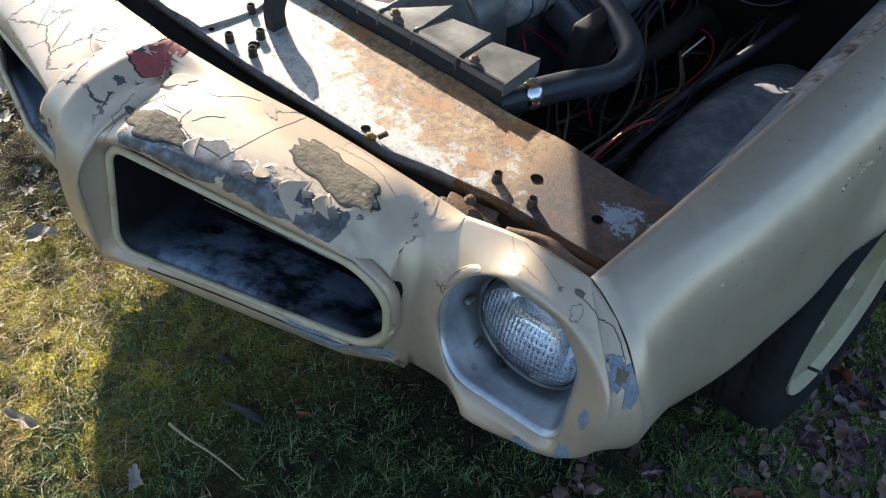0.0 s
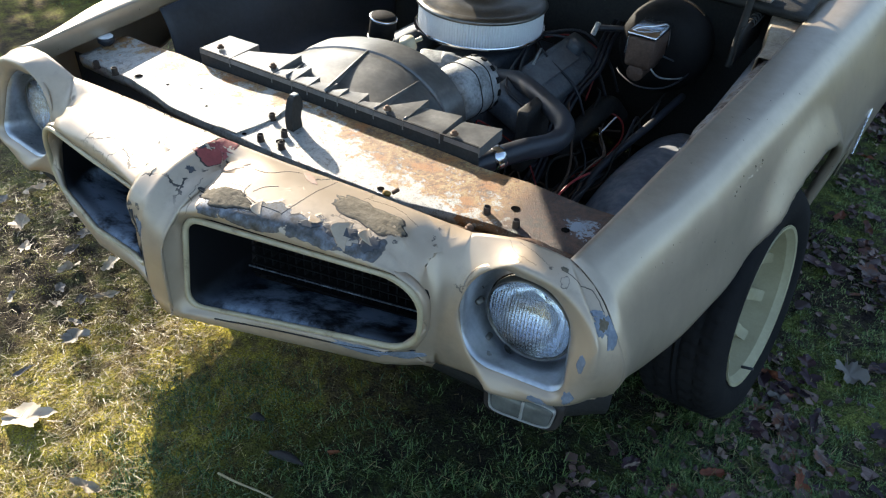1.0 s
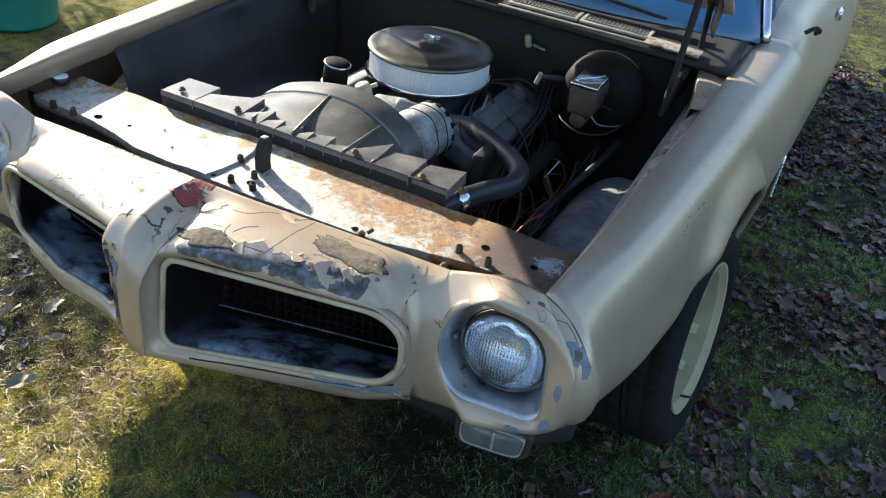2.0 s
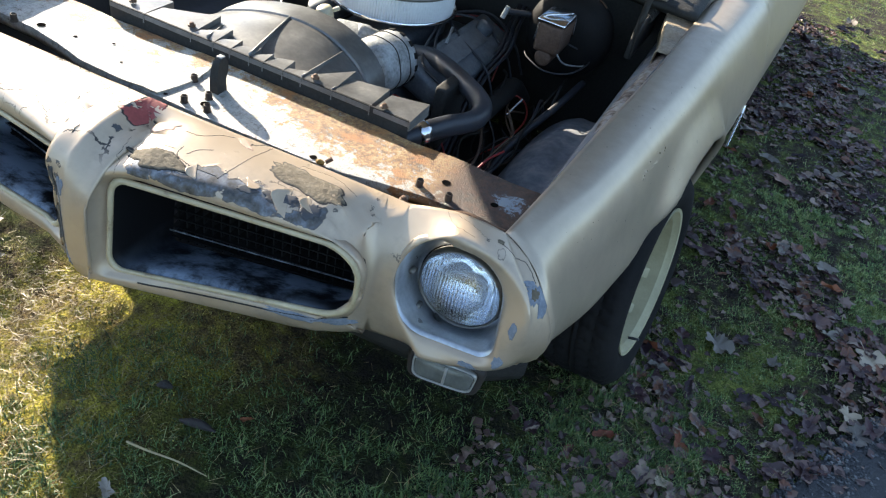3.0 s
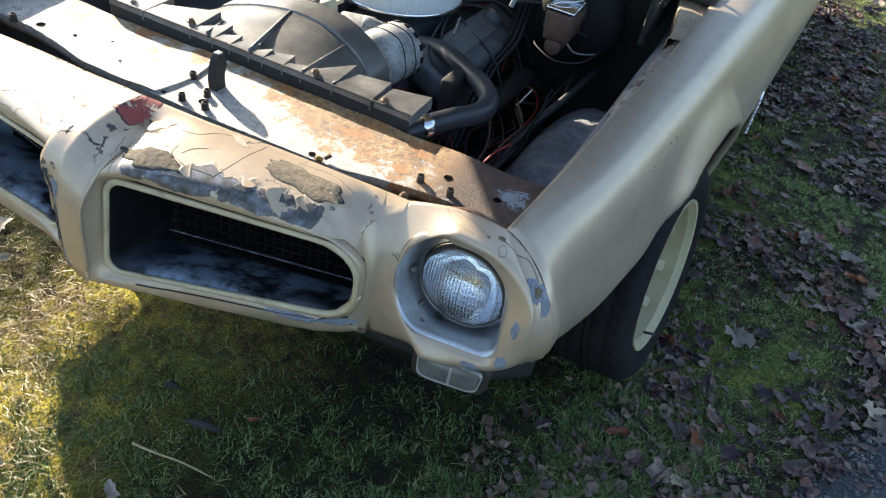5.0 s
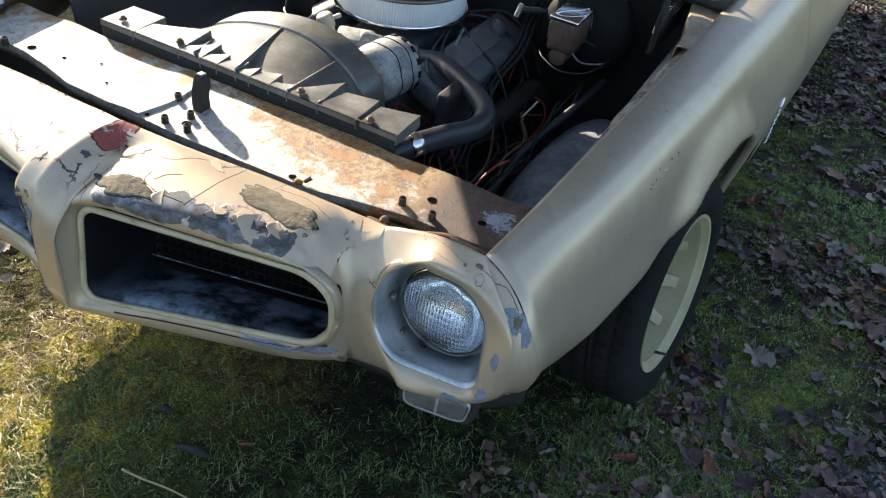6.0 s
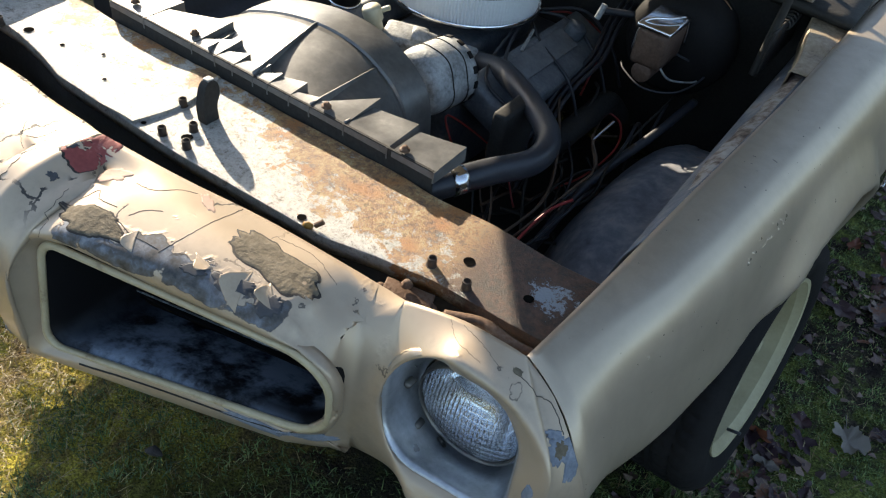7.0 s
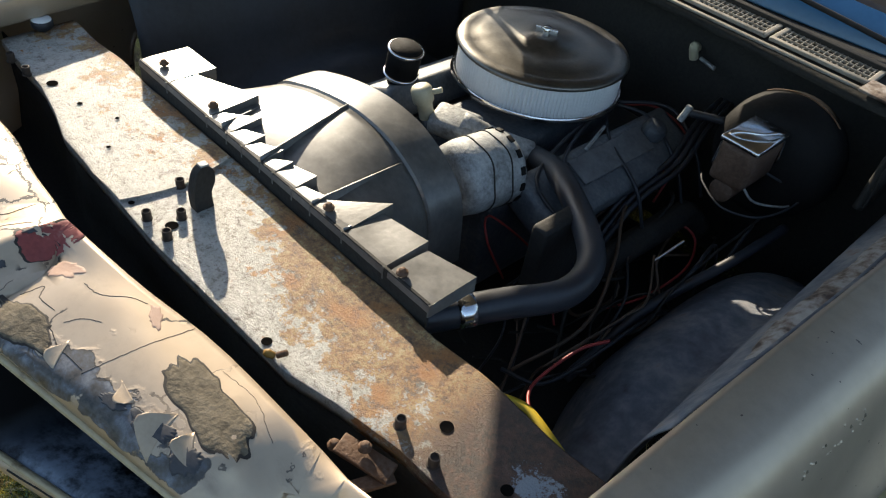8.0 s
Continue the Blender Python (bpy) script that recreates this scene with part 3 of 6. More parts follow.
    loops.append(coons(REAR, VALLEY, [RIDGE[-1], (0.15, -0.208, 0.432), (0.31, -0.158, 0.430), (0.42, -0.120, 0.431), VALLEY[-1]], RIDGE, sq))
    g = Geo()
    g.grid(loft(loops, 26), close_v=True)
    uvp = rounded_uv(POD_R, 1.15)
    pl = [quad_loop(*grow(POD_B, -0.003, 0.014), uvp), quad_loop(*grow(POD_B, 0.002, 0.002), uvp), quad_loop(*grow(POD_B, 0.010, -0.004), uvp)]
    softp = rounded_uv((0.42, 0.30, 0.18, 0.30), 1.1)
    pl.append(coons([(0.513, -0.060, 0.700), (0.60, -0.046, 0.724), (0.76, -0.036, 0.704)], [(0.76, -0.036, 0.704), (0.793, -0.066, 0.62), (0.783, -0.062, 0.496)],
                    [(0.513, -0.106, 0.472), (0.64, -0.100, 0.473), (0.783, -0.062, 0.496)], [(0.513, -0.060, 0.700), (0.512, -0.100, 0.655), (0.512, -0.117, 0.58), (0.511, -0.113, 0.51), (0.513, -0.106, 0.472)], softp))
    pl.append(coons([VALLEY[0], (0.55, 0.004, 0.720), (0.60, 0.008, 0.730), (0.65, 0.012, 0.730), SEAM[0]], SEAM,
                    [VALLEY[-1], (0.60, -0.050, 0.443), (0.70, -0.028, 0.449), SEAM[-1]], VALLEY, sq))
    g.grid(loft(pl, 20), close_v=True)
    k = len(g.v)
    g.v.extend([far_side(p) for p in g.v[:k]])
    g.f.extend([tuple(i + k for i in reversed(fc)) for fc in list(g.f)])
    return g


nose_geo = build_nose()
nose = part("nose", nose_geo, paint_old, car, "peeling gold moulded nose with cracked paint", weld=0.0015, solid=0.004)


def relax_columns(me):
    """Evens out the column between each grille and headlight pod into one soft, rounded form."""
    bm = bmesh.new()
    bm.from_mesh(me)
    rim = [v.co.copy() for v in bm.verts if v.is_boundary and v.co.y < -0.02 and v.co.z > 0.475]
    free = []
    for v in bm.verts:
        x, y, z = abs(v.co.x), v.co.y, v.co.z
        if v.is_boundary or not (0.42 < x < 0.62 and z > 0.44):
            continue
        d = min((v.co - c).length for c in rim)
        hold, ease = (0.020, 0.016) if x < 0.503 else (0.006, 0.010)
        w = smooth01((d - hold) / ease) * smooth01((x - 0.42) / 0.06) * smooth01((0.62 - x) / 0.06)
        if w > 0:
            free.append((v, w))
    for k in range(320):
        moved = []
        for v, w in free:
            m = Vector()
            for e in v.link_edges:
                m += e.other_vert(v).co
            moved.append(v.co.lerp(m / len(v.link_edges), 0.6 * w))
        for (v, w), c in zip(free, moved):
            v.co = c
    for v, w in free:
        x, z = abs(v.co.x), v.co.z
        v.co.y -= 0.006 * w * math.exp(-((x - 0.508) / 0.022) ** 2) * smooth01((z - 0.45) / 0.05) * smooth01((0.72 - z) / 0.10)
    bm.to_mesh(me)
    bm.free()


relax_columns(nose.data)


def crease_ridge(me):
    """Lets the driver's side fall away more steeply beside the centre ridge."""
    for v in me.vertices:
        x, y, z = v.co
        d = x + 0.034
        if 0 < d < 0.12 and z > 0.56:
            fall = smooth01(d / 0.034) * (1 - smooth01((d - 0.040) / 0.075))
            v.co.z -= 0.0165 * fall * smooth01((-0.050 - y) / 0.045) * smooth01((z - 0.60) / 0.08)


crease_ridge(nose.data)


def tray_paint():
    """Black plastic, dusted with grey-blue overspray along the floor."""
    m, n, l, b = nodes_of("oversprayed_black")
    tc = n.new("ShaderNodeTexCoord")
    sx = n.new("ShaderNodeSeparateXYZ")
    l.new(tc.outputs["Object"], sx.inputs[0])
    a, f = noise_tex(n, l, 13.0, 5, 0.65), noise_tex(n, l, 160.0, 3)
    low = math_node(n, l, "SUBTRACT", 1.0, band(n, l, sx.outputs[2], 0.484, 0.502))
    cloud = band(n, l, math_node(n, l, "ADD", a.outputs[0], math_node(n, l, "MULTIPLY", f.outputs[0], 0.12)), 0.43, 0.66)
    k = math_node(n, l, "MULTIPLY", low, cloud)
    k = math_node(n, l, "MULTIPLY", k, band(n, l, math_node(n, l, "ABSOLUTE", sx.outputs[0]), 0.03, 0.16))
    l.new(blend(n, l, k, (0.007, 0.007, 0.008), (0.26, 0.31, 0.38)), b.inputs["Base Color"])
    b.inputs["Roughness"].default_value = 0.55
    b.inputs["Specular IOR Level"].default_value = 0.12
    bp = n.new("ShaderNodeBump")
    bp.inputs["Strength"].default_value, bp.inputs["Distance"].default_value = 0.2, 0.001
    l.new(f.outputs[0], bp.inputs["Height"])
    l.new(bp.outputs[0], b.inputs["Normal"])
    return m


tray_mat = tray_paint()
vent_grey = surface_mat("scuffed_dark_edge", [(0.35, (0.015, 0.016, 0.018)), (0.52, (0.10, 0.11, 0.125)), (0.66, (0.34, 0.35, 0.37))], 60, 240, (0.4, 0.6))


def build_grille(s):
    """One grille: bead round the opening, black tray behind it, egg-crate bars."""
    uvg = rounded_uv(GR_R, 2.6)
    sx = lambda P: sided(P, s)
    rings = []
    for a in np.linspace(0, 2 * math.pi, 10, endpoint=False):
        rings.append(quad_loop(*grow(GR_B, 0.003 + 0.0052 * math.cos(a), -0.002 + 0.006 * math.sin(a)), uvg))
    bead = part("grille_surround", Geo().grid(sx(rings), close_u=True, close_v=True), cream, car, "cream painted bead round the grille opening")
    back = [(0.046, -0.065, 0.640), (0.462, 0.022, 0.640), (0.462, 0.010, 0.450), (0.043, -0.086, 0.438)]
    uvb = rounded_uv((0.10, 0.14, 0.10, 0.10), 2.6)
    cav = loft([quad_loop(*grow(GR_B, 0.004, 0.002), uvg), quad_loop(*grow(GR_B, 0.0, 0.03), uvg), quad_loop(*back, uvb)], 16)
    tray = part("grille_tray", Geo().grid(sx(cav), close_v=True), tray_mat, car, "black grille recess with grey overspray")
    g = Geo()
    p = lambda u, v: np.array(quad_loop(*back, [(u, v)])[0])
    bars = Geo()
    for i in range(23):
        u = (i + 0.5) / 23
        a, b = p(u, 0.0), p(u, 1.0)
        bars.box((a + b) / 2 + (0, 0.006, 0), (0.003, 0.022, np.linalg.norm(b - a)), bevel=0)
    for i in range(9):
        v = (i + 0.5) / 9
        a, b = p(0.0, v), p(1.0, v)
        ang = math.degrees(math.atan2(b[1] - a[1], b[0] - a[0]))
        bars.box((a + b) / 2 + (0, 0.005, 0), (np.linalg.norm(b - a), 0.022, 0.003), (0, 0, ang), bevel=0)
    bars.v = [tuple(p) for p in sx(bars.v)]
    ledge = [p(u, 0.16) + (0, -0.010, 0) for u in np.linspace(0.0, 1.0, 12)]
    part("insert_edge", Geo().tube(sx(ledge), 0.0016, 6, 30), vent_grey, car, "worn pale edge along the grille insert")
    part("grille_insert", bars, grille_black, car, "black egg-crate grille insert", smooth=False)
    return bead


for s in (1, -1):
    build_grille(s)

LAMP = (0.640, 0.0, 0.577)
glass, gn, gl, gb = nodes_of("headlamp_glass")
gb.inputs["Base Color"].default_value = (0.93, 0.95, 0.97, 1)
gb.inputs["Transmission Weight"].default_value = 1.0
gb.inputs["Roughness"].default_value = 0.03
gb.inputs["IOR"].default_value = 1.5
lens_tc = gn.new("ShaderNodeTexCoord")
brk = gn.new("ShaderNodeTexBrick")
brk.offset = 0.0
brk.inputs["Scale"].default_value = 1.0
brk.inputs["Brick Width"].default_value, brk.inputs["Row Height"].default_value, brk.inputs["Mortar Size"].default_value = 0.0052, 0.0115, 0.0009
brk.inputs["Color1"].default_value = brk.inputs["Color2"].default_value = (1, 1, 1, 1)
brk.inputs["Mortar"].default_value = (0, 0, 0, 1)
sep, cmb = gn.new("ShaderNodeSeparateXYZ"), gn.new("ShaderNodeCombineXYZ")
gl.new(lens_tc.outputs["Object"], sep.inputs[0])
gl.new(sep.outputs[0], cmb.inputs[0])
gl.new(sep.outputs[1], cmb.inputs[1])
gl.new(cmb.outputs[0], brk.inputs["Vector"])
lens_bump = gn.new("ShaderNodeBump")
lens_bump.inputs["Strength"].default_value, lens_bump.inputs["Distance"].default_value = 1.0, 0.0021
gl.new(brk.outputs["Color"], lens_bump.inputs["Height"])
gl.new(lens_bump.outputs[0], gb.inputs["Normal"])


def build_headlight(s):
    uvp = rounded_uv(POD_R, 1.15)
    n = len(uvp)
    sx = lambda P: sided(P, s)
    dy = 0.0 if s > 0 else -0.042
    c = np.array(LAMP)
    def circle(r, y):
        out = []
        for u, v in uvp:
            a = math.atan2((v - 0.5) / 1.0, (u - 0.5) * 1.15)
            out.append(c + (r * math.cos(a), y, r * math.sin(a)))
        return np.array(out)
    bucket = part("headlight_bucket", Geo().grid(sx(loft([quad_loop(*grow(POD_B, -0.001, 0.010), uvp), quad_loop(*grow(POD_B, -0.007, 0.020), uvp), circle(0.096, 0.006), circle(0.0885, 0.012)], 14)), close_v=True), silver, car, "silver painted headlight bucket")
    m = pose(s * c[0], c[1] + dy, c[2], 90, 0, 0)
    part("retaining_ring", Geo().lathe([(0.0805, 0.004), (0.0815, 0.0075), (0.0832, 0.0078), (0.0850, 0.003), (0.0855, -0.012)], m, 48), satin, bucket, "tarnished chrome retaining ring")
    # domed lens with upright flutes in blocks
    rad, rings, spokes = 0.082, 84, 320
    rows = []
    for i in range(spokes):
        a = 2 * math.pi * i / spokes
        row = []
        for k in range(rings + 1):
            r = rad * (k / rings) ** 0.75
            x, y = r * math.cos(a), r * math.sin(a)
            h = 0.002 + 0.026 * (1 - (r / rad) ** 2.2)
            block = 0.0 if abs(x) > 0.072 or y > 0.062 else 1.0
            flute = 0.0016 * abs(math.sin(math.pi * x / 0.0066)) + 0.0011 * abs(math.sin(math.pi * y / 0.0135))
            row.append((x, y, h + block * flute * (1 - (r / rad) ** 6)))
        rows.append(row)
    lo = part("lens", Geo().grid(np.array(rows), close_u=True), glass, bucket, "fluted clear glass headlamp lens", solid=0.003, weld=0.00002, angle=12)
    lo.matrix_basis = m
    lo.visible_shadow = False
    tab = Geo().box((s * 0.612, -0.012 + dy, 0.497), (0.012, 0.006, 0.020), (20, 0, -20 * s), 0.002)
    part("ring_clip", tab, black_matt, bucket, "small dark spring clip under the ring")
    part("reflector", Geo().lathe([(0.079, 0.0), (0.071, -0.022), (0.053, -0.044), (0.03, -0.057), (0.0, -0.061)], m, 40), mirror, bucket, "mirrored headlamp bowl")
    for x, z in ((0.573, 0.511), (0.548, 0.585)):
        scr = Geo().lathe([(0, 0.006), (0.004, 0.006), (0.006, 0.003), (0.006, -0.01)], pose(s * x, -0.02 + dy, z, 90, 0, 0), 12)
        part("adjuster_screw", scr, satin, bucket, "dark headlamp adjusting screw")
    return bucket


for s in (1, -1):
    build_headlight(s)


# fenders
def inner_edge(y):
    x = np.interp(y, [0.0, 0.2, 0.44, 0.85, 1.3, 1.65], [0.687, 0.700, 0.713, 0.740, 0.757, 0.785])
    z = np.interp(y, [0.0, 0.3, 0.8, 1.3, 1.65], [0.724, 0.735, 0.752, 0.772, 0.795])
    return x, z


def fender_bottom(y, s=1):
    if s > 0 or y > 0.45:
        z = np.interp(y, [-0.02, 0.0, 0.1, 0.2, 0.3, 0.40, 0.45, 0.5, 0.6, 0.7, 0.8, 0.9, 1.0, 1.06, 1.11, 1.14, 1.16, 1.175], [0.460, 0.460, 0.466, 0.477, 0.486, 0.492, 0.497, 0.510, 0.546, 0.582, 0.600, 0.605, 0.588, 0.555, 0.50, 0.43, 0.33, 0.17])
        return float(z)
    return float(np.interp(y, [-0.02, 0.1, 0.25, 0.42, 0.45], [0.40, 0.34, 0.315, 0.315, 0.5]))


def fender_section(y, s=1):
    xi, zi = inner_edge(y)
    f = smooth01((y + 0.02) / 0.30)
    zb = fender_bottom(y, s)
    xo = float(np.interp(y, [0.0, 0.2, 0.4, 0.6, 0.8, 1.0, 1.2, 1.4, 1.65], [0.806, 0.850, 0.882, 0.900, 0.922, 0.940, 0.955, 0.972, 0.988]))
    w = xo - xi
    fr = [(0.687, 0.724), (0.710, 0.719), (0.735, 0.708), (0.765, 0.688), (0.790, 0.658), (0.812, 0.615), (0.826, 0.58), (0.821, 0.525), (0.780, 0.464), (0.70, 0.42)]
    full = [(xi, zi), (xi + 0.25 * w, zi + 0.004), (xi + 0.46 * w, zi), (xi + 0.66 * w, zi - 0.027), (xi + 0.80 * w, zi - 0.080), (xi + 0.90 * w, zi - 0.145), (xo, zi - 0.215), (xo + 0.004, zi - 0.28), (xo - 0.012, 0.36), (xo - 0.045, 0.17)]
    P = [((1 - f) * a[0] + f * b[0], (1 - f) * a[1] + f * b[1]) for a, b in zip(fr, full)]
    P[0] = (xi, zi)
    # flare that grows towards the rear of the wheel opening
    amp = 0.030 * smooth01((y - 0.50) / 0.14) * (1 - smooth01((y - 1.0) / 0.2))
    line = crom([(x, y, z) for x, z in P], 90)
    for p in line:
        p[0] += amp * smooth01(1 - (p[2] - zb) / 0.105)
    keep = [p for p in line if p[2] > zb + 0.004]
    last = keep[-1]
    keep = np.array(keep + [(last[0] - 0.001, y, zb)])
    lip = [(last[0] - 0.014, y, zb - 0.004), (last[0] - 0.026, y, zb + 0.012)]
    body = crom(keep, 34)
    flange = [(xi + 0.004, y, zi - 0.05), (xi - 0.004, y, zi - 0.045), (xi - 0.001, y, zi - 0.004)]
    return np.vstack([flange, body, lip])


def build_fender(s):
    ys = list(np.unique(np.round(np.r_[np.linspace(0.0, 0.41, 14), np.linspace(0.416, 1.178, 56), np.linspace(1.17, 1.65, 14)], 4)))
    rows = []
    for y in ys:
        r = fender_section(y, s)
        k = smooth01(1 - y / 0.12)
        sm = crom(SEAM, 34)
        if k > 0:
            r[3:37, 1] += k * (np.interp(np.linspace(0, 1, 34), np.linspace(0, 1, 34), sm[:, 1]) + 0.002)
        rows.append(r)
    P = sided(rows, s)
    return part("fender", Geo().grid(P), paint, car, "gold front fender with small dents and chips", solid=0.002)


fender = build_fender(1)
build_fender(-1)


# wheels
disc_mat = surface_mat("brown_wheel_centre", [(0.3, (0.13, 0.10, 0.06)), (0.7, (0.30, 0.25, 0.16))], 14, 120, (0.6, 0.8), 0, 0.3, 0.002)


def build_wheel(m, parent):
    prof = [(0.205, 0.085), (0.225, 0.098), (0.255, 0.106), (0.285, 0.103), (0.300, 0.090)] + [(0.310 - 0.25 * (w * w) * 1.2, w) for w in np.linspace(0.08, -0.08, 21)] + [(0.300, -0.090), (0.28, -0.1), (0.225, -0.098), (0.205, -0.085)]
    rows = []
    for i in range(240):
        a = 2 * math.pi * i / 240
        row = []
        for k, (r, h) in enumerate(prof):
            if 5 <= k < 26:
                groove = (k - 5) in (4, 9, 11, 16) or (i + (k - 5) // 3) % 5 == 0 and (k - 5) not in (10,)
                r -= 0.006 if groove else 0.0
            row.append(m @ Vector((r * math.cos(a), r * math.sin(a), h)))
        rows.append(row)
    t = Geo().grid(np.array(rows), close_u=True)
    tyre = part("tyre", t, tyre_mat, parent, "worn black tyre with ribbed tread", angle=40)
    r = Geo().lathe([(0.207, -0.08), (0.207, 0.088), (0.214, 0.094), (0.213, 0.098), (0.205, 0.096), (0.200, 0.085), (0.194, 0.078), (0.190, 0.03), (0.184, -0.02), (0.180, -0.05)], m, 64)
    disc = Geo().lathe([(0.186, 0.0), (0.168, -0.012), (0.15, -0.004), (0.12, 0.008), (0.085, 0.016), (0.06, 0.020), (0.056, 0.040), (0.03, 0.046), (0, 0.046)], m, 48)
    rim = part("rim", r, rim_mat, parent, "cream painted steel wheel rim", angle=35)
    part("wheel_disc", disc, disc_mat, rim, "brown wheel centre, darker than the rim", angle=35)
    for i in range(10):
        q = m @ pose(0, 0, 0, 0, 0, 36 * i + 8)
        fin = [[(r, w * (0.020 - 0.05 * (r - 0.10)), h - abs(w) * 0.004) for w in (-1, -0.7, 0.7, 1)] for r, h in ((0.10, 0.018), (0.13, 0.022), (0.16, 0.026), (0.178, 0.036), (0.189, 0.052))]
        fin = [[(r[0][0], r[0][1], -0.02)] + r + [(r[-1][0], r[-1][1], -0.02)] for r in fin]
        part("spoke", Geo().grid(np.array([[q @ Vector(p) for p in r] for r in fin])), rim_mat, rim, angle=35)
    vs = Geo().rod(m @ Vector((-0.02, -0.192, 0.078)), m @ Vector((-0.02, -0.185, 0.108)), 0.004, 8)
    part("valve_stem", vs, rubber, rim, "black rubber valve stem")
    return tyre


def wheel_pose(c, yaw, camber):
    n = Vector((math.cos(yaw) * math.cos(camber), math.sin(yaw) * math.cos(camber), math.sin(camber)))
    up = Vector((0, 0, 1)) - n * n.z
    up.normalize()
    x = up.cross(n)
    return Matrix.Translation(Vector(c) - n * 0.096) @ Matrix((x, up, n)).transposed().to_4x4()


for c, yaw in ((WHEEL, -5.4), ((-0.93, 0.79, 0.21), 174), ((1.02, 3.50, 0.21), 0), ((-1.02, 3.50, 0.21), 180)):
    w = new("wheel")
    w.parent = car
    build_wheel(wheel_pose(c, radians(yaw), radians(7.4 if c is WHEEL else 0)), w)


# ---- radiator support panel ----
def panel_z(x, y):
    return 0.664 + 0.012 * x + 0.05 * (y - 0.1)


def build_panel():
    xs = np.linspace(-0.70, 0.70, 90)
    g = Geo()
    rows = []
    for x in xs:
        yf = np.interp(abs(x), [0, 0.32, 0.40, 0.5, 0.62, 0.70], [0.045, 0.055, 0.075, 0.092, 0.095, 0.10])
        yr = 0.248 + 0.006 * noise.noise((x * 9, 1, 2))
        z = lambda y: panel_z(x, y)
        rows.append([(x, yf + 0.004, z(yf) - 0.03), (x, yf, z(yf) - 0.012), (x, yf + 0.0005, z(yf) - 0.001), (x, yf + 0.002, z(yf))] +
                    [(x, y, z(y) + 0.0012 * noise.noise((x * 12, y * 12, 5))) for y in np.linspace(yf + 0.012, yr - 0.012, 14)] +
                    [(x, yr - 0.005, z(yr)), (x, yr, z(yr) - 0.004), (x, yr + 0.001, z(yr) - 0.05)])
    g.grid(np.array(rows))
    return part("radiator_support", g, panel_mat, car, "weathered rusty steel radiator support panel", solid=0.003, angle=40)


support = build_panel()


lap = []
for u in np.linspace(0, 1, 24):
    y = 0.050 + 0.190 * u
    xe = -0.108 + 0.022 * math.sin(3.0 * u) + 0.004 * noise.noise((u * 7, 2, 1))
    lap.append([(x, y, panel_z(x, y) + 0.0045 * smooth01((x + 0.20) / 0.06) + 0.0012) for x in np.linspace(-0.21, xe, 10)] + [(xe + 0.001, y, panel_z(xe, y) - 0.001)])
part("lapped_plate", Geo().grid(np.array(lap)), panel_mat, support, "bent lapped edge of the pressed panel", angle=40)

bolt_mat = surface_mat("dark_bolt_steel", [(0.3, (0.03, 0.022, 0.018)), (0.6, (0.075, 0.055, 0.042)), (0.75, (0.16, 0.13, 0.10))], 60, 200, (0.5, 0.7), 0.3)


def build_bolt(x, y, r=0.0072, h=0.016):
    z = panel_z(x, y)
    g = Geo()
    g.lathe([(0, 0.0012), (r * 1.12, 0.0012), (r * 1.2, 0.0006), (r * 1.2, -0.002)], pose(x, y, z), 16)
    g.lathe([(0, h * 0.72), (r * 0.66, h * 0.72), (r * 0.78, h), (r * 0.96, h * 0.97), (r, h * 0.88), (r, 0)], pose(x, y, z, 0, 0, 17), 12)
    return part("bolt", g, bolt_mat, support, "dark rusty hex bolt", angle=30)


for x, y in ((0.540, 0.109), (0.475, 0.114), (-0.049, 0.063), (0.008, 0.065), (-0.020, 0.104), (-0.088, 0.140), (-0.61, 0.085), (-0.547, 0.088)):
    build_bolt(x, y)
# flat dark discs: the shade inside each punched hole put into the colour
hole_mat = surface_mat("hole_shade_disc", [(0.3, (0.004, 0.004, 0.004)), (0.7, (0.010, 0.009, 0.008))], 40, 200, (0.9, 1.0), 0, 0.1, 0.0005, 0.2, 0.0, 0.0)
for x, y, r in ((0.513, 0.156, 0.009), (0.265, 0.065, 0.0075), (-0.012, 0.083, 0.010), (-0.49, 0.11, 0.010), (0.62, 0.15, 0.008), (-0.096, 0.062, 0.005), (-0.172, 0.064, 0.006), (-0.32, 0.15, 0.004), (-0.25, 0.10, 0.004), (-0.12, 0.09, 0.004), (-0.40, 0.12, 0.005)):
    part("hole", Geo().lathe([(0, -0.0006), (r * 0.9, -0.0004), (r, -0.0002)], pose(x, y, panel_z(x, y) + 0.0016), 16), hole_mat, support, "dark disc for a punched bolt hole, its shade painted in")

bump_stop = Geo().lathe([(0, 0.022), (0.018, 0.022), (0.021, 0.019), (0.021, 0.008), (0.012, 0.0), (0.012, -0.03)], pose(-0.694, 0.18, 0.66), 20)
hb = part("hood_bumper", bump_stop, rubber, car, "round rubber hood stop")
# white cap: the sunlit top of the stop put into its colour
part("bumper_cap", Geo().lathe([(0, 0.0245), (0.016, 0.0245), (0.019, 0.022), (0.019, 0.020)], pose(-0.694, 0.18, 0.66), 20), filter_paper, hb, "white top of the hood stop, sunlight painted in")

# hood latch bracket, standing on the panel
lb = Geo()
prof = [(0.128, 0.664), (0.126, 0.690), (0.129, 0.714), (0.134, 0.732), (0.143, 0.741), (0.154, 0.741), (0.162, 0.731), (0.162, 0.712), (0.155, 0.694), (0.157, 0.664)]
c = crom([(0, y, z) for y, z in prof], 30)
for x in (-0.010, 0.010):
    lb.add([(-0.026 + x * (1 - 0.35 * max(0.0, (q[2] - 0.69) / 0.06) ** 2), q[1], q[2]) for q in c], [tuple(range(30))])
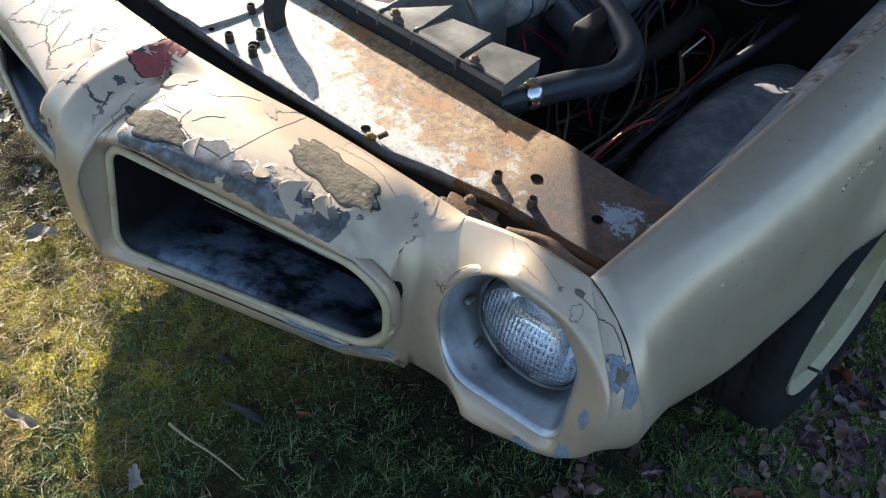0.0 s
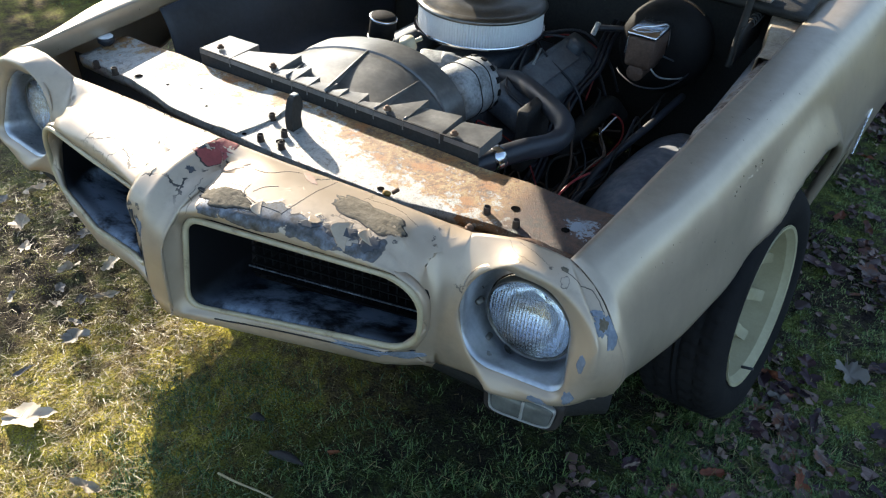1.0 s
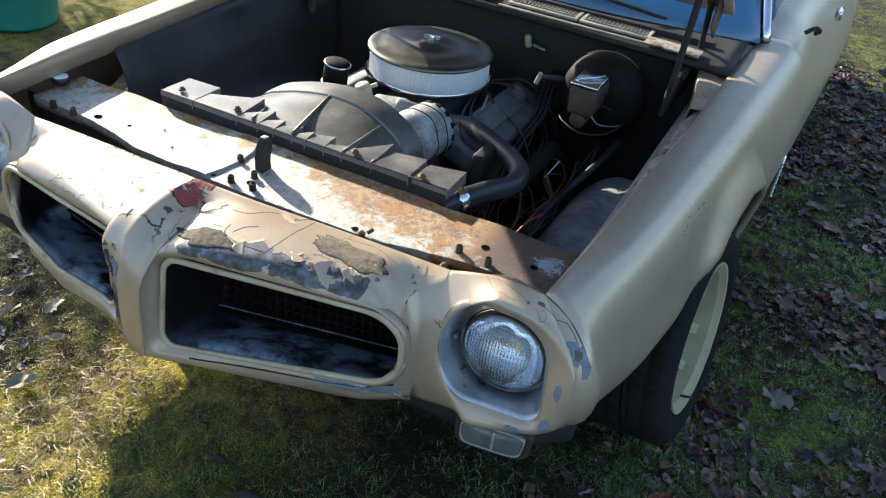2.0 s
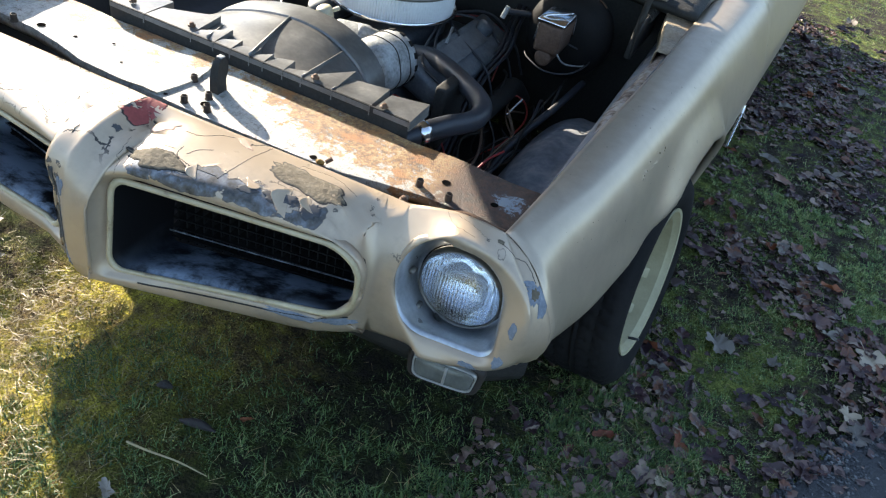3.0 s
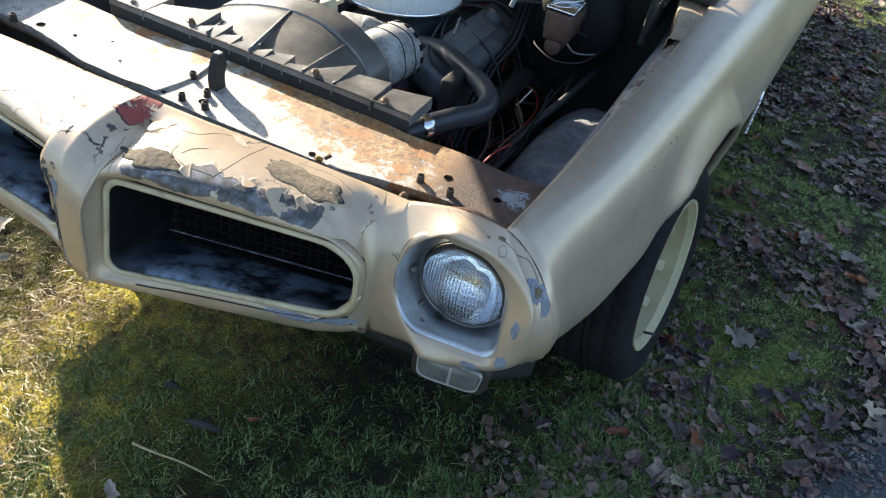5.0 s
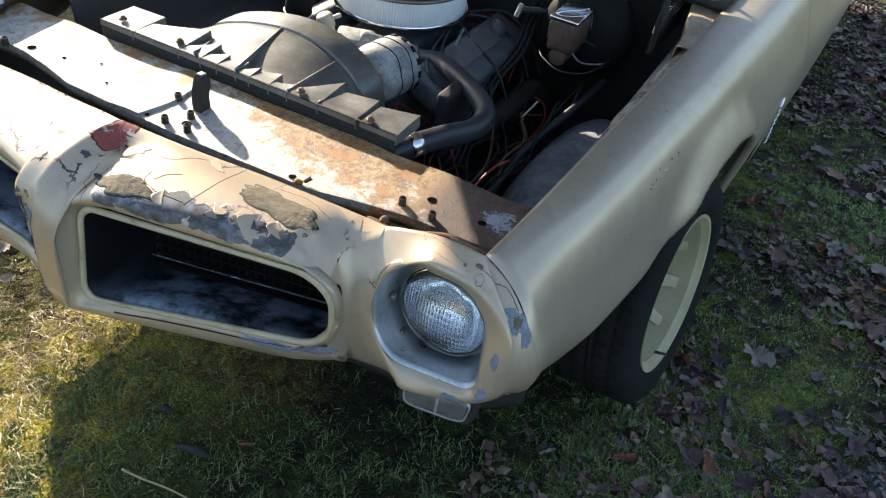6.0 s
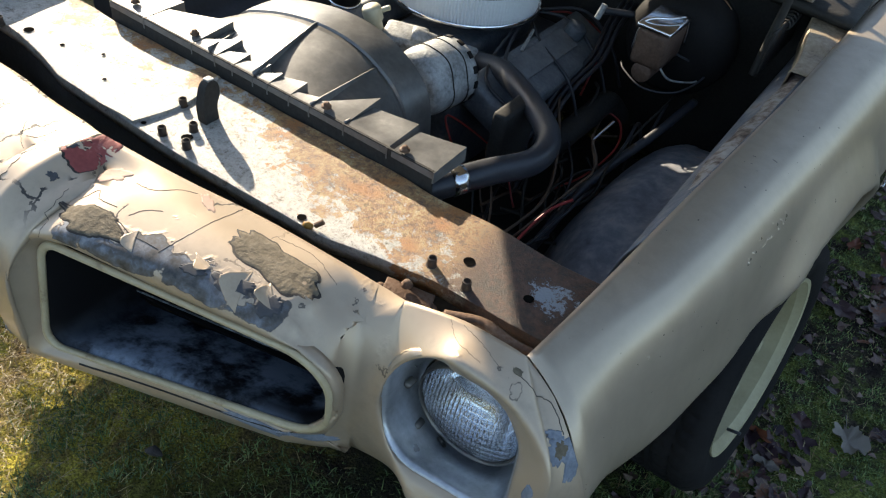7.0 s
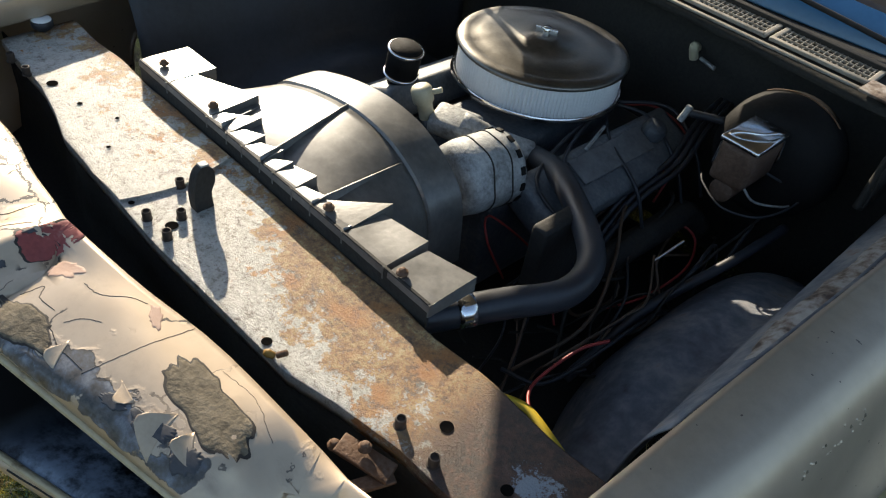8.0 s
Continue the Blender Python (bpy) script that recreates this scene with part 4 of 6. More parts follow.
lb.grid(np.array([[(-0.026 + x * (1 - 0.35 * max(0.0, (q[2] - 0.69) / 0.06) ** 2), q[1], q[2]) for q in c] for x in (-0.010, 0.0, 0.010)]))
latch = part("latch_bracket", lb, black_matt, car, "black hood latch bracket", weld=0.0005, angle=40)
part("bracket_cap", Geo().box((-0.026, 0.149, 0.7425), (0.013, 0.014, 0.003), (0, 0, 0), 0.001), alloy, latch, "bright tip of the bracket")
# dark sheet added to close the gap between nose and panel and keep it black
baf = []
for x in np.linspace(-0.74, 0.74, 50):
    yf = np.interp(abs(x), [0, 0.32, 0.40, 0.5, 0.62, 0.70], [0.047, 0.052, 0.070, 0.092, 0.10, 0.10])
    yn = np.interp(abs(x), [0, 0.25, 0.5, 0.74], [-0.20, -0.14, -0.04, 0.02])
    baf.append([(x, yf + 0.018, panel_z(x, yf) - 0.005), (x, yf + 0.022, 0.52), (x, yf + 0.01, 0.43), (x, (yf + yn) / 2, 0.405), (x, yn, 0.415)])
part("gap_dark_sheet", Geo().grid(np.array(baf)), black_matt, car, "added black sheet that keeps the nose gap dark", solid=0.003)
# walls added to stop sun leaking under the car past the wheels
for s in (1, -1):
    part("sun_block_wall", Geo().box((s * 0.56, 0.335, 0.32), (0.50, 0.008, 0.34), bevel=0.003) if s < 0 else Geo().box((0.54, 0.345, 0.42), (0.46, 0.008, 0.16), bevel=0.003), black_matt, car, "added black wall before the wheel that blocks stray sun")


# ---- fan shroud ----
def build_shroud():
    g = Geo()
    def zf(x):
        return 0.707 + 0.012 * x
    X0, X1 = -0.425, 0.372
    tabs = []
    # top flange made of flat tabs, each rising to its rear corner above the next
    spec = ((X0, -0.325, 0.100, 0.100, 0.002), (-0.322, -0.19, 0.060, 0.105, 0.010), (-0.188, -0.128, 0.030, 0.070, 0.008), (-0.126, -0.082, 0.030, 0.046, 0.006), (-0.080, -0.030, 0.030, 0.046, 0.006),
            (-0.028, 0.006, 0.020, 0.040, 0.006), (0.008, 0.058, 0.040, 0.048, 0.006), (0.060, 0.106, 0.020, 0.030, 0.005), (0.108, 0.184, 0.026, 0.098, 0.010), (0.186, 0.278, 0.078, 0.086, 0.006), (0.288, 0.374, 0.076, 0.090, 0.005))
    for a, b, da, db, up in spec:
        za, zb, y0 = zf(a), zf(b), 0.2485
        rows = []
        for u in np.linspace(0, 1, 7):
            x, d = a + (b - a) * u, da + (db - da) * u
            top = [(x, y0 + d * v, za + (zb - za) * u + up * (u * v) ** 1.2 - 0.002 * (1 - v) * (v < 0.1)) for v in np.linspace(0, 1, 6)]
            rows.append([(x, y0 - 0.001, za - 0.012)] + top + [(x, y0 + d + 0.001, za - 0.018)])
        skirt = [[(b + 0.0005, y0 + db * v, zb + up * v ** 1.2), (b + 0.001, y0 + db * v, zb - 0.022)] for v in np.linspace(0, 1, 6)]
        tabs.append(Geo().grid(np.array(rows)).grid(np.array(skirt)))
    g.box(((X0 + X1) / 2, 0.2515, 0.668), (X1 - X0, 0.005, 0.078), (0, -0.7, 0), 0.001)
    # wall gets a darker, dirtier black, with its shade put into the colour
    wall = part("fan_shroud", g, black_matt, car, "aged black plastic fan shroud", smooth=False)
    for t in tabs:
        part("shroud_tab", t, plastic, wall, smooth=False, solid=0.003, weld=0.0008)
    return wall


shroud = build_shroud()
def arc(d, y):
    """The hoop over the fan, seen along the car: flat on top, steep towards the alternator."""
    pts = [(-0.335, 0.46), (-0.325, 0.58), (-0.285, 0.662), (-0.20, 0.700), (-0.11, 0.721), (-0.035, 0.727), (0.035, 0.719), (0.090, 0.697), (0.135, 0.665), (0.165, 0.615), (0.178, 0.50)]
    return crom([(x + d * (x + 0.06) / 0.3, y, z + d) for x, z in pts], 56)


front = crom([(-0.385, 0.262, 0.54), (-0.35, 0.262, 0.645), (-0.27, 0.262, 0.690), (-0.055, 0.262, 0.688), (0.12, 0.262, 0.684), (0.215, 0.262, 0.66), (0.255, 0.262, 0.54)], 56)
cone = [front * (1 - k) + arc(-0.004, 0.455) * k + np.array((0, 0, 0.006 * math.sin(math.pi * k))) for k in np.linspace(0, 1, 14)]
part("shroud_cone", Geo().grid(np.array(cone)), plastic, shroud, "moulded slope from flange to fan ring", solid=0.004)
ring_rows = [arc(-0.004, 0.4555), arc(0.0, 0.459), arc(0.001, 0.48), arc(0.001, 0.51), arc(0.0, 0.536), arc(-0.005, 0.540), arc(-0.009, 0.536), arc(-0.011, 0.47)]
part("shroud_ring", Geo().grid(np.array(ring_rows)), plastic, shroud, "rounded ring of the shroud over the fan", angle=45)
for fx, fy, tx, ty, tz in ((-0.150, 0.254, -0.205, 0.440, 0.686), (-0.032, 0.254, -0.070, 0.458, 0.722), (0.106, 0.254, 0.089, 0.452, 0.694), (0.183, 0.254, 0.183, 0.346, 0.700)):
    ribs = Geo()
    a, b = np.array((fx, fy, 0.712)), np.array((tx, ty, tz + 0.004))
    ribs.grid(np.array([[a * (1 - k) + b * k, (a * (1 - k) + b * k) * (1, 1, 0) + (0, 0, 0.60)] for k in np.linspace(0, 1, 8)]))
    part("shroud_rib", ribs, plastic, shroud, solid=0.003)
for x, y in ((-0.38, 0.275), (-0.207, 0.273), (0.132, 0.264), (0.306, 0.259)):
    b = Geo().lathe([(0, 0.009), (0.004, 0.009), (0.0055, 0.007), (0.0055, 0.003), (0.009, 0.003), (0.009, 0.0)], pose(x, y, 0.711 + 0.012 * x), 12)
    part("shroud_bolt", b, rust, shroud, "rusty shroud bolt")

# radiator core under the shroud
rad = Geo().box((-0.03, 0.20, 0.43), (0.78, 0.07, 0.42), bevel=0.006)
part("radiator", rad, black_matt, car, "dark radiator core", smooth=False)

# hose
hp = [(0.330, 0.27, 0.635), (0.366, 0.337, 0.643), (0.394, 0.402, 0.643), (0.426, 0.503, 0.63), (0.403, 0.601, 0.62), (0.324, 0.688, 0.61), (0.187, 0.782, 0.60), (0.09, 0.825, 0.57)]
hose = part("radiator_hose", Geo().tube(hp, 0.0245, 18, 60), rubber, car, "blue-grey rubber upper radiator hose")
part("hose_clamp", Geo().tube([(0.360, 0.325, 0.642), (0.372, 0.349, 0.644)], 0.027, 20, 4), chrome, hose, "worm-drive hose clamp")

# ---- engine ----
engine = new("engine")
engine.parent = car
eb = Geo().box((-0.04, 0.95, 0.42), (0.34, 0.58, 0.22), bevel=0.02)
eb.box((-0.04, 0.92, 0.54), (0.20, 0.42, 0.09), bevel=0.02)
part("engine_block", eb, engine_mat, engine, "greasy engine block")
cover_mat = surface_mat("dull_blue_grey_paint", [(0.3, (0.05, 0.06, 0.07)), (0.5, (0.11, 0.125, 0.14)), (0.7, (0.20, 0.21, 0.215))], 20, 130, (0.4, 0.65), 0.1, 0.4, 0.003, 0.4)
for s in (1, -1):
    vc = Geo().box((-0.04 + s * 0.23, 0.95, 0.545), (0.135, 0.50, 0.075), (0, s * 24, 0), 0.018)
    part("valve_cover", vc, cover_mat, engine, "grimy blue-grey valve cover")
cap = Geo().lathe([(0, 0.03), (0.02, 0.03), (0.026, 0.024), (0.026, 0.0)], pose(0.19, 1.10, 0.585, 0, 20, 0), 20)
part("filler_cap", cap, engine_mat, engine)
AC = (-0.082, 1.012)
lid = Geo().lathe([(0, 0.717), (0.03, 0.717), (0.04, 0.709), (0.10, 0.709), (0.145, 0.708), (0.16, 0.703), (0.168, 0.704), (0.182, 0.703), (0.191, 0.699), (0.194, 0.693), (0.190, 0.689)], pose(*AC, 0), 64)
acl = new("air_cleaner")
acl.parent = car
part("lid", lid, satin, acl, "dull chrome air cleaner lid")
pl = Geo()
ring = []
for i in range(560):
    a = 2 * math.pi * i / 560
    r = 0.181 + (0.0040 if i % 4 < 2 else -0.0030)
    ring.append([(AC[0] + r * math.cos(a), AC[1] + r * math.sin(a), z) for z in (0.620, 0.690)])
pl.grid(np.array(ring), close_u=True)
part("filter_element", pl, filter_paper, acl, "pleated white paper filter")
part("air_cleaner_base", Geo().lathe([(0.192, 0.626), (0.197, 0.618), (0.178, 0.610), (0.10, 0.600), (0.06, 0.56)], pose(*AC, 0), 64), chrome, acl)
wn_g = Geo().rod((AC[0], AC[1], 0.715), (AC[0], AC[1], 0.738), 0.009, 12)
wn_g.box((AC[0], AC[1], 0.730), (0.05, 0.006, 0.014), (0, 0, 25), 0.002)
part("wing_nut", wn_g, chrome, acl, "chrome wing nut")

alt = new("alternator")
alt.parent = engine
m_alt = pose(0.085, 0.60, 0.60, -90, 0, -8)
part("alternator_case", Geo().lathe([(0.02, -0.02), (0.05, -0.018), (0.070, -0.005), (0.074, 0.02), (0.074, 0.10), (0.068, 0.115), (0.03, 0.125), (0, 0.126)], m_alt, 40), alloy, alt, "oxidised aluminium alternator case")

# master cylinder and booster
mc = new("brake_booster")
mc.parent = car
part("booster_shell", Geo().lathe([(0, -0.10), (0.05, -0.10), (0.10, -0.085), (0.125, -0.06), (0.132, -0.02), (0.132, 0.0), (0.125, 0.03), (0.09, 0.05), (0, 0.05)], pose(0.425, 1.22, 0.63, -90, 0, 0), 44), grille_black, mc, "black vacuum brake booster")
mcy = Geo().box((0.415, 1.06, 0.672), (0.075, 0.125, 0.085), (0, 0, 0), 0.012)
mcy.rod((0.415, 1.00, 0.615), (0.415, 1.16, 0.615), 0.024, 20)
part("master_cylinder", mcy, surface_mat("dark_rusty_iron", [(0.3, (0.035, 0.020, 0.014)), (0.5, (0.085, 0.048, 0.032)), (0.7, (0.14, 0.095, 0.07))], 24, 150, (0.5, 0.8), 0.2, 0.5, 0.003, 0.4), mc, "rusty iron brake master cylinder")
ml = Geo().box((0.415, 1.06, 0.720), (0.082, 0.130, 0.012), bevel=0.005)
ml.tube([(0.378, 1.0, 0.66), (0.385, 1.01, 0.725), (0.43, 1.05, 0.735), (0.452, 1.1, 0.725), (0.455, 1.12, 0.66)], 0.003, 8, 24)
part("reservoir_lid", ml, chrome, mc, "shiny reservoir lid with wire bail")

# ---- inner fenders, firewall, cowl ----
for s in (1, -1):
    rows = []
    for y in np.linspace(0.36, 1.36, 40):
        d = (y - 0.80) / 0.46
        h = 0.25 + 0.20 * math.sqrt(max(0.0, 1 - d * d)) if abs(d) < 1 else 0.25
        xi, zi = inner_edge(y)
        q = smooth01((y - 0.45) / 0.3)
        pts = [(0.47 - 0.08 * q, y, 0.12), (0.495 - 0.075 * q, y, h * 0.6), (0.525 - 0.05 * q, y, h * 0.92), (0.575 - 0.03 * q, y, h + 0.03), (0.63, y, h + 0.05), (0.665, y, max(h + 0.07, zi - 0.12)), (xi - 0.012, y, zi - 0.035)]
        rows.append(crom(pts, 24))
    P = np.array(rows)
    P[..., 0] *= s
    part("inner_fender", Geo().grid(P), well_mat if s > 0 else dark_bay, car, "dusty dark inner fender with rust stains", solid=0.003)
# dark box and tube added to keep sun patches off the inner fender
part("sun_block_box", Geo().box((0.29, 0.665, 0.535), (0.035, 0.13, 0.17), bevel=0.008), black_matt, car)
part("sun_block_tube", Geo().tube([(0.30, 0.80, 0.42), (0.315, 0.90, 0.44), (0.32, 1.02, 0.445), (0.32, 1.12, 0.44), (0.34, 1.18, 0.38)], 0.030, 14, 24), black_matt, car)
fw = Geo().box((0, 1.40, 0.50), (1.36, 0.02, 0.62), bevel=0.003)
part("firewall", fw, black_matt, car, "black engine bay firewall")
floor_g = Geo().box((0, 0.80, 0.16), (0.9, 1.1, 0.03), bevel=0.01)
part("crossmember", floor_g, black_matt, car)
cowl = Geo()
rows = []
for x in np.linspace(-0.76, 0.76, 40):
    c = 0.10 * (x / 0.76) ** 2
    rows.append(crom([(x, 1.36 - c * 0.5, 0.74), (x, 1.27 - c * 0.2, 0.775), (x, 1.34 - c * 0.2, 0.790), (x, 1.48, 0.80), (x, 1.58, 0.80)], 16))
part("cowl", Geo().grid(np.array(rows)), black_matt, car, "grimy black cowl panel", solid=0.003)

# ---- cabin ----
ws = []
for x in np.linspace(-1, 1, 24):
    ws.append([(x * (0.79 - 0.23 * k), 1.54 + 0.60 * k + (1 - x * x) * -0.10 * (1 - k), 0.80 + 0.44 * k) for k in np.linspace(0, 1, 8)])
part("windshield", Geo().grid(np.array(ws)), sky_glass, car, "windshield glass with its sky reflection painted in blue", solid=0.005)
for s in (1, -1):
    side = []
    for y in np.linspace(1.653, 4.35, 50):
        k = smooth01((y - 1.653) / 0.3)
        zb = 0.17
        if abs(y - 3.5) < 0.36:
            zb = 0.21 + math.sqrt(0.36 ** 2 - (y - 3.5) ** 2)
        tail = smooth01((y - 3.7) / 0.65)
        z0 = 0.795 + 0.03 * k - 0.05 * tail
        dx = float(np.interp(y, [1.65, 1.9, 2.4, 2.8, 3.2, 4.35], [0.053, 0.068, 0.10, 0.12, 0.13, 0.10]))
        pts = [(0.70 - 0.05 * tail, y, z0 + 0.005), (0.80 + 0.2 * dx, y, z0), (0.875 + 0.45 * dx - 0.03 * tail, y, z0 - 0.055), (0.918 + 0.85 * dx - 0.04 * tail, y, max(0.62, zb + 0.02)), (0.932 + dx - 0.05 * tail, y, max(0.50, zb + 0.01)), (0.90 + dx, y, zb)]
        side.append(crom(pts, 22))
    P = np.array(side)
    P[..., 0] *= s
    part("door_skin", Geo().grid(P), paint, car, "gold door and rear quarter panel", solid=0.003)
    pil = Geo().tube([(s * 0.800, 1.585, 0.80), (s * 0.70, 1.84, 1.02), (s * 0.58, 2.16, 1.25)], 0.018, 10, 16)
    part("pillar", pil, chrome, car, "bright windshield pillar trim")
    sw = Geo().grid(np.array([[(s * (0.79 - 0.20 * k), y + 0.3 * k * (1 - (y - 1.75) / 1.3), 0.82 + 0.42 * k) for k in np.linspace(0, 1, 6)] for y in np.linspace(1.75, 3.05, 10)]))
    part("side_window", sw, sky_glass, car, "dark side window glass", solid=0.004)
roof = []
for y in np.linspace(2.13, 3.05, 14):
    roof.append(crom([(-0.58, y, 1.24), (-0.5, y, 1.275), (-0.25, y, 1.295), (0, y, 1.30), (0.25, y, 1.295), (0.5, y, 1.275), (0.58, y, 1.24)], 24))
part("roof", Geo().grid(np.array(roof)), paint, car, "gold roof panel", solid=0.004)
rear = []
for x in np.linspace(-1, 1, 20):
    rear.append([(x * (0.58 + 0.12 * k), 3.05 + 0.62 * k, 1.285 - 0.05 * x * x - 0.44 * k) for k in np.linspace(0, 1, 8)])
part("rear_window", Geo().grid(np.array(rear)), sky_glass, car, "dark rear window glass", solid=0.004)
deck = Geo().grid(np.array([[(x, y, 0.845 - 0.05 * (y - 3.66) - 0.02 * (x / 0.7) ** 2) for y in np.linspace(3.66, 4.36, 8)] for x in np.linspace(-0.71, 0.71, 16)]))
part("trunk_lid", deck, paint, car, "gold trunk lid", solid=0.004)
tailp = Geo().box((0, 4.36, 0.55), (1.7, 0.05, 0.50), bevel=0.02)
part("tail_panel", tailp, paint, car, "gold tail panel")
part("underbody", Geo().box((0, 2.7, 0.25), (1.6, 2.6, 0.12), bevel=0.02), black_matt, car, "dark underbody")
part("dashboard", Geo().box((0, 1.85, 0.70), (1.4, 0.4, 0.2), bevel=0.04), black_matt, car)

# raised hood, held on its two hinges
HOOD_A = radians(28.5)
hood = []
for x in np.linspace(-0.705, 0.705, 24):
    row = []
    for q in np.linspace(-0.035, 1.24, 22):
        e = 0.012 * math.cos(x / 0.705 * math.pi / 2)
        row.append((x, 1.36 - q * math.cos(HOOD_A) - e * math.sin(HOOD_A), 0.93 + q * math.sin(HOOD_A) + e * math.cos(HOOD_A)))
    hood.append(row)
part("hood", Geo().grid(np.array(hood)), paint, car, "raised gold hood", solid=0.012)

# valance under the nose, wrapping round the far corner
val = []
path = crom([(-0.885, 0.40, 0), (-0.885, 0.16, 0), (-0.865, 0.045, 0), (-0.80, -0.030, 0), (-0.66, -0.055, 0), (-0.5, -0.06, 0), (-0.25, -0.04, 0), (0, -0.08, 0), (0.25, -0.04, 0), (0.5, 0.0, 0), (0.68, 0.02, 0), (0.79, 0.10, 0)], 70)
for x, y, _ in path:
    k = 0.06 * smooth01(1 - abs(x) / 0.6) if x > -0.6 else 0.050 * smooth01((0.12 - y) / 0.16) - 0.036
    val.append([(x * 0.97, y + 0.02, 0.44), (x, y, 0.40), (x, y, 0.35 + k * 0.6), (x * 0.99, y + 0.015, 0.318 + k), (x * 0.96, y + 0.05, 0.314 + k)])
part("valance", Geo().grid(np.array(val)), black_matt, car, "dark lower front valance", solid=0.004)

# ---- paint loss on the nose: flat patches of filler and primer, and lifted flakes ----
from mathutils.bvhtree import BVHTree

nose_mesh = nose.data
nose_tree = BVHTree.FromPolygons([v.co for v in nose_mesh.vertices], [p.vertices for p in nose_mesh.polygons])
fender_tree = BVHTree.FromPolygons([v.co for v in fender.data.vertices], [p.vertices for p in fender.data.polygons])


def skin(tree, p, lift):
    """The nearest place on a painted surface, lifted off it towards the outside."""
    c, nrm, _, _ = tree.find_nearest(Vector(p))
    if nrm.dot(OUT(c)) < 0:
        nrm = -nrm
    return c + nrm * lift, nrm


def OUT(c):
    return Vector((0.25 if c.x > 0.45 else 0.0, -0.7, 1.0))


def lost_paint(name, blobs, mat, label, seed, lift=0.0010, rag=0.22, waist=0.0, tree=None, square=0.0):
    """Ragged patches where paint has gone, laid on the surface: blobs of (x, y, z, half length, half width, angle)."""
    tree = tree or nose_tree
    for k, (x, y, z, ra, rb, ang) in enumerate(blobs):
        g = Geo()
        c, nrm = skin(tree, (x, y, z), 0)
        u = Vector((math.cos(radians(ang)), math.sin(radians(ang)), 0))
        u = (u - nrm * u.dot(nrm)).normalized()
        w = nrm.cross(u)
        rings = []
        for i in range(90):
            a = 2 * math.pi * i / 90
            ca, sa = math.cos(a), math.sin(a)
            f = 1 + rag * noise.noise((ca * 1.6 + seed, sa * 1.6, k)) + rag * 0.55 * noise.noise((ca * 4 + seed, sa * 4, k + 7.0)) + rag * 0.16 * noise.noise((ca * 16 + seed, sa * 16, k + 3.0))
            f *= 1 + square * ((ca ** 6 + sa ** 6) ** (-1 / 6) - 1)
            wf = 1 - waist * math.exp(-(ca / 0.28) ** 2)
            row = []
            for s in (0.0, 0.25, 0.5, 0.75, 0.93, 1.0):
                p = c + (u * ra * ca + w * rb * sa * wf) * f * s
                row.append(skin(tree, p, lift + 0.0003 * k if s < 1 else 0.0001)[0])
            rings.append(row)
        g.grid(np.array(rings), close_u=True)
        part(name, g, mat, nose, label, weld=0.00005)


bare_dark = surface_mat("undercoat_and_shadow", [(0.3, (0.030, 0.032, 0.038)), (0.7, (0.075, 0.075, 0.08))], 30, 200, (0.6, 0.8), 0, 0.3, 0.001, 0.4)
# dark outlines: broken paint edges, their undercut shade put into the colour
edge_dark = surface_mat("shaded_paint_edge", [(0.3, (0.012, 0.010, 0.009)), (0.7, (0.04, 0.032, 0.026))], 30, 200, (0.7, 0.9))
lost_paint("broken_edge", [(0.334, -0.060, 0.70, 0.0905, 0.0348, -4)], edge_dark, "dark broken edge with painted shade round the bare filler", 3.1, 0.0007, 0.26, 0.24)
lost_paint("broken_edge", [(0.092, -0.168, 0.70, 0.0572, 0.0236, 10)], edge_dark, "dark broken edge with painted shade round the bare filler", 8.4, 0.0009, 0.32)
lost_paint("filler_patch", [(0.334, -0.060, 0.70, 0.088, 0.033, -4)], primer_dark, "rough brown body filler where paint is gone", 3.1, 0.0012, 0.26, 0.24)
lost_paint("filler_patch", [(0.092, -0.168, 0.70, 0.055, 0.022, 10)], primer_dark, "rough brown body filler where paint is gone", 8.4, 0.0014, 0.32)
lost_paint("broken_edge", [(-0.012, -0.083, 0.722, 0.0425, 0.0300, 72)], edge_dark, "dark broken edge with painted shade round the red primer", 1.7, 0.0005, 0.20, 0.0, None, 0.8)
lost_paint("red_primer_patch", [(-0.011, -0.083, 0.722, 0.0410, 0.0285, 72)], primer_red, "patch of dull red primer on the centre ridge", 1.7, 0.0008, 0.20, 0.0, None, 0.8)
lost_paint("undercoat_shadow_patch", [(-0.034, -0.098, 0.727, 0.016, 0.006, 62), (-0.012, -0.152, 0.712, 0.008, 0.006, 20)], bare_dark, "dark undercoat at the edge of the red primer", 6.2, 0.0012, 0.6)
lost_paint("red_primer_patch", [(0.04, -0.095, 0.72, 0.026, 0.014, 30)], surface_mat("faded_pink_primer", [(0.3, (0.42, 0.25, 0.18)), (0.7, (0.52, 0.36, 0.27))], 25, 160, (0.6, 0.8)), "faded pink primer showing through", 9.7, 0.0008, 0.35)
lost_paint("red_primer_patch", [(0.185, -0.042, 0.711, 0.020, 0.008, -25)], bpy.data.materials["faded_pink_primer"], "faded pink primer showing through", 4.1, 0.0008, 0.35)
lost_paint("filler_patch", [(-0.078, -0.268, 0.545, 0.012, 0.030, 0), (-0.070, -0.270, 0.490, 0.010, 0.022, 0)], primer_dark, "dark bare edge on the beak", 7.1, 0.0014, 0.5)
lost_paint("primer_patch", [(0.778, -0.030, 0.662, 0.021, 0.020, 0), (0.793, -0.020, 0.648, 0.010, 0.027, 20), (0.765, -0.030, 0.684, 0.010, 0.006, 30)], primer_grey, "grey primer chip at the headlight corner", 3.3, 0.0012, 0.45)
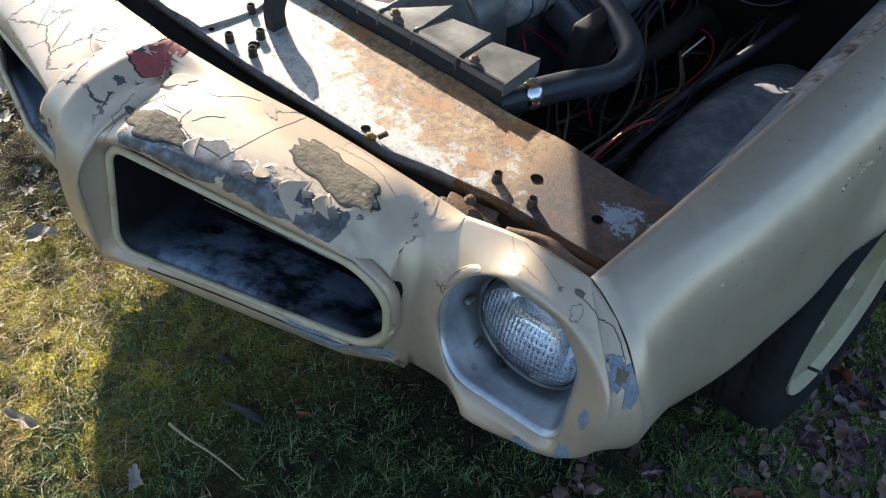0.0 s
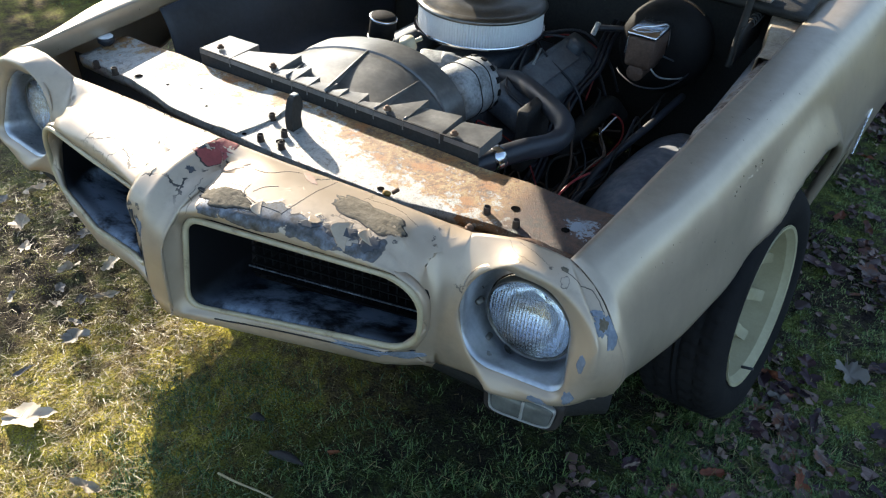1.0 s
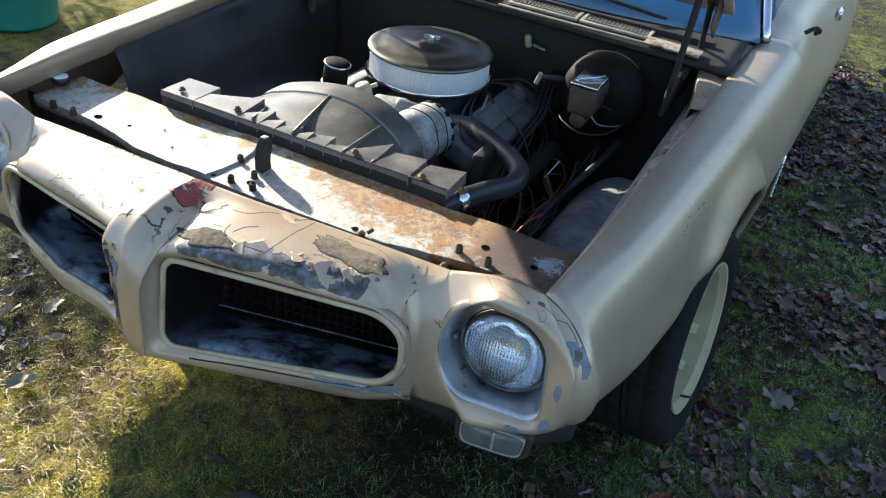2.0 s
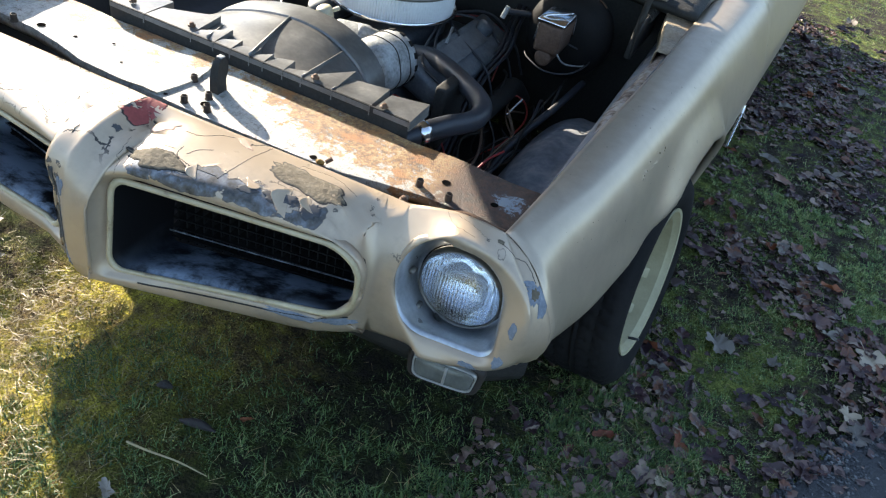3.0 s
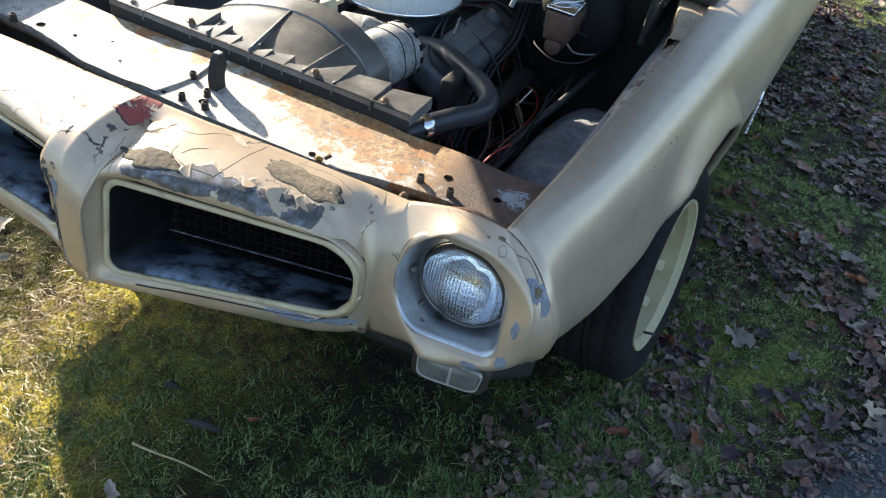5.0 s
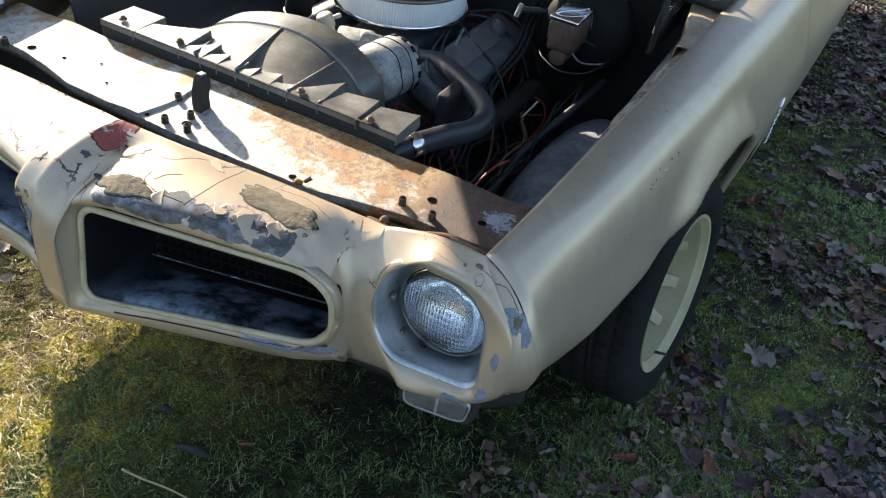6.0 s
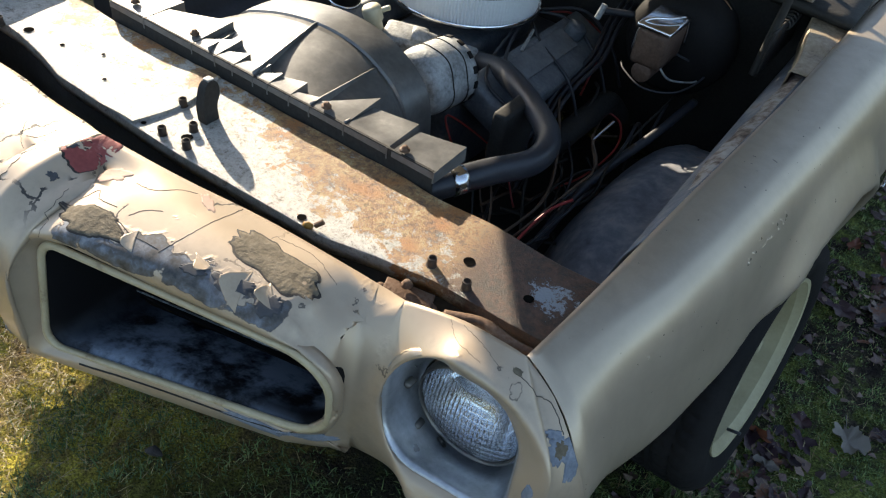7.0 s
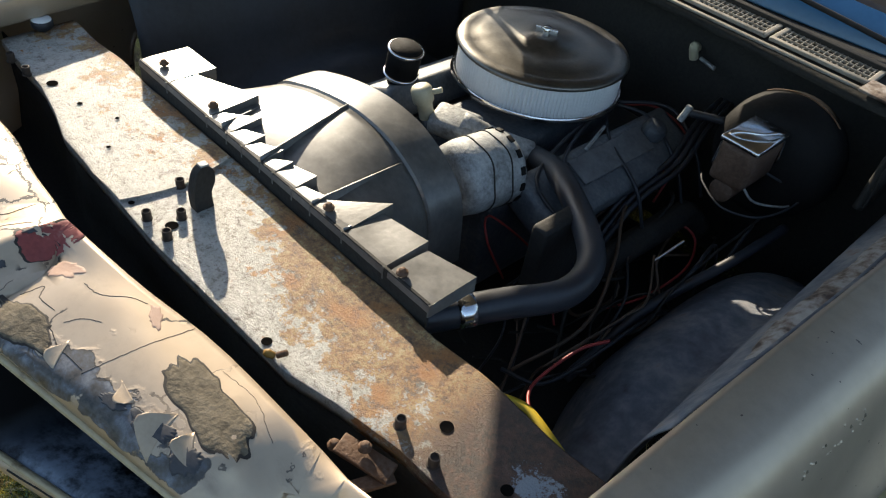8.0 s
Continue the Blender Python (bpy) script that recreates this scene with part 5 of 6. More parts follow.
lost_paint("undercoat_shadow_patch", [(0.780, -0.029, 0.664, 0.008, 0.012, 30)], primer_dark, "dark bare spot in the primer", 3.9, 0.0017, 0.5)
lost_paint("primer_patch", [(0.768, -0.066, 0.600, 0.007, 0.018, 0)], primer_grey, "grey primer chip beside the headlight", 5.1, 0.0012, 0.3)
lost_paint("primer_patch", [(0.760, -0.078, 0.525, 0.010, 0.016, 0), (0.712, -0.094, 0.498, 0.016, 0.006, 0)], primer_grey, "grey primer chip under the headlight", 5.9, 0.0012, 0.4)
lost_paint("primer_patch", [(0.40, -0.140, 0.474, 0.085, 0.0075, 15), (0.46, -0.115, 0.474, 0.034, 0.009, 14)], primer_grey, "scraped grey lower lip", 4.4, 0.0012, 0.4)
lost_paint("primer_patch", [(0.690, -0.008, 0.719, 0.008, 0.005, 0)], primer_dark, "dark chip on the seam", 2.9, 0.0012, 0.4)

lost_paint("primer_patch", [(-0.050, -0.272, 0.47, 0.018, 0.020, 0), (-0.048, -0.262, 0.625, 0.010, 0.018, 0)], primer_grey, "pale grey primer on the beak", 21.5, 0.0012, 0.5)
# these patches also paint in the shadow beneath the lifted flakes
lost_paint("undercoat_shadow_patch", [(0.315, -0.118, 0.69, 0.030, 0.014, 20), (0.375, -0.112, 0.69, 0.020, 0.015, 30), (0.262, -0.135, 0.69, 0.020, 0.008, 20)], bare_dark, "dark undercoat with painted shadow below lifted paint", 12.5, 0.0013, 0.45)
lost_paint("undercoat_shadow_patch", [(-0.080, -0.262, 0.61, 0.010, 0.035, 0), (-0.062, -0.270, 0.53, 0.012, 0.028, 0)], bare_dark, "dark undercoat on the beak edge", 15.5, 0.0016, 0.5)
flake_mat = surface_mat("lifted_gold_flake", GOLD, 5, 200, (0.35, 0.5), 0.2)


def lifted_flake(x, y, z, size, ang, curl, seed):
    """A shard of paint that curls off the surface, broad where it still sticks."""
    c, nrm = skin(nose_tree, (x, y, z), 0.0004)
    u = Vector((math.cos(radians(ang)), math.sin(radians(ang)), 0))
    u = (u - nrm * u.dot(nrm)).normalized()
    w = nrm.cross(u)
    rows = []
    for i in range(11):
        s = i / 10
        row = []
        for j in range(9):
            t = j / 4 - 1
            tip = 0.75 + 0.5 * noise.noise((t * 0.9 + seed * 5, seed, 1.0)) - 0.7 * abs(t) ** 2
            d = s * max(tip, 0.02)
            p = c + u * size * d + w * size * 0.8 * t
            q = skin(nose_tree, p, 0.0005 + curl * size * max(0.0, d - 0.1) ** 1.6)[0]
            row.append(q)
        rows.append(row)
    return part("paint_flake", Geo().grid(np.array(rows)), flake_mat, nose, "curled flake of gold paint", solid=0.0007)


for args in ((0.335, -0.118, 0.69, 0.040, 200, 0.7, 1.0), (0.372, -0.098, 0.69, 0.026, 235, 0.8, 3.0), (0.262, -0.118, 0.70, 0.022, 265, 0.5, 4.0),
             (0.165, -0.150, 0.69, 0.024, 215, 0.4, 6.0), (-0.030, -0.100, 0.72, 0.016, 120, 0.3, 11.0)):
    lifted_flake(*args)

# crack lines that cross the whole skin
crack_mat = black_matt


def crack(pts, r, tree=None):
    tree = tree or nose_tree
    c = crom(pts, 34)
    q = [skin(tree, p + 0.002 * np.array((noise.noise((i * 0.7, 1, r * 999)), noise.noise((i * 0.7, 5, r * 999)), 0)), 0.0)[0] for i, p in enumerate(c)]
    part("crack_groove_line", Geo().tube(q, r * 0.5, 5, 34), crack_mat, nose, "dark crack / lip groove line in the paint")


crack([(0.688, -0.010, 0.72), (0.716, -0.010, 0.708), (0.746, -0.008, 0.70), (0.772, -0.016, 0.675)], 0.0013)
# groove below the grille bead, its shade drawn as one dark line
crack([(0.10, -0.245, 0.463), (0.25, -0.195, 0.470), (0.38, -0.150, 0.476), (0.485, -0.122, 0.486)], 0.0036)
crack([(0.205, -0.145, 0.69), (0.215, -0.10, 0.70), (0.222, -0.05, 0.71), (0.224, -0.012, 0.705)], 0.0009)
crack([(0.10, -0.14, 0.70), (0.15, -0.15, 0.70), (0.20, -0.142, 0.69)], 0.0012)
crack([(0.085, -0.085, 0.71), (0.115, -0.078, 0.71), (0.14, -0.052, 0.71), (0.16, -0.04, 0.71)], 0.0010)
crack([(0.125, -0.13, 0.70), (0.135, -0.11, 0.70), (0.155, -0.095, 0.70)], 0.0010)
crack([(0.04, -0.15, 0.70), (0.05, -0.125, 0.71), (0.07, -0.135, 0.70), (0.10, -0.13, 0.70)], 0.0012)
crack([(0.05, -0.24, 0.66), (0.03, -0.19, 0.70), (0.02, -0.15, 0.72)], 0.0008)
crack([(-0.06, -0.20, 0.69), (-0.07, -0.14, 0.70), (-0.05, -0.09, 0.71)], 0.0012)
crack([(-0.07, -0.15, 0.70), (-0.12, -0.13, 0.70), (-0.15, -0.10, 0.70)], 0.0010)
crack([(-0.16, -0.17, 0.69), (-0.19, -0.12, 0.70)], 0.0010)
crack([(-0.22, -0.16, 0.69), (-0.25, -0.12, 0.70)], 0.0009)
crack([(-0.09, -0.07, 0.71), (-0.10, -0.11, 0.71), (-0.12, -0.12, 0.70)], 0.0010)
crack([(0.30, -0.02, 0.70), (0.36, -0.012, 0.70), (0.42, -0.03, 0.70)], 0.0006)
crack([(0.58, 0.0, 0.73), (0.61, -0.02, 0.72), (0.65, -0.03, 0.72)], 0.0005)
crack([(0.60, 0.002, 0.73), (0.64, -0.008, 0.73), (0.672, -0.02, 0.72)], 0.0005)

# dents and chips on the fender
for i in range(26):
    y = random.uniform(0.38, 0.62) if i < 20 else random.uniform(0.1, 0.7)
    c, nrm, _, _ = fender_tree.find_nearest(Vector((0.845 + random.uniform(-0.02, 0.03), y, 0.70)))
    nrm = nrm if nrm.x > 0 else -nrm
    r = random.uniform(0.0016, 0.0034)
    q = nrm.to_track_quat("Z", "Y").to_matrix().to_4x4()
    part("paint_blister", Geo().lathe([(0, r * 0.5), (r * 0.5, r * 0.4), (r, 0)], Matrix.Translation(c) @ q, 8), paint if i % 4 else primer_dark, fender)

# ---- small parts of the engine bay ----
def pipe(name, pts, r, mat, parent, label="", m=36, n=8):
    return part(name, Geo().tube(pts, r, n, m), mat, parent, label)


pipe("red_wire", [(0.525, 0.352, 0.52), (0.472, 0.404, 0.50), (0.459, 0.453, 0.50), (0.474, 0.522, 0.53), (0.50, 0.56, 0.548)], 0.003, red_wire, car, "red wire with a bare end")
pipe("red_wire", [(0.052, 1.188, 0.56), (0.105, 1.253, 0.56), (0.192, 1.231, 0.56), (0.248, 1.169, 0.55), (0.26, 1.08, 0.45)], 0.0028, red_wire, car, "red engine bay wire")
pipe("red_wire", [(0.28, 0.90, 0.36), (0.308, 1.015, 0.42), (0.334, 1.088, 0.43), (0.38, 1.087, 0.42), (0.417, 0.996, 0.41), (0.40, 0.88, 0.38), (0.36, 0.80, 0.36)], 0.0028, red_wire, car, "red engine bay wire")
pipe("red_wire", [(0.20, 0.66, 0.40), (0.17, 0.62, 0.50), (0.14, 0.66, 0.52), (0.24, 0.74, 0.42), (0.32, 0.70, 0.34)], 0.0024, red_wire, car, "red engine bay wire")
wire_brown = surface_mat("brown_wire_skin", [(0.3, (0.05, 0.03, 0.02)), (0.7, (0.14, 0.09, 0.06))], 30, 200, (0.5, 0.7))
for i in range(22):
    x0, y0 = random.uniform(0.26, 0.46), random.uniform(0.42, 0.75)
    pts = [(x0, y0, 0.32 + random.uniform(0, 0.1))]
    for k in range(5):
        p = pts[-1]
        pts.append((min(max(p[0] + random.uniform(-0.09, 0.07), 0.22), 0.46), p[1] + random.uniform(0.02, 0.16), min(max(p[2] + random.uniform(-0.07, 0.09), 0.27), 0.50)))
    pipe("wire", pts, random.choice((0.0025, 0.003, 0.004)), (black_matt, wire_brown, rubber)[i % 3], car, "", 30, 6)
for x in (0.255, 0.27, 0.285):
    pipe("cable", [(x, 0.75, 0.34), (x - 0.01, 0.95, 0.50), (x + 0.005, 1.08, 0.56), (x - 0.02, 1.2, 0.60), (x - 0.05, 1.36, 0.60)], 0.006, rubber, car, "dark cable on the engine")
pipe("vacuum_hose", [(0.245, 1.125, 0.66), (0.30, 1.16, 0.66), (0.36, 1.19, 0.665)], 0.009, rubber, car, "vacuum hose to the brake booster")
pipe("hose_fitting", [(0.235, 1.115, 0.64), (0.243, 1.122, 0.675)], 0.008, alloy, car)
pipe("brake_line", [(0.452, 1.10, 0.64), (0.52, 1.15, 0.60), (0.497, 1.051, 0.58), (0.429, 1.013, 0.575), (0.362, 1.046, 0.58), (0.34, 1.07, 0.585)], 0.0024, rubber, car, "bright steel brake line")
pipe("brake_line", [(0.44, 1.02, 0.64), (0.47, 1.05, 0.60), (0.51, 1.134, 0.58), (0.462, 1.163, 0.58)], 0.0024, alloy, car, "bright steel brake line")
pipe("booster_band", [(0.425 + 0.134 * math.cos(a), 1.215, 0.63 + 0.134 * math.sin(a)) for a in np.linspace(0.9, 2.2, 14)], 0.0016, rust, mc, "bare edge of the booster shell")
pipe("heater_hose", [(0.42, 0.62, 0.33), (0.44, 0.80, 0.42), (0.50, 0.98, 0.50), (0.52, 1.15, 0.52)], 0.011, rubber, car, "black heater hose")
pipe("bright_rod", [(0.385, 0.90, 0.46), (0.40, 0.97, 0.49)], 0.0035, chrome, car)
pipe("bright_rod", [(0.16, 0.90, 0.60), (0.13, 1.0, 0.605)], 0.004, alloy, car)
strap = crom([(0.470, 0.268, 0.615), (0.492, 0.286, 0.612), (0.524, 0.305, 0.606), (0.56, 0.302, 0.603), (0.623, 0.285, 0.60), (0.66, 0.270, 0.59)], 30)
part("yellow_strap", Geo().grid(np.array([[(x, y - 0.008, z + 0.001), (x, y, z + 0.003), (x, y + 0.008, z)] for x, y, z in strap])), yellow_mat, car, "flat yellow strap behind the support panel", solid=0.0015)
pipe("rolled_edge", [(0.560, 0.022, 0.700), (0.609, 0.040, 0.706), (0.655, 0.036, 0.706), (0.695, 0.045, 0.70)], 0.008, rust, car, "rusty rolled edge behind the headlight pod")
brace = Geo().box((0.475, 0.062, 0.650), (0.075, 0.03, 0.006), (0, 8, 20), 0.002)
brace.box((0.50, 0.050, 0.640), (0.02, 0.06, 0.006), (0, 0, -20), 0.002)
part("brace", brace, rust, car, "rusty bumper brace in the gap")
for x, y, z in ((0.468, 0.066, 0.660), (0.462, 0.012, 0.664), (0.437, 0.045, 0.648)):
    part("brace_bolt", Geo().lathe([(0, 0.009), (0.004, 0.009), (0.006, 0.007), (0.006, 0.003), (0.009, 0.002), (0.009, 0)], pose(x, y, z), 10), rust, car, "rusty bolt")
part("rubber_plug", Geo().lathe([(0, 0.014), (0.004, 0.014), (0.006, 0.009), (0.005, 0.0)], pose(0.292, 0.058, 0.668, 60, 0, -40), 12), surface_mat("dull_orange_plastic", [(0.3, (0.22, 0.11, 0.02)), (0.7, (0.34, 0.19, 0.03))], 30, 200, (0.5, 0.7)), car, "orange plastic plug")
pipe("plug_pin", [(0.297, 0.060, 0.672), (0.306, 0.068, 0.680)], 0.0045, rust, car)

# breather, thermostat housing and coolant neck
BR = pose(-0.262, 0.76, 0.60, 0, 8, 0)
breather = part("breather_can", Geo().lathe([(0, 0.078), (0.034, 0.078), (0.037, 0.075), (0.037, 0.008), (0.030, 0.0), (0.022, -0.03)], BR, 28), grille_black, engine, "black oil breather can with chrome rims")
for z in (0.072, 0.010):
    part("breather_band", Geo().lathe([(0.0365, z - 0.004), (0.040, z - 0.003), (0.040, z + 0.003), (0.0365, z + 0.004)], BR, 28), chrome, breather, "chrome band on the breather")
cr = surface_mat("aged_white_plastic", [(0.3, (0.42, 0.38, 0.26)), (0.7, (0.58, 0.53, 0.38))], 20, 150, (0.4, 0.6))
part("vacuum_switch", Geo().lathe([(0, 0.05), (0.018, 0.05), (0.022, 0.044), (0.022, 0.018), (0.016, 0.01), (0.016, -0.02)], pose(-0.105, 0.69, 0.625, 10, -15, 0), 20), cr, engine, "cream plastic vacuum switch")
pipe("switch_nipple", [(-0.105, 0.695, 0.66), (-0.085, 0.71, 0.672)], 0.006, cr, engine)
th = Geo().box((-0.045, 0.72, 0.61), (0.10, 0.07, 0.04), (10, 0, 20), 0.012)
th.tube([(-0.03, 0.72, 0.62), (0.03, 0.76, 0.60), (0.08, 0.82, 0.575)], 0.026, 14, 12)
part("thermostat_housing", th, alloy, engine, "corroded aluminium thermostat housing")
for h in (0.035, 0.078):
    pipe("case_joint", [m_alt @ Vector((0.0745 * math.cos(a), 0.0745 * math.sin(a), h + 0.003 * math.sin(5 * a))) for a in np.linspace(0, 6.28, 40)], 0.0016, black_matt, alt, "dark joint round the alternator case", 60, 6)
for i in range(14):
    q = m_alt @ pose(0, 0, 0, 0, 0, i * 360 / 14)
    part("case_vent", Geo().box(q @ Vector((0.0745, 0, 0.102)), (0.004, 0.016, 0.010), [math.degrees(c) for c in q.to_euler()], 0.001), grille_black, alt)
part("pulley", Geo().lathe([(0, -0.05), (0.03, -0.05), (0.038, -0.046), (0.03, -0.038), (0.038, -0.03), (0.02, -0.026), (0.02, 0)], m_alt, 28), black_matt, alt, "dark alternator pulley")
fan = Geo()
for i in range(5):
    q = pose(-0.055, 0.50, 0.40, 90, 0, 0) @ pose(0, 0, 0, 0, 0, 72 * i)
    fan.box(q @ Vector((0.12, 0, 0)), (0.16, 0.07, 0.004), [math.degrees(c) for c in (q.to_3x3() @ Euler((0.5, 0, 0)).to_matrix()).to_euler()], 0.001)
fan.rod((-0.055, 0.46, 0.40), (-0.055, 0.62, 0.40), 0.05, 20)
part("fan", fan, black_matt, engine, "dark engine fan")
vl = Geo().box((0.195, 0.95, 0.590), (0.06, 0.24, 0.004), (0, 24, 0), 0.002)
part("cover_plate", vl, surface_mat("dirty_plate", [(0.3, (0.06, 0.065, 0.07)), (0.7, (0.20, 0.21, 0.22))], 18, 120, (0.5, 0.8), 0.2, 0.3, 0.002), engine, "worn aluminium plate on the valve cover")
for i, y in enumerate((0.72, 0.80, 0.95, 1.10, 1.18)):
    pipe("plug_lead", [(0.06, 1.1, 0.60), (0.16, y + 0.03, 0.60), (0.27, y, 0.55), (0.32, y, 0.46)], 0.004, rubber, engine, "", 20, 6)

# rail under the fender edge, and shelf by the cowl
rail = []
for y in np.linspace(0.47, 1.14, 60):
    xi, zi = inner_edge(y)
    j = 0.003 * noise.noise((y * 14, 0, 3)) + 0.002 * noise.noise((y * 40, 2, 3))
    k = smooth01((y - 0.47) / 0.22)
    d = 0.018 + 0.026 * k
    lip = -0.010 + 0.004 * noise.noise((y * 22, 5, 1))
    rail.append([(xi - 0.004, y, zi - 0.030), (xi - 0.3 * d + j * 0.5, y, zi - 0.036 + lip * 0.3), (xi - 0.62 * d + j, y, zi - 0.044), (xi - d + 1.5 * j, y, zi - 0.052 + lip), (xi - d - 0.004 + 1.5 * j, y, zi - 0.085)])
part("fender_rail", Geo().grid(np.array(rail)), surface_mat("dirty_bare_flange", [(0.38, (0.045, 0.028, 0.022)), (0.46, (0.20, 0.15, 0.12)), (0.54, (0.34, 0.31, 0.29)), (0.7, (0.46, 0.44, 0.42))], 18, 60, (0.6, 0.8), 0, 0.5, 0.003, 0.4), car, "dirty rust-stained fender flange", solid=0.003)
shelf_mat = surface_mat("rusty_gold_paint", [(0.32, (0.12, 0.075, 0.045)), (0.44, (0.29, 0.225, 0.155)), (0.62, (0.44, 0.36, 0.26))], 14, 110, (0.4, 0.65), 0.1, 0.4, 0.002, 0.4)
shelf = []
for y in np.linspace(1.03, 1.57, 34):
    xi, zi = inner_edge(y)
    w = 0.040 + 0.055 * smooth01((y - 1.03) / 0.35)
    j = 0.003 * noise.noise((y * 18, 2, 6))
    step = 0.010 * smooth01((y - 1.15) / 0.01) + 0.008 * smooth01((y - 1.42) / 0.01)
    z = zi - 0.026 + step
    shelf.append([(xi - 0.004, y, z - 0.004), (xi - 0.006, y, z), (xi - 0.5 * w, y, z + 0.002 + j), (xi - w + j, y, z), (xi - w - 0.004 + j, y, z - 0.006), (xi - w - 0.006 + j, y, z - 0.06)])
part("cowl_shelf", Geo().grid(np.array(shelf)), shelf_mat, car, "dirty gold shelf between fender and cowl", solid=0.003, angle=40)
for s in (1, -1):
    hinge = new("hood_hinge")
    hinge.parent = car
    pipe("hinge_arm", [(s * 0.62, 1.15, 0.64), (s * 0.622, 1.18, 0.80), (s * 0.625, 1.20, 1.005)], 0.010, black_matt, hinge, "black steel hinge arm")
    pipe("hinge_arm", [(s * 0.64, 1.43, 0.66), (s * 0.642, 1.38, 0.78), (s * 0.645, 1.30, 0.955)], 0.009, black_matt, hinge, "black steel hinge arm")
    pipe("hinge_spring", [(s * 0.63 + 0.012 * math.cos(k), 1.22 + k * 0.0035, 0.74 + 0.012 * math.sin(k)) for k in np.linspace(0, 50, 160)], 0.0025, black_matt, hinge, "", 320, 5)
    part("hinge_plate", Geo().box((s * 0.63, 1.27, 0.70), (0.006, 0.26, 0.10), bevel=0.003), black_matt, hinge)
    part("hinge_mount", Geo().box((s * 0.655, 1.24, 0.985), (0.05, 0.22, 0.008), (-28.5, 0, 0), 0.003), rust, hinge, "rusty hood mount")
    part("hinge_flange", Geo().box((s * 0.672, 1.30, 0.915), (0.006, 0.13, 0.10), (-28.5, 0, 0), 0.003), rust, hinge, "rusty hinge side plate")

vent_mat = surface_mat("dull_vent_paint", [(0.3, (0.22, 0.20, 0.17)), (0.7, (0.42, 0.39, 0.34))], 16, 140, (0.5, 0.7), 0.1)
# cowl vents: two framed screens of narrow slats
for x0, x1 in ((-0.42, -0.03), (0.03, 0.255), (0.275, 0.49)):
    vent = new("cowl_vent")
    vent.parent = car
    yc, zc = 1.365, 0.796
    fr = Geo()
    fr.box(((x0 + x1) / 2, yc - 0.045, zc), (x1 - x0, 0.012, 0.008), (4, 0, 0), 0.002)
    fr.box(((x0 + x1) / 2, yc + 0.045, zc + 0.004), (x1 - x0, 0.012, 0.008), (4, 0, 0), 0.002)
    fr.box((x0, yc, zc + 0.002), (0.012, 0.10, 0.008), (4, 0, 0), 0.002)
    fr.box((x1, yc, zc + 0.002), (0.012, 0.10, 0.008), (4, 0, 0), 0.002)
    part("vent_frame", fr, vent_mat, vent, "dull grey vent frame")
    k = int((x1 - x0) / 0.0125)
    sm = None
    for i in range(1, k):
        x = x0 + (x1 - x0) * i / k
        if sm is None:
            sm = part("slat", Geo().box((0, 0, 0), (0.0016, 0.086, 0.005), bevel=0), vent_mat, vent, smooth=False)
            so = sm
        else:
            so = new("slat", sm.data)
            so.parent = vent
        so.matrix_basis = pose(x, yc, zc + 0.001, 4, 0, 0)
    for dy in (-0.022, 0.0, 0.022):
        part("slat_bar", Geo().box(((x0 + x1) / 2, yc + dy, zc + 0.002), (x1 - x0, 0.0018, 0.005), (4, 0, 0), 0), vent_mat, vent, smooth=False)
part("cowl_strip", Geo().box((0.575, 1.30, 0.796), (0.17, 0.055, 0.006), (6, 0, -4), 0.002), bpy.data.materials["dirty_bare_flange"], car, "dirty pale strip on the cowl edge")
part("lip_strip", Geo().box((0.25, 1.30, 0.787), (0.50, 0.010, 0.006), (6, 0, 0), 0.002), vent_mat, car)
pipe("wiper_arm", [(0.50, 1.50, 0.815), (0.38, 1.47, 0.835), (0.20, 1.46, 0.85), (0.05, 1.47, 0.86)], 0.006, black_matt, car, "black wiper arm")
pipe("wiper_arm", [(-0.10, 1.46, 0.815), (-0.22, 1.46, 0.835), (-0.40, 1.48, 0.85)], 0.006, black_matt, car, "black wiper arm")
pipe("wall_fitting", [(0.097, 1.375, 0.68), (0.10, 1.35, 0.69), (0.105, 1.36, 0.66)], 0.011, cr, car, "cream firewall connector")
pipe("wall_pin", [(0.12, 1.365, 0.665), (0.165, 1.355, 0.662)], 0.005, alloy, car)

# marker lamp under the nose
housing_mat = surface_mat("brown_housing", [(0.3, (0.018, 0.013, 0.010)), (0.7, (0.042, 0.031, 0.025))], 20, 120, (0.6, 0.8))
lamp_lens = surface_mat("dusty_clear_plastic", [(0.3, (0.085, 0.088, 0.080)), (0.7, (0.19, 0.19, 0.17))], 16, 140, (0.08, 0.2), 0.2, 0.3, 0.002)
frame_mat = surface_mat("tarnished_bezel", [(0.3, (0.30, 0.29, 0.27)), (0.7, (0.55, 0.54, 0.51))], 18, 120, (0.25, 0.45), 0.4)
for s in (1, -1):
    ml_ob = new("marker_lamp")
    ml_ob.parent = car
    rz, rx = 10 * s, -12
    m = pose(s * 0.648, 0.008, 0.346, rx, 0, rz)

    def outline(half_w, half_h, y, n=64):
        """A rounded bar, a little narrower below."""
        loop = []
        for i in range(n):
            a = 2 * math.pi * i / n
            ca, sa = math.cos(a), math.sin(a)
            k = (abs(ca) ** 5 + abs(sa) ** 5) ** -0.2
            loop.append(tuple(m @ Vector((half_w * k * ca * (1 + 0.06 * sa), y, half_h * k * sa))))
        return loop

    part("lamp_housing", Geo().grid(np.array([outline(0.064, 0.026, 0.004), outline(0.070, 0.031, -0.002), outline(0.079, 0.037, 0.004), outline(0.082, 0.040, 0.020), outline(0.078, 0.038, 0.055)]), close_v=True), housing_mat, ml_ob, "dark brown marker lamp housing", solid=0.002)
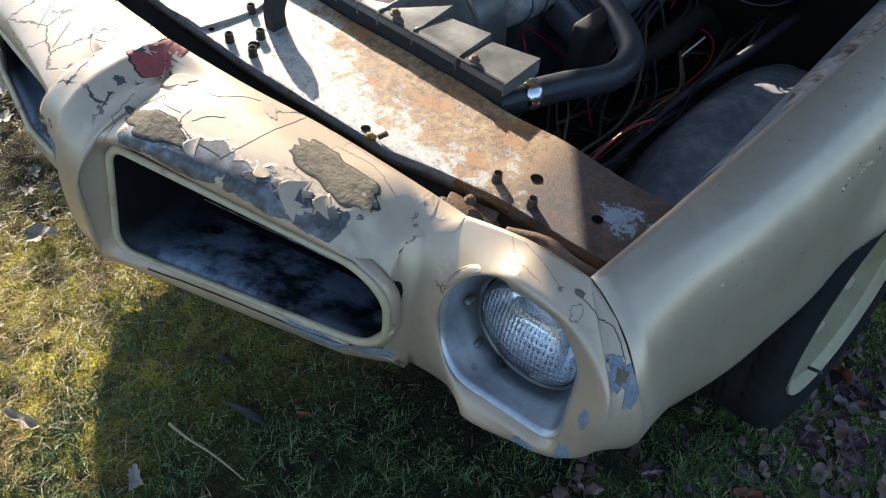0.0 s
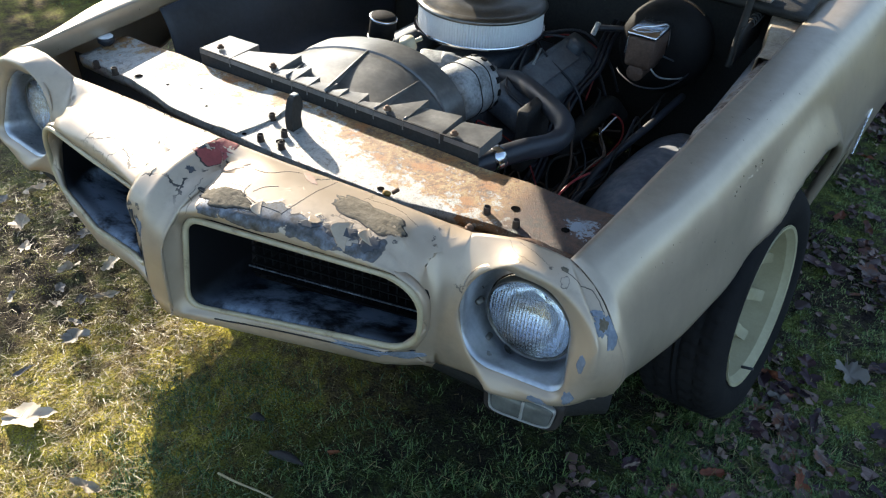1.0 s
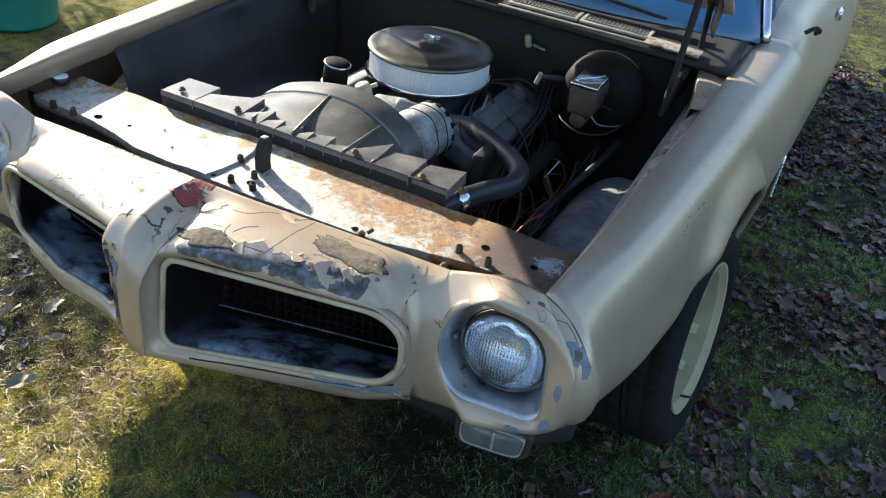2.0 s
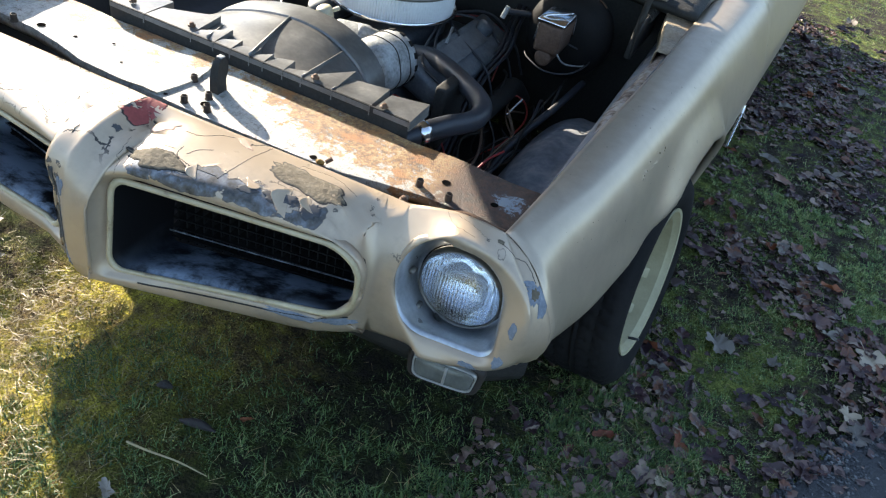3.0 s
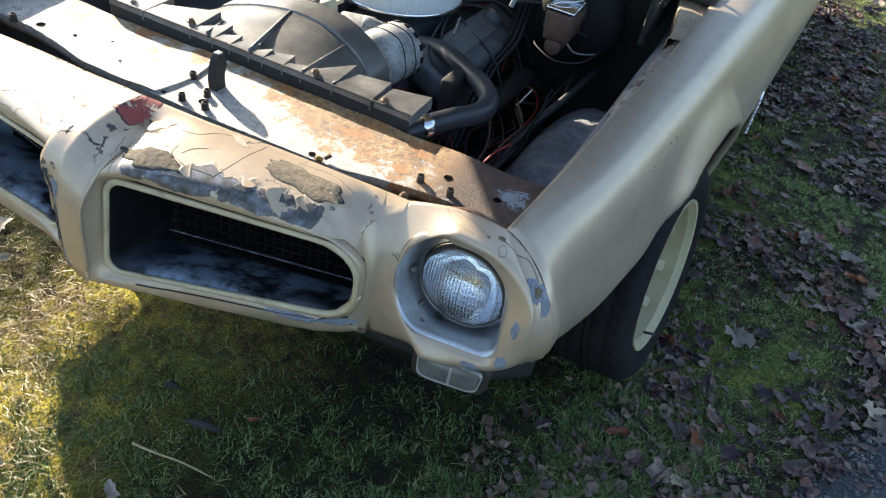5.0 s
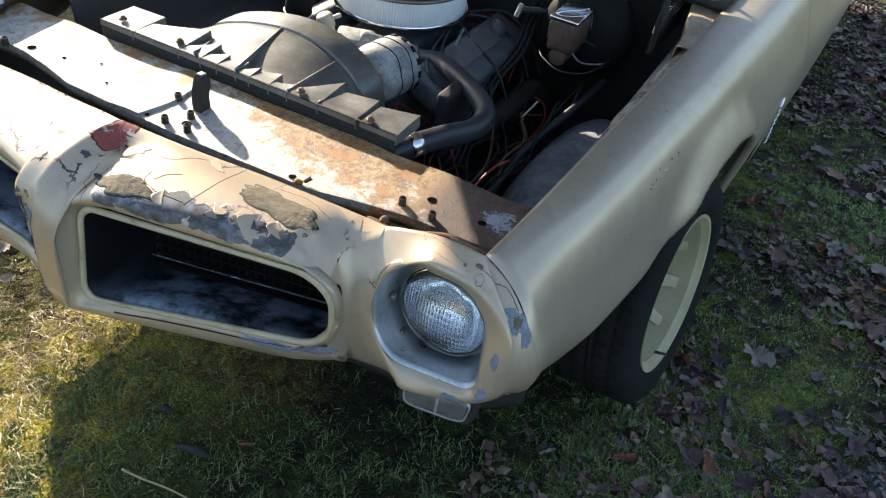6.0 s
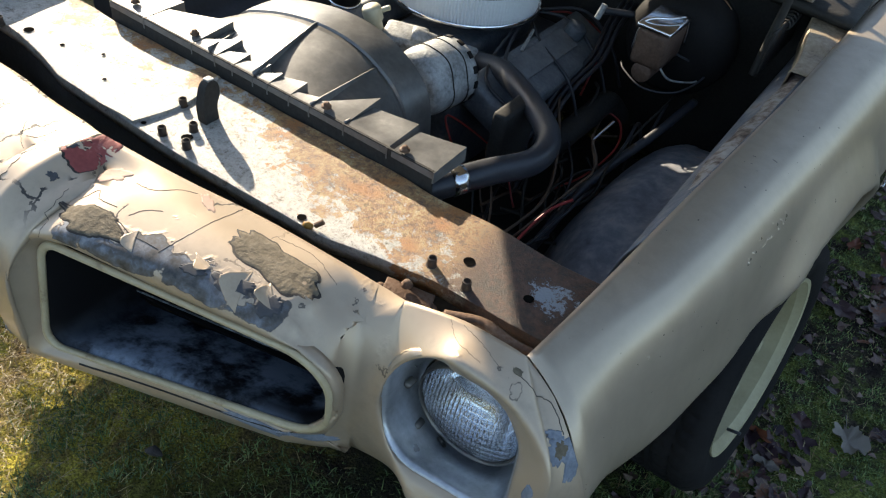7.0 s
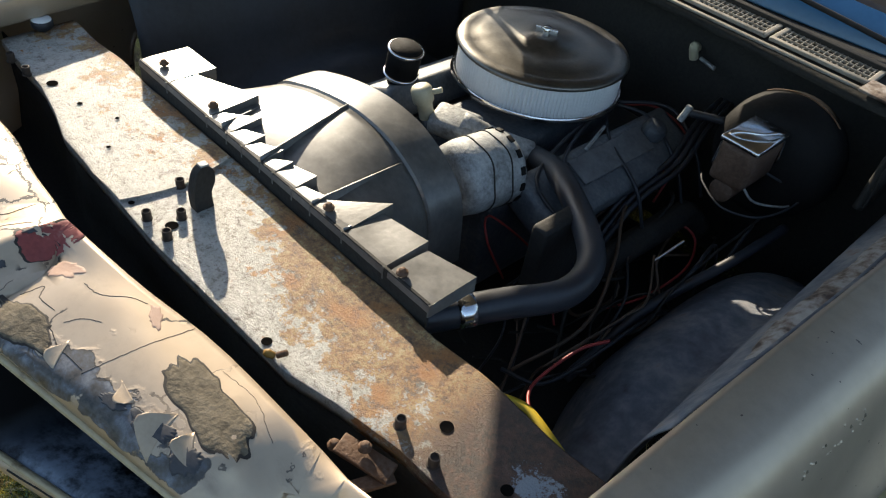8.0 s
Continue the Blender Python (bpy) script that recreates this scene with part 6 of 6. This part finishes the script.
    part("lens", Geo().grid(np.array([outline(0.062, 0.0235, -0.004), outline(0.060, 0.0215, -0.0085)] + [outline(0.058 * k, 0.0195 * k, -0.0085 - 0.004 * (1 - k * k)) for k in (1.0, 0.8, 0.6, 0.4, 0.2, 0.02)]), close_v=True), lamp_lens, ml_ob, "dusty clear marker lens")
    part("lens_frame", Geo().grid(np.array([outline(0.0665, 0.0275, 0.004), outline(0.0660, 0.0270, -0.0075), outline(0.0645, 0.0255, -0.0095), outline(0.0625, 0.0240, -0.0080), outline(0.0620, 0.0235, -0.003)]), close_v=True), frame_mat, ml_ob, "pale lens frame")
    part("centre_rib", Geo().box(m @ Vector((0.004, -0.0115, 0.001)), (0.006, 0.005, 0.040), (rx, 0, rz), 0.002), frame_mat, ml_ob)

# trim on the body side
for i in range(9):
    z = 0.40 + 0.012 * i
    part("badge_rib", Geo().box((0.982, 1.40 + 0.006 * i, z), (0.008, 0.07, 0.007), (0, 0, 0), 0.002), chrome, car)
pipe("mirror_stalk", [(0.90, 1.80, 0.80), (0.925, 1.82, 0.815), (0.94, 1.86, 0.80), (0.93, 1.88, 0.785)], 0.008, black_matt, car, "broken black mirror stalk")
part("door_handle", Geo().box((0.985, 2.62, 0.70), (0.02, 0.12, 0.035), bevel=0.008), chrome, car, "chrome door handle")

# ---- driveway, litter and grass ----
def edge_x(y):
    return 1.45 + 0.50 * (y - 0.5) + 0.05 * noise.noise((y * 2.2, 0, 0)) + 0.02 * noise.noise((y * 9, 4, 0))


rows = []
for y in np.linspace(-5, 9, 160):
    e = edge_x(y)
    rows.append([(e + d, y, ground_z(e + d, y) + (0.007 if d > 0.02 else -0.01)) for d in (0.0, 0.03, 0.15, 0.4, 0.8, 1.5, 3.0, 5.0)])
asphalt = surface_mat("old_asphalt", [(0.3, (0.022, 0.024, 0.028)), (0.6, (0.055, 0.058, 0.064)), (0.75, (0.14, 0.145, 0.15))], 30, 260, (0.7, 0.95), 0, 1.0, 0.006, 0.6)
tagged(Geo().grid(np.array(rows)).obj("driveway", asphalt), "dark coarse asphalt driveway edge", "driveway", kind="structure")


def lawn_density(x, y):
    if x > edge_x(y) + 0.02:
        return 0.0
    under = abs(x) < 0.86 and y > 0.05
    d = 0.35 + 0.65 * smooth01(0.5 + 1.6 * noise.noise((x * 1.7, y * 1.7, 9.0)))
    bare = smooth01((-x + 0.25 * y + 0.25 * noise.noise((x * 2.5, y * 2.5, 3.0)) - 0.42) / 0.30)
    return d * (0.25 if under else 1.0) * (1 - 0.55 * bare)


rng = np.random.default_rng(7)


def build_grass(name, count, x0, x1, y0, y1, lo, hi, width, mat, flat, label, side=0):
    V, F = [], []
    made = 0
    while made < count:
        x, y = rng.uniform(x0, x1), rng.uniform(y0, y1)
        # sh switches between the lit and shade-coloured blades near the car's shade edge
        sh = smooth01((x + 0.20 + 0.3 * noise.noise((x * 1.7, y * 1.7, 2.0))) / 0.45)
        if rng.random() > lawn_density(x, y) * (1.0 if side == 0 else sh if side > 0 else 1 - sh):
            continue
        if not flat and noise.noise((x * 9, y * 9, 5.0)) + 0.8 * noise.noise((x * 27, y * 27, 6.0)) < rng.uniform(-0.4, 0.3):
            continue
        z = ground_z(x, y)
        h = rng.uniform(lo, hi)
        a = rng.uniform(0, 2 * math.pi)
        lean = rng.uniform(0.3, 2.2) if not flat else rng.uniform(3, 9)
        dx, dy = math.cos(a), math.sin(a)
        up = h / math.sqrt(1 + lean * lean)
        ln = up * lean
        w = width * rng.uniform(0.6, 1.3)
        px, py = -dy * w, dx * w
        k = len(V)
        zb = z + (0.006 + 0.01 * rng.random() if flat else -0.004)
        V += [(x - px, y - py, zb), (x + px, y + py, zb), (x + dx * ln * 0.45 + px * 0.8, y + dy * ln * 0.45 + py * 0.8, zb + up * 0.62), (x + dx * ln * 0.45 - px * 0.8, y + dy * ln * 0.45 - py * 0.8, zb + up * 0.62), (x + dx * ln, y + dy * ln, zb + up)]
        F += [(k, k + 1, k + 2, k + 3), (k + 3, k + 2, k + 4)]
        made += 1
    me = bpy.data.meshes.new(name)
    me.from_pydata(V, [], F)
    me.materials.append(mat)
    return tagged(new(name, me), label, name.replace("dry_", "").replace("tall_", ""), kind="stuff")


def blade_mat(name, stops, patch=2.2):
    m, n, l, b = nodes_of(name)
    gi = n.new("ShaderNodeNewGeometry")
    t = noise_tex(n, l, patch, 3)
    v = math_node(n, l, "ADD", math_node(n, l, "MULTIPLY", gi.outputs["Random Per Island"], 0.55), math_node(n, l, "MULTIPLY", t.outputs[0], 0.5))
    r = ramp(n, stops)
    l.new(v, r.inputs[0])
    l.new(r.outputs[0], b.inputs["Base Color"])
    b.inputs["Roughness"].default_value = 0.5
    b.inputs["Specular IOR Level"].default_value = 0.45
    return m


# moss and deep: lit and shaded blade colours, the car's shade painted in
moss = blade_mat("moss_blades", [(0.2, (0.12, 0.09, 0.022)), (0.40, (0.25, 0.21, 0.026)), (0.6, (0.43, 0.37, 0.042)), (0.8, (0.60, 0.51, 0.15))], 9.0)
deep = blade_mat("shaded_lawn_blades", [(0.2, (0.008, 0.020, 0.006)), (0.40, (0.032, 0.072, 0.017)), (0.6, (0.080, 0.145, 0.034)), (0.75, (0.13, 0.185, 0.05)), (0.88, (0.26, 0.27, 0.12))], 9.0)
green = blade_mat("grass_blades", [(0.2, (0.030, 0.070, 0.022)), (0.42, (0.095, 0.175, 0.050)), (0.62, (0.19, 0.265, 0.075)), (0.82, (0.36, 0.38, 0.15))], 7.0)
straw = blade_mat("dry_straw", [(0.2, (0.11, 0.072, 0.03)), (0.6, (0.27, 0.20, 0.085)), (0.9, (0.42, 0.345, 0.17))])
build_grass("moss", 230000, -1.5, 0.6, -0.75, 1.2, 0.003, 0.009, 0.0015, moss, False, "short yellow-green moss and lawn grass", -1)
build_grass("grass", 130000, -0.35, 0.95, -0.75, 0.7, 0.003, 0.011, 0.0014, deep, False, "short dark green lawn grass with shade painted in", 1)
build_grass("grass", 110000, 0.80, 1.9, -0.6, 2.0, 0.004, 0.014, 0.0014, green, False, "short green lawn grass on the leafy side", 1)
build_grass("tall_grass", 26000, -0.30, 1.25, -0.75, 0.75, 0.014, 0.042, 0.0011, deep, False, "scattered longer green grass blades, shade painted in", 1)
build_grass("tall_grass", 9000, 0.95, 1.9, -0.3, 2.2, 0.012, 0.030, 0.0011, green, False, "longer green grass blades among the leaves", 1)
build_grass("grass", 70000, -3.0, 3.6, 1.2, 6.5, 0.008, 0.022, 0.002, green, False, "short mossy green lawn grass", 0)
build_grass("dry_grass", 10000, -1.5, 0.35, -0.75, 1.3, 0.010, 0.042, 0.0006, straw, True, "fine dead grass stems on the open lawn", -1)
build_grass("dry_grass", 3500, -1.5, 1.5, -0.75, 1.4, 0.012, 0.05, 0.0007, straw, True, "dry straw and dead grass stems", 0)


def leaf_mesh(seed, lobes, size, curl, ragged):
    """A fallen leaf with lobes, a folded midrib and curled rim."""
    rnd = random.Random(seed)
    V, F = [], []
    N = 36
    for j, s in enumerate((0.0, 0.35, 0.7, 1.0)):
        for i in range(N):
            a = 2 * math.pi * i / N
            r = 1.0
            if lobes:
                r = 0.80 + 0.20 * abs(math.cos(a * lobes / 2)) ** 1.3 - 0.2 * math.exp(-((a - math.pi) / 0.35) ** 2) + 0.06 * math.cos(a * 17)
            else:
                r = 0.55 + 0.45 * abs(math.cos(a))
            r *= 1 + 1.6 * ragged * noise.noise((math.cos(a) * 1.3 + seed, math.sin(a) * 1.3, 1)) + ragged * noise.noise((math.cos(a) * 5 + seed, math.sin(a) * 5, 1))
            x, y = r * s * math.cos(a) * size, r * s * math.sin(a) * size * (0.85 if lobes else 0.6)
            z = 0.05 * size * noise.noise((x * 45, y * 45, seed + 4)) * 1.6 + 0.40 * curl * size * (s * s) * (0.5 + noise.noise((math.cos(a) * 1.2 + seed * 3, math.sin(a) * 1.2, 2))) + 0.10 * abs(y) + 0.02 * size * noise.noise((x * 60, y * 60, seed))
            V.append((x, y, z + 0.003))
    for j in range(3):
        for i in range(N):
            a, b = j * N + i, j * N + (i + 1) % N
            F.append((a, b, b + N, a + N) if j else (a, b + N, a + N))
    k = len(V)
    V += [(-size * 0.9, 0.0012, 0.006), (-size * 0.9, -0.0012, 0.006), (-size * 1.6, -0.001, 0.012), (-size * 1.6, 0.001, 0.012)]
    F.append((k, k + 1, k + 2, k + 3))
    me = bpy.data.meshes.new("dead_leaf")
    me.from_pydata(V, [], F)
    me.polygons.foreach_set("use_smooth", [True] * len(me.polygons))
    return me


def leaf_mat(name, stops):
    m, n, l, b = nodes_of(name)
    oi = n.new("ShaderNodeObjectInfo")
    t, f = noise_tex(n, l, 28, 4), noise_tex(n, l, 140, 3)
    v = math_node(n, l, "ADD", math_node(n, l, "MULTIPLY", oi.outputs["Random"], 0.6), math_node(n, l, "MULTIPLY", t.outputs[0], 0.4))
    r = ramp(n, stops)
    l.new(v, r.inputs[0])
    l.new(r.outputs[0], b.inputs["Base Color"])
    b.inputs["Roughness"].default_value = 0.55
    b.inputs["Specular IOR Level"].default_value = 0.3
    bp = n.new("ShaderNodeBump")
    bp.inputs["Strength"].default_value, bp.inputs["Distance"].default_value = 0.5, 0.002
    l.new(f.outputs[0], bp.inputs["Height"])
    l.new(bp.outputs[0], b.inputs["Normal"])
    return m


dark_leaf = leaf_mat("wet_dark_leaf", [(0.15, (0.022, 0.013, 0.018)), (0.4, (0.055, 0.032, 0.038)), (0.6, (0.10, 0.062, 0.062)), (0.85, (0.20, 0.11, 0.075))])
grey_leaf = leaf_mat("grey_leaf", [(0.2, (0.10, 0.085, 0.075)), (0.5, (0.17, 0.15, 0.125)), (0.8, (0.27, 0.235, 0.19))])
pale_leaf = leaf_mat("pale_leaf", [(0.2, (0.32, 0.25, 0.17)), (0.8, (0.52, 0.44, 0.33))])
red_leaf = leaf_mat("red_leaf", [(0.2, (0.13, 0.036, 0.020)), (0.8, (0.22, 0.075, 0.030))])
LEAF = [leaf_mesh(i, lobes, 0.05, c, r) for i, (lobes, c, r) in enumerate(((5, 0.6, 0.3), (3, 1.0, 0.4), (0, 0.8, 0.25), (0, 0.5, 0.45), (0, 1.4, 0.35), (5, 0.9, 0.45)))]
LEAF_LABEL = {"wet_dark_leaf": "wet dark brown fallen leaf on the grass", "grey_leaf": "weathered grey fallen leaf on the grass", "pale_leaf": "large pale dry leaf on the lawn", "red_leaf": "small rust-red fallen leaf on the grass"}
leaf_cache = {}


def put_leaf(x, y, size, mat, k, rz, tilt=8.0):
    key = (k, mat.name)
    if key not in leaf_cache:
        leaf_cache[key] = LEAF[k].copy()
        leaf_cache[key].materials.append(mat)
    ob = new("dead_leaf", leaf_cache[key])
    z = ground_z(x, y) + (0.010 if x > edge_x(y) else 0.011 if x > 0 else 0.012)
    ob.matrix_basis = pose(x, y, z, random.uniform(-tilt, tilt), random.uniform(-tilt, tilt), rz) @ Matrix.Diagonal((size * random.uniform(0.8, 1.15), size * random.uniform(0.6, 1.0), size, 1))
    return tagged(ob, LEAF_LABEL[mat.name], "leaf", "fallen leaves")


put_leaf(-0.403, -0.44, 1.4, pale_leaf, 0, 200)
put_leaf(-0.133, -0.478, 0.8, pale_leaf, 2, 20, 20)
put_leaf(-0.538, -0.203, 0.8, grey_leaf, 1, 60)
put_leaf(0.249, -0.095, 0.35, red_leaf, 3, 40)
put_leaf(0.128, -0.398, 0.6, grey_leaf, 3, 140)
for x, y, sz in ((-0.693, -0.151, 0.6), (-0.795, -0.042, 0.7), (-0.613, -0.047, 0.7), (-1.218, 0.157, 0.9), (-1.093, 0.012, 0.9), (-0.66, -0.10, 0.5), (-0.75, -0.10, 0.45), (-1.30, 0.25, 0.8), (-1.05, 0.22, 0.8), (-1.4, 0.4, 0.9), (-0.9, 0.1, 0.6), (-0.55, -0.35, 0.5), (-0.62, -0.42, 0.6), (-0.98, -0.05, 0.7), (-0.86, 0.02, 0.6), (-0.72, 0.05, 0.7), (-1.15, 0.32, 0.8), (-0.95, 0.3, 0.7), (-1.25, 0.05, 0.6), (-0.82, -0.2, 0.5), (-0.6, -0.16, 0.5), (-1.0, 0.14, 0.6), (-1.5, 0.6, 0.9), (-1.2, 0.5, 0.8)):
    put_leaf(x, y, sz, pale_leaf if sz > 0.65 else grey_leaf, random.randrange(6), random.uniform(0, 360), 15)
for x, y, sz, mt in ((1.315, 1.575, 1.0, grey_leaf), (1.512, 1.206, 0.8, grey_leaf), (1.645, 1.17, 1.1, pale_leaf), (1.59, 0.875, 0.8, pale_leaf), (1.491, 0.759, 0.9, dark_leaf), (1.169, 2.231, 1.1, grey_leaf), (1.444, 2.315, 1.0, grey_leaf), (1.184, 2.845, 1.1, grey_leaf), (1.206, 0.977, 1.0, grey_leaf)):
    put_leaf(x, y, sz, mt, random.randrange(6), random.uniform(0, 360), 10)
placed = 0
while placed < 275:
    x, y = random.uniform(0.75, 2.4), random.uniform(-0.15, 4.6)
    den = 0.35 + 0.65 * smooth01(0.5 + 1.8 * noise.noise((x * 2, y * 2, 4.0)))
    if y < 0.35:
        den *= 0.35
    if x > edge_x(y) + 0.1:
        den *= 0.25
    if x < 0.98 and y > 0.25 or random.random() > den:
        continue
    mt = random.choices((dark_leaf, grey_leaf, red_leaf, pale_leaf), (0.76, 0.10, 0.12, 0.02))[0]
    put_leaf(x, y, random.uniform(0.45, 1.0), mt, random.randrange(6), random.uniform(0, 360), 14)
    placed += 1

def build_litter(count):
    """Crumbled leaf bits between the whole leaves."""
    V, F = [], []
    made = 0
    while made < count:
        x, y = rng.uniform(0.7, 2.3), rng.uniform(-0.2, 4.2)
        if x > edge_x(y) + 0.15 or rng.random() > 0.12 + 0.88 * smooth01(0.42 + 2.2 * noise.noise((x * 2, y * 2, 4.0)) + 0.8 * noise.noise((x * 7, y * 7, 1.0))):
            continue
        a, s = rng.uniform(0, 6.28), rng.uniform(0.004, 0.017) if made % 6 else rng.uniform(0.016, 0.030)
        z = ground_z(x, y) + rng.uniform(0.005, 0.015)
        k = len(V)
        n = 5 if s < 0.016 else 9
        for i in range(n):
            b = a + 6.28 * i / n
            r = s * rng.uniform(0.35, 1.15)
            V.append((x + r * math.cos(b), y + r * math.sin(b), z + rng.uniform(-0.35, 0.45) * min(s, 0.018)))
        F.append(tuple(range(k, k + n)))
        made += 1
    me = bpy.data.meshes.new("leaf_litter")
    me.from_pydata(V, [], F)
    me.materials.append(blade_mat("crumbled_leaf", [(0.2, (0.028, 0.017, 0.017)), (0.45, (0.075, 0.043, 0.040)), (0.65, (0.14, 0.086, 0.070)), (0.85, (0.24, 0.165, 0.12))]))
    return tagged(new("leaf_litter", me), "crumbled brown leaf litter on moss", "leaf litter", kind="stuff")


build_litter(4800)


def build_leaf_carpet(count):
    """Matted wet leaves lying between the single ones."""
    V, F = [], []
    made = 0
    while made < count:
        x, y = rng.uniform(0.80, 2.3), rng.uniform(-0.35, 4.4)
        den = smooth01(0.42 + 1.9 * noise.noise((x * 2, y * 2, 4.0)) + 0.7 * noise.noise((x * 6, y * 6, 1.0)))
        if y < 0.3:
            den *= smooth01((x - 0.95) / 0.4) * 0.6
        if x > edge_x(y) + 0.06:
            den *= 0.12
        if x < 1.0 and y > 0.35 or rng.random() > den:
            continue
        me = LEAF[int(rng.integers(6))]
        q = rng.uniform(0.28, 0.75)
        m = pose(x, y, ground_z(x, y) + rng.uniform(0.004, 0.012), rng.uniform(-12, 12), rng.uniform(-12, 12), rng.uniform(0, 360)) @ Matrix.Diagonal((q, q * rng.uniform(0.6, 1.0), q * 0.8, 1))
        k = len(V)
        V.extend([tuple(m @ v.co) for v in me.vertices])
        F.extend([tuple(i + k for i in p.vertices) for p in me.polygons])
        made += 1
    me = bpy.data.meshes.new("leaf_carpet")
    me.from_pydata(V, [], F)
    me.polygons.foreach_set("use_smooth", [True] * len(me.polygons))
    m = blade_mat("matted_leaf", [(0.22, (0.014, 0.009, 0.012)), (0.40, (0.042, 0.020, 0.026)), (0.54, (0.075, 0.036, 0.036)), (0.64, (0.15, 0.060, 0.030)), (0.72, (0.10, 0.075, 0.07)), (0.80, (0.22, 0.16, 0.12))], 30.0)
    m.node_tree.nodes["Principled BSDF"].inputs["Specular IOR Level"].default_value = 0.3
    me.materials.append(m)
    return tagged(new("leaf_carpet", me), "matted wet purple-brown fallen leaves on moss", "fallen leaves", kind="stuff")


build_leaf_carpet(1000)
stick = Geo().tube([(0.079, -0.289, 0.018), (0.13, -0.285, 0.022), (0.20, -0.271, 0.021), (0.275, -0.263, 0.016)], 0.0024, 7, 24, radii=[0.0030, 0.0024, 0.0022, 0.0012])
stick_mat = surface_mat("dry_stalk", [(0.3, (0.26, 0.21, 0.11)), (0.7, (0.42, 0.36, 0.20))], 60, 300, (0.6, 0.8))
bark_mat = surface_mat("dark_bark", [(0.3, (0.012, 0.010, 0.010)), (0.7, (0.04, 0.032, 0.03))], 60, 300, (0.6, 0.9), 0, 0.6, 0.003)
for bx, by, ln, rz in ((0.034, -0.121, 0.035, 20), (0.172, -0.170, 0.085, 12)):
    g = Geo().tube([(bx - 0.5 * ln, by - 0.5 * ln * math.tan(radians(rz)), ground_z(bx, by) + 0.010), (bx, by + 0.002, ground_z(bx, by) + 0.015), (bx + 0.5 * ln, by + 0.5 * ln * math.tan(radians(rz)), ground_z(bx, by) + 0.010)], 0.009, 8, 16, radii=[0.004, 0.009, 0.011, 0.008, 0.003])
    bark = Geo().add([(x, y, z + 0.003 * noise.noise((x * 90, y * 90, z * 90))) for x, y, z in g.v], g.f)
    tagged(bark.obj("bark_piece", bark_mat), "small dark piece of bark lying on grass", "bark")
tagged(stick.obj("stick", stick_mat), "thin pale dry stick lying on grass", "stick")
tub_mat = surface_mat("teal_plastic", [(0.3, (0.01, 0.19, 0.17)), (0.7, (0.02, 0.26, 0.23))], 10, 120, (0.35, 0.5))
tub = empty("tub", "teal plastic tub standing on the lawn", "tub", (-2.72, 1.52, 0))
part("tub_wall", Geo().lathe([(0, 0.012), (0.17, 0.012), (0.18, 0.0), (0.185, 0.02), (0.21, 0.26), (0.225, 0.27), (0.215, 0.262), (0.19, 0.03)], Matrix(), 36), tub_mat, tub)


def build_gravel(count):
    """Loose stones that stand out of the old driveway edge."""
    V, F = [], []
    made = 0
    while made < count:
        y = rng.uniform(-0.1, 2.2)
        x = edge_x(y) + rng.exponential(0.16)
        z = ground_z(x, y) + 0.004
        r = rng.uniform(0.003, 0.009)
        k = len(V)
        a = rng.uniform(0, 6.28)
        for i in range(5):
            b = a + 6.283 * i / 5
            q = r * rng.uniform(0.7, 1.2)
            V.append((x + q * math.cos(b), y + q * math.sin(b), z - 0.002))
        for i in range(5):
            b = a + 0.4 + 6.283 * i / 5
            q = r * rng.uniform(0.35, 0.7)
            V.append((x + q * math.cos(b), y + q * math.sin(b), z + r * rng.uniform(0.5, 0.9)))
        F.append(tuple(k + 5 + i for i in range(5)))
        for i in range(5):
            j = (i + 1) % 5
            F.append((k + i, k + j, k + 5 + j, k + 5 + i))
        made += 1
    me = bpy.data.meshes.new("gravel")
    me.from_pydata(V, [], F)
    me.materials.append(blade_mat("dark_stones", [(0.2, (0.020, 0.022, 0.026)), (0.5, (0.055, 0.058, 0.065)), (0.75, (0.12, 0.125, 0.13)), (0.9, (0.24, 0.24, 0.235))]))
    return tagged(new("gravel", me), "coarse dark loose stones along the driveway edge", "gravel", kind="stuff")


build_gravel(7000)
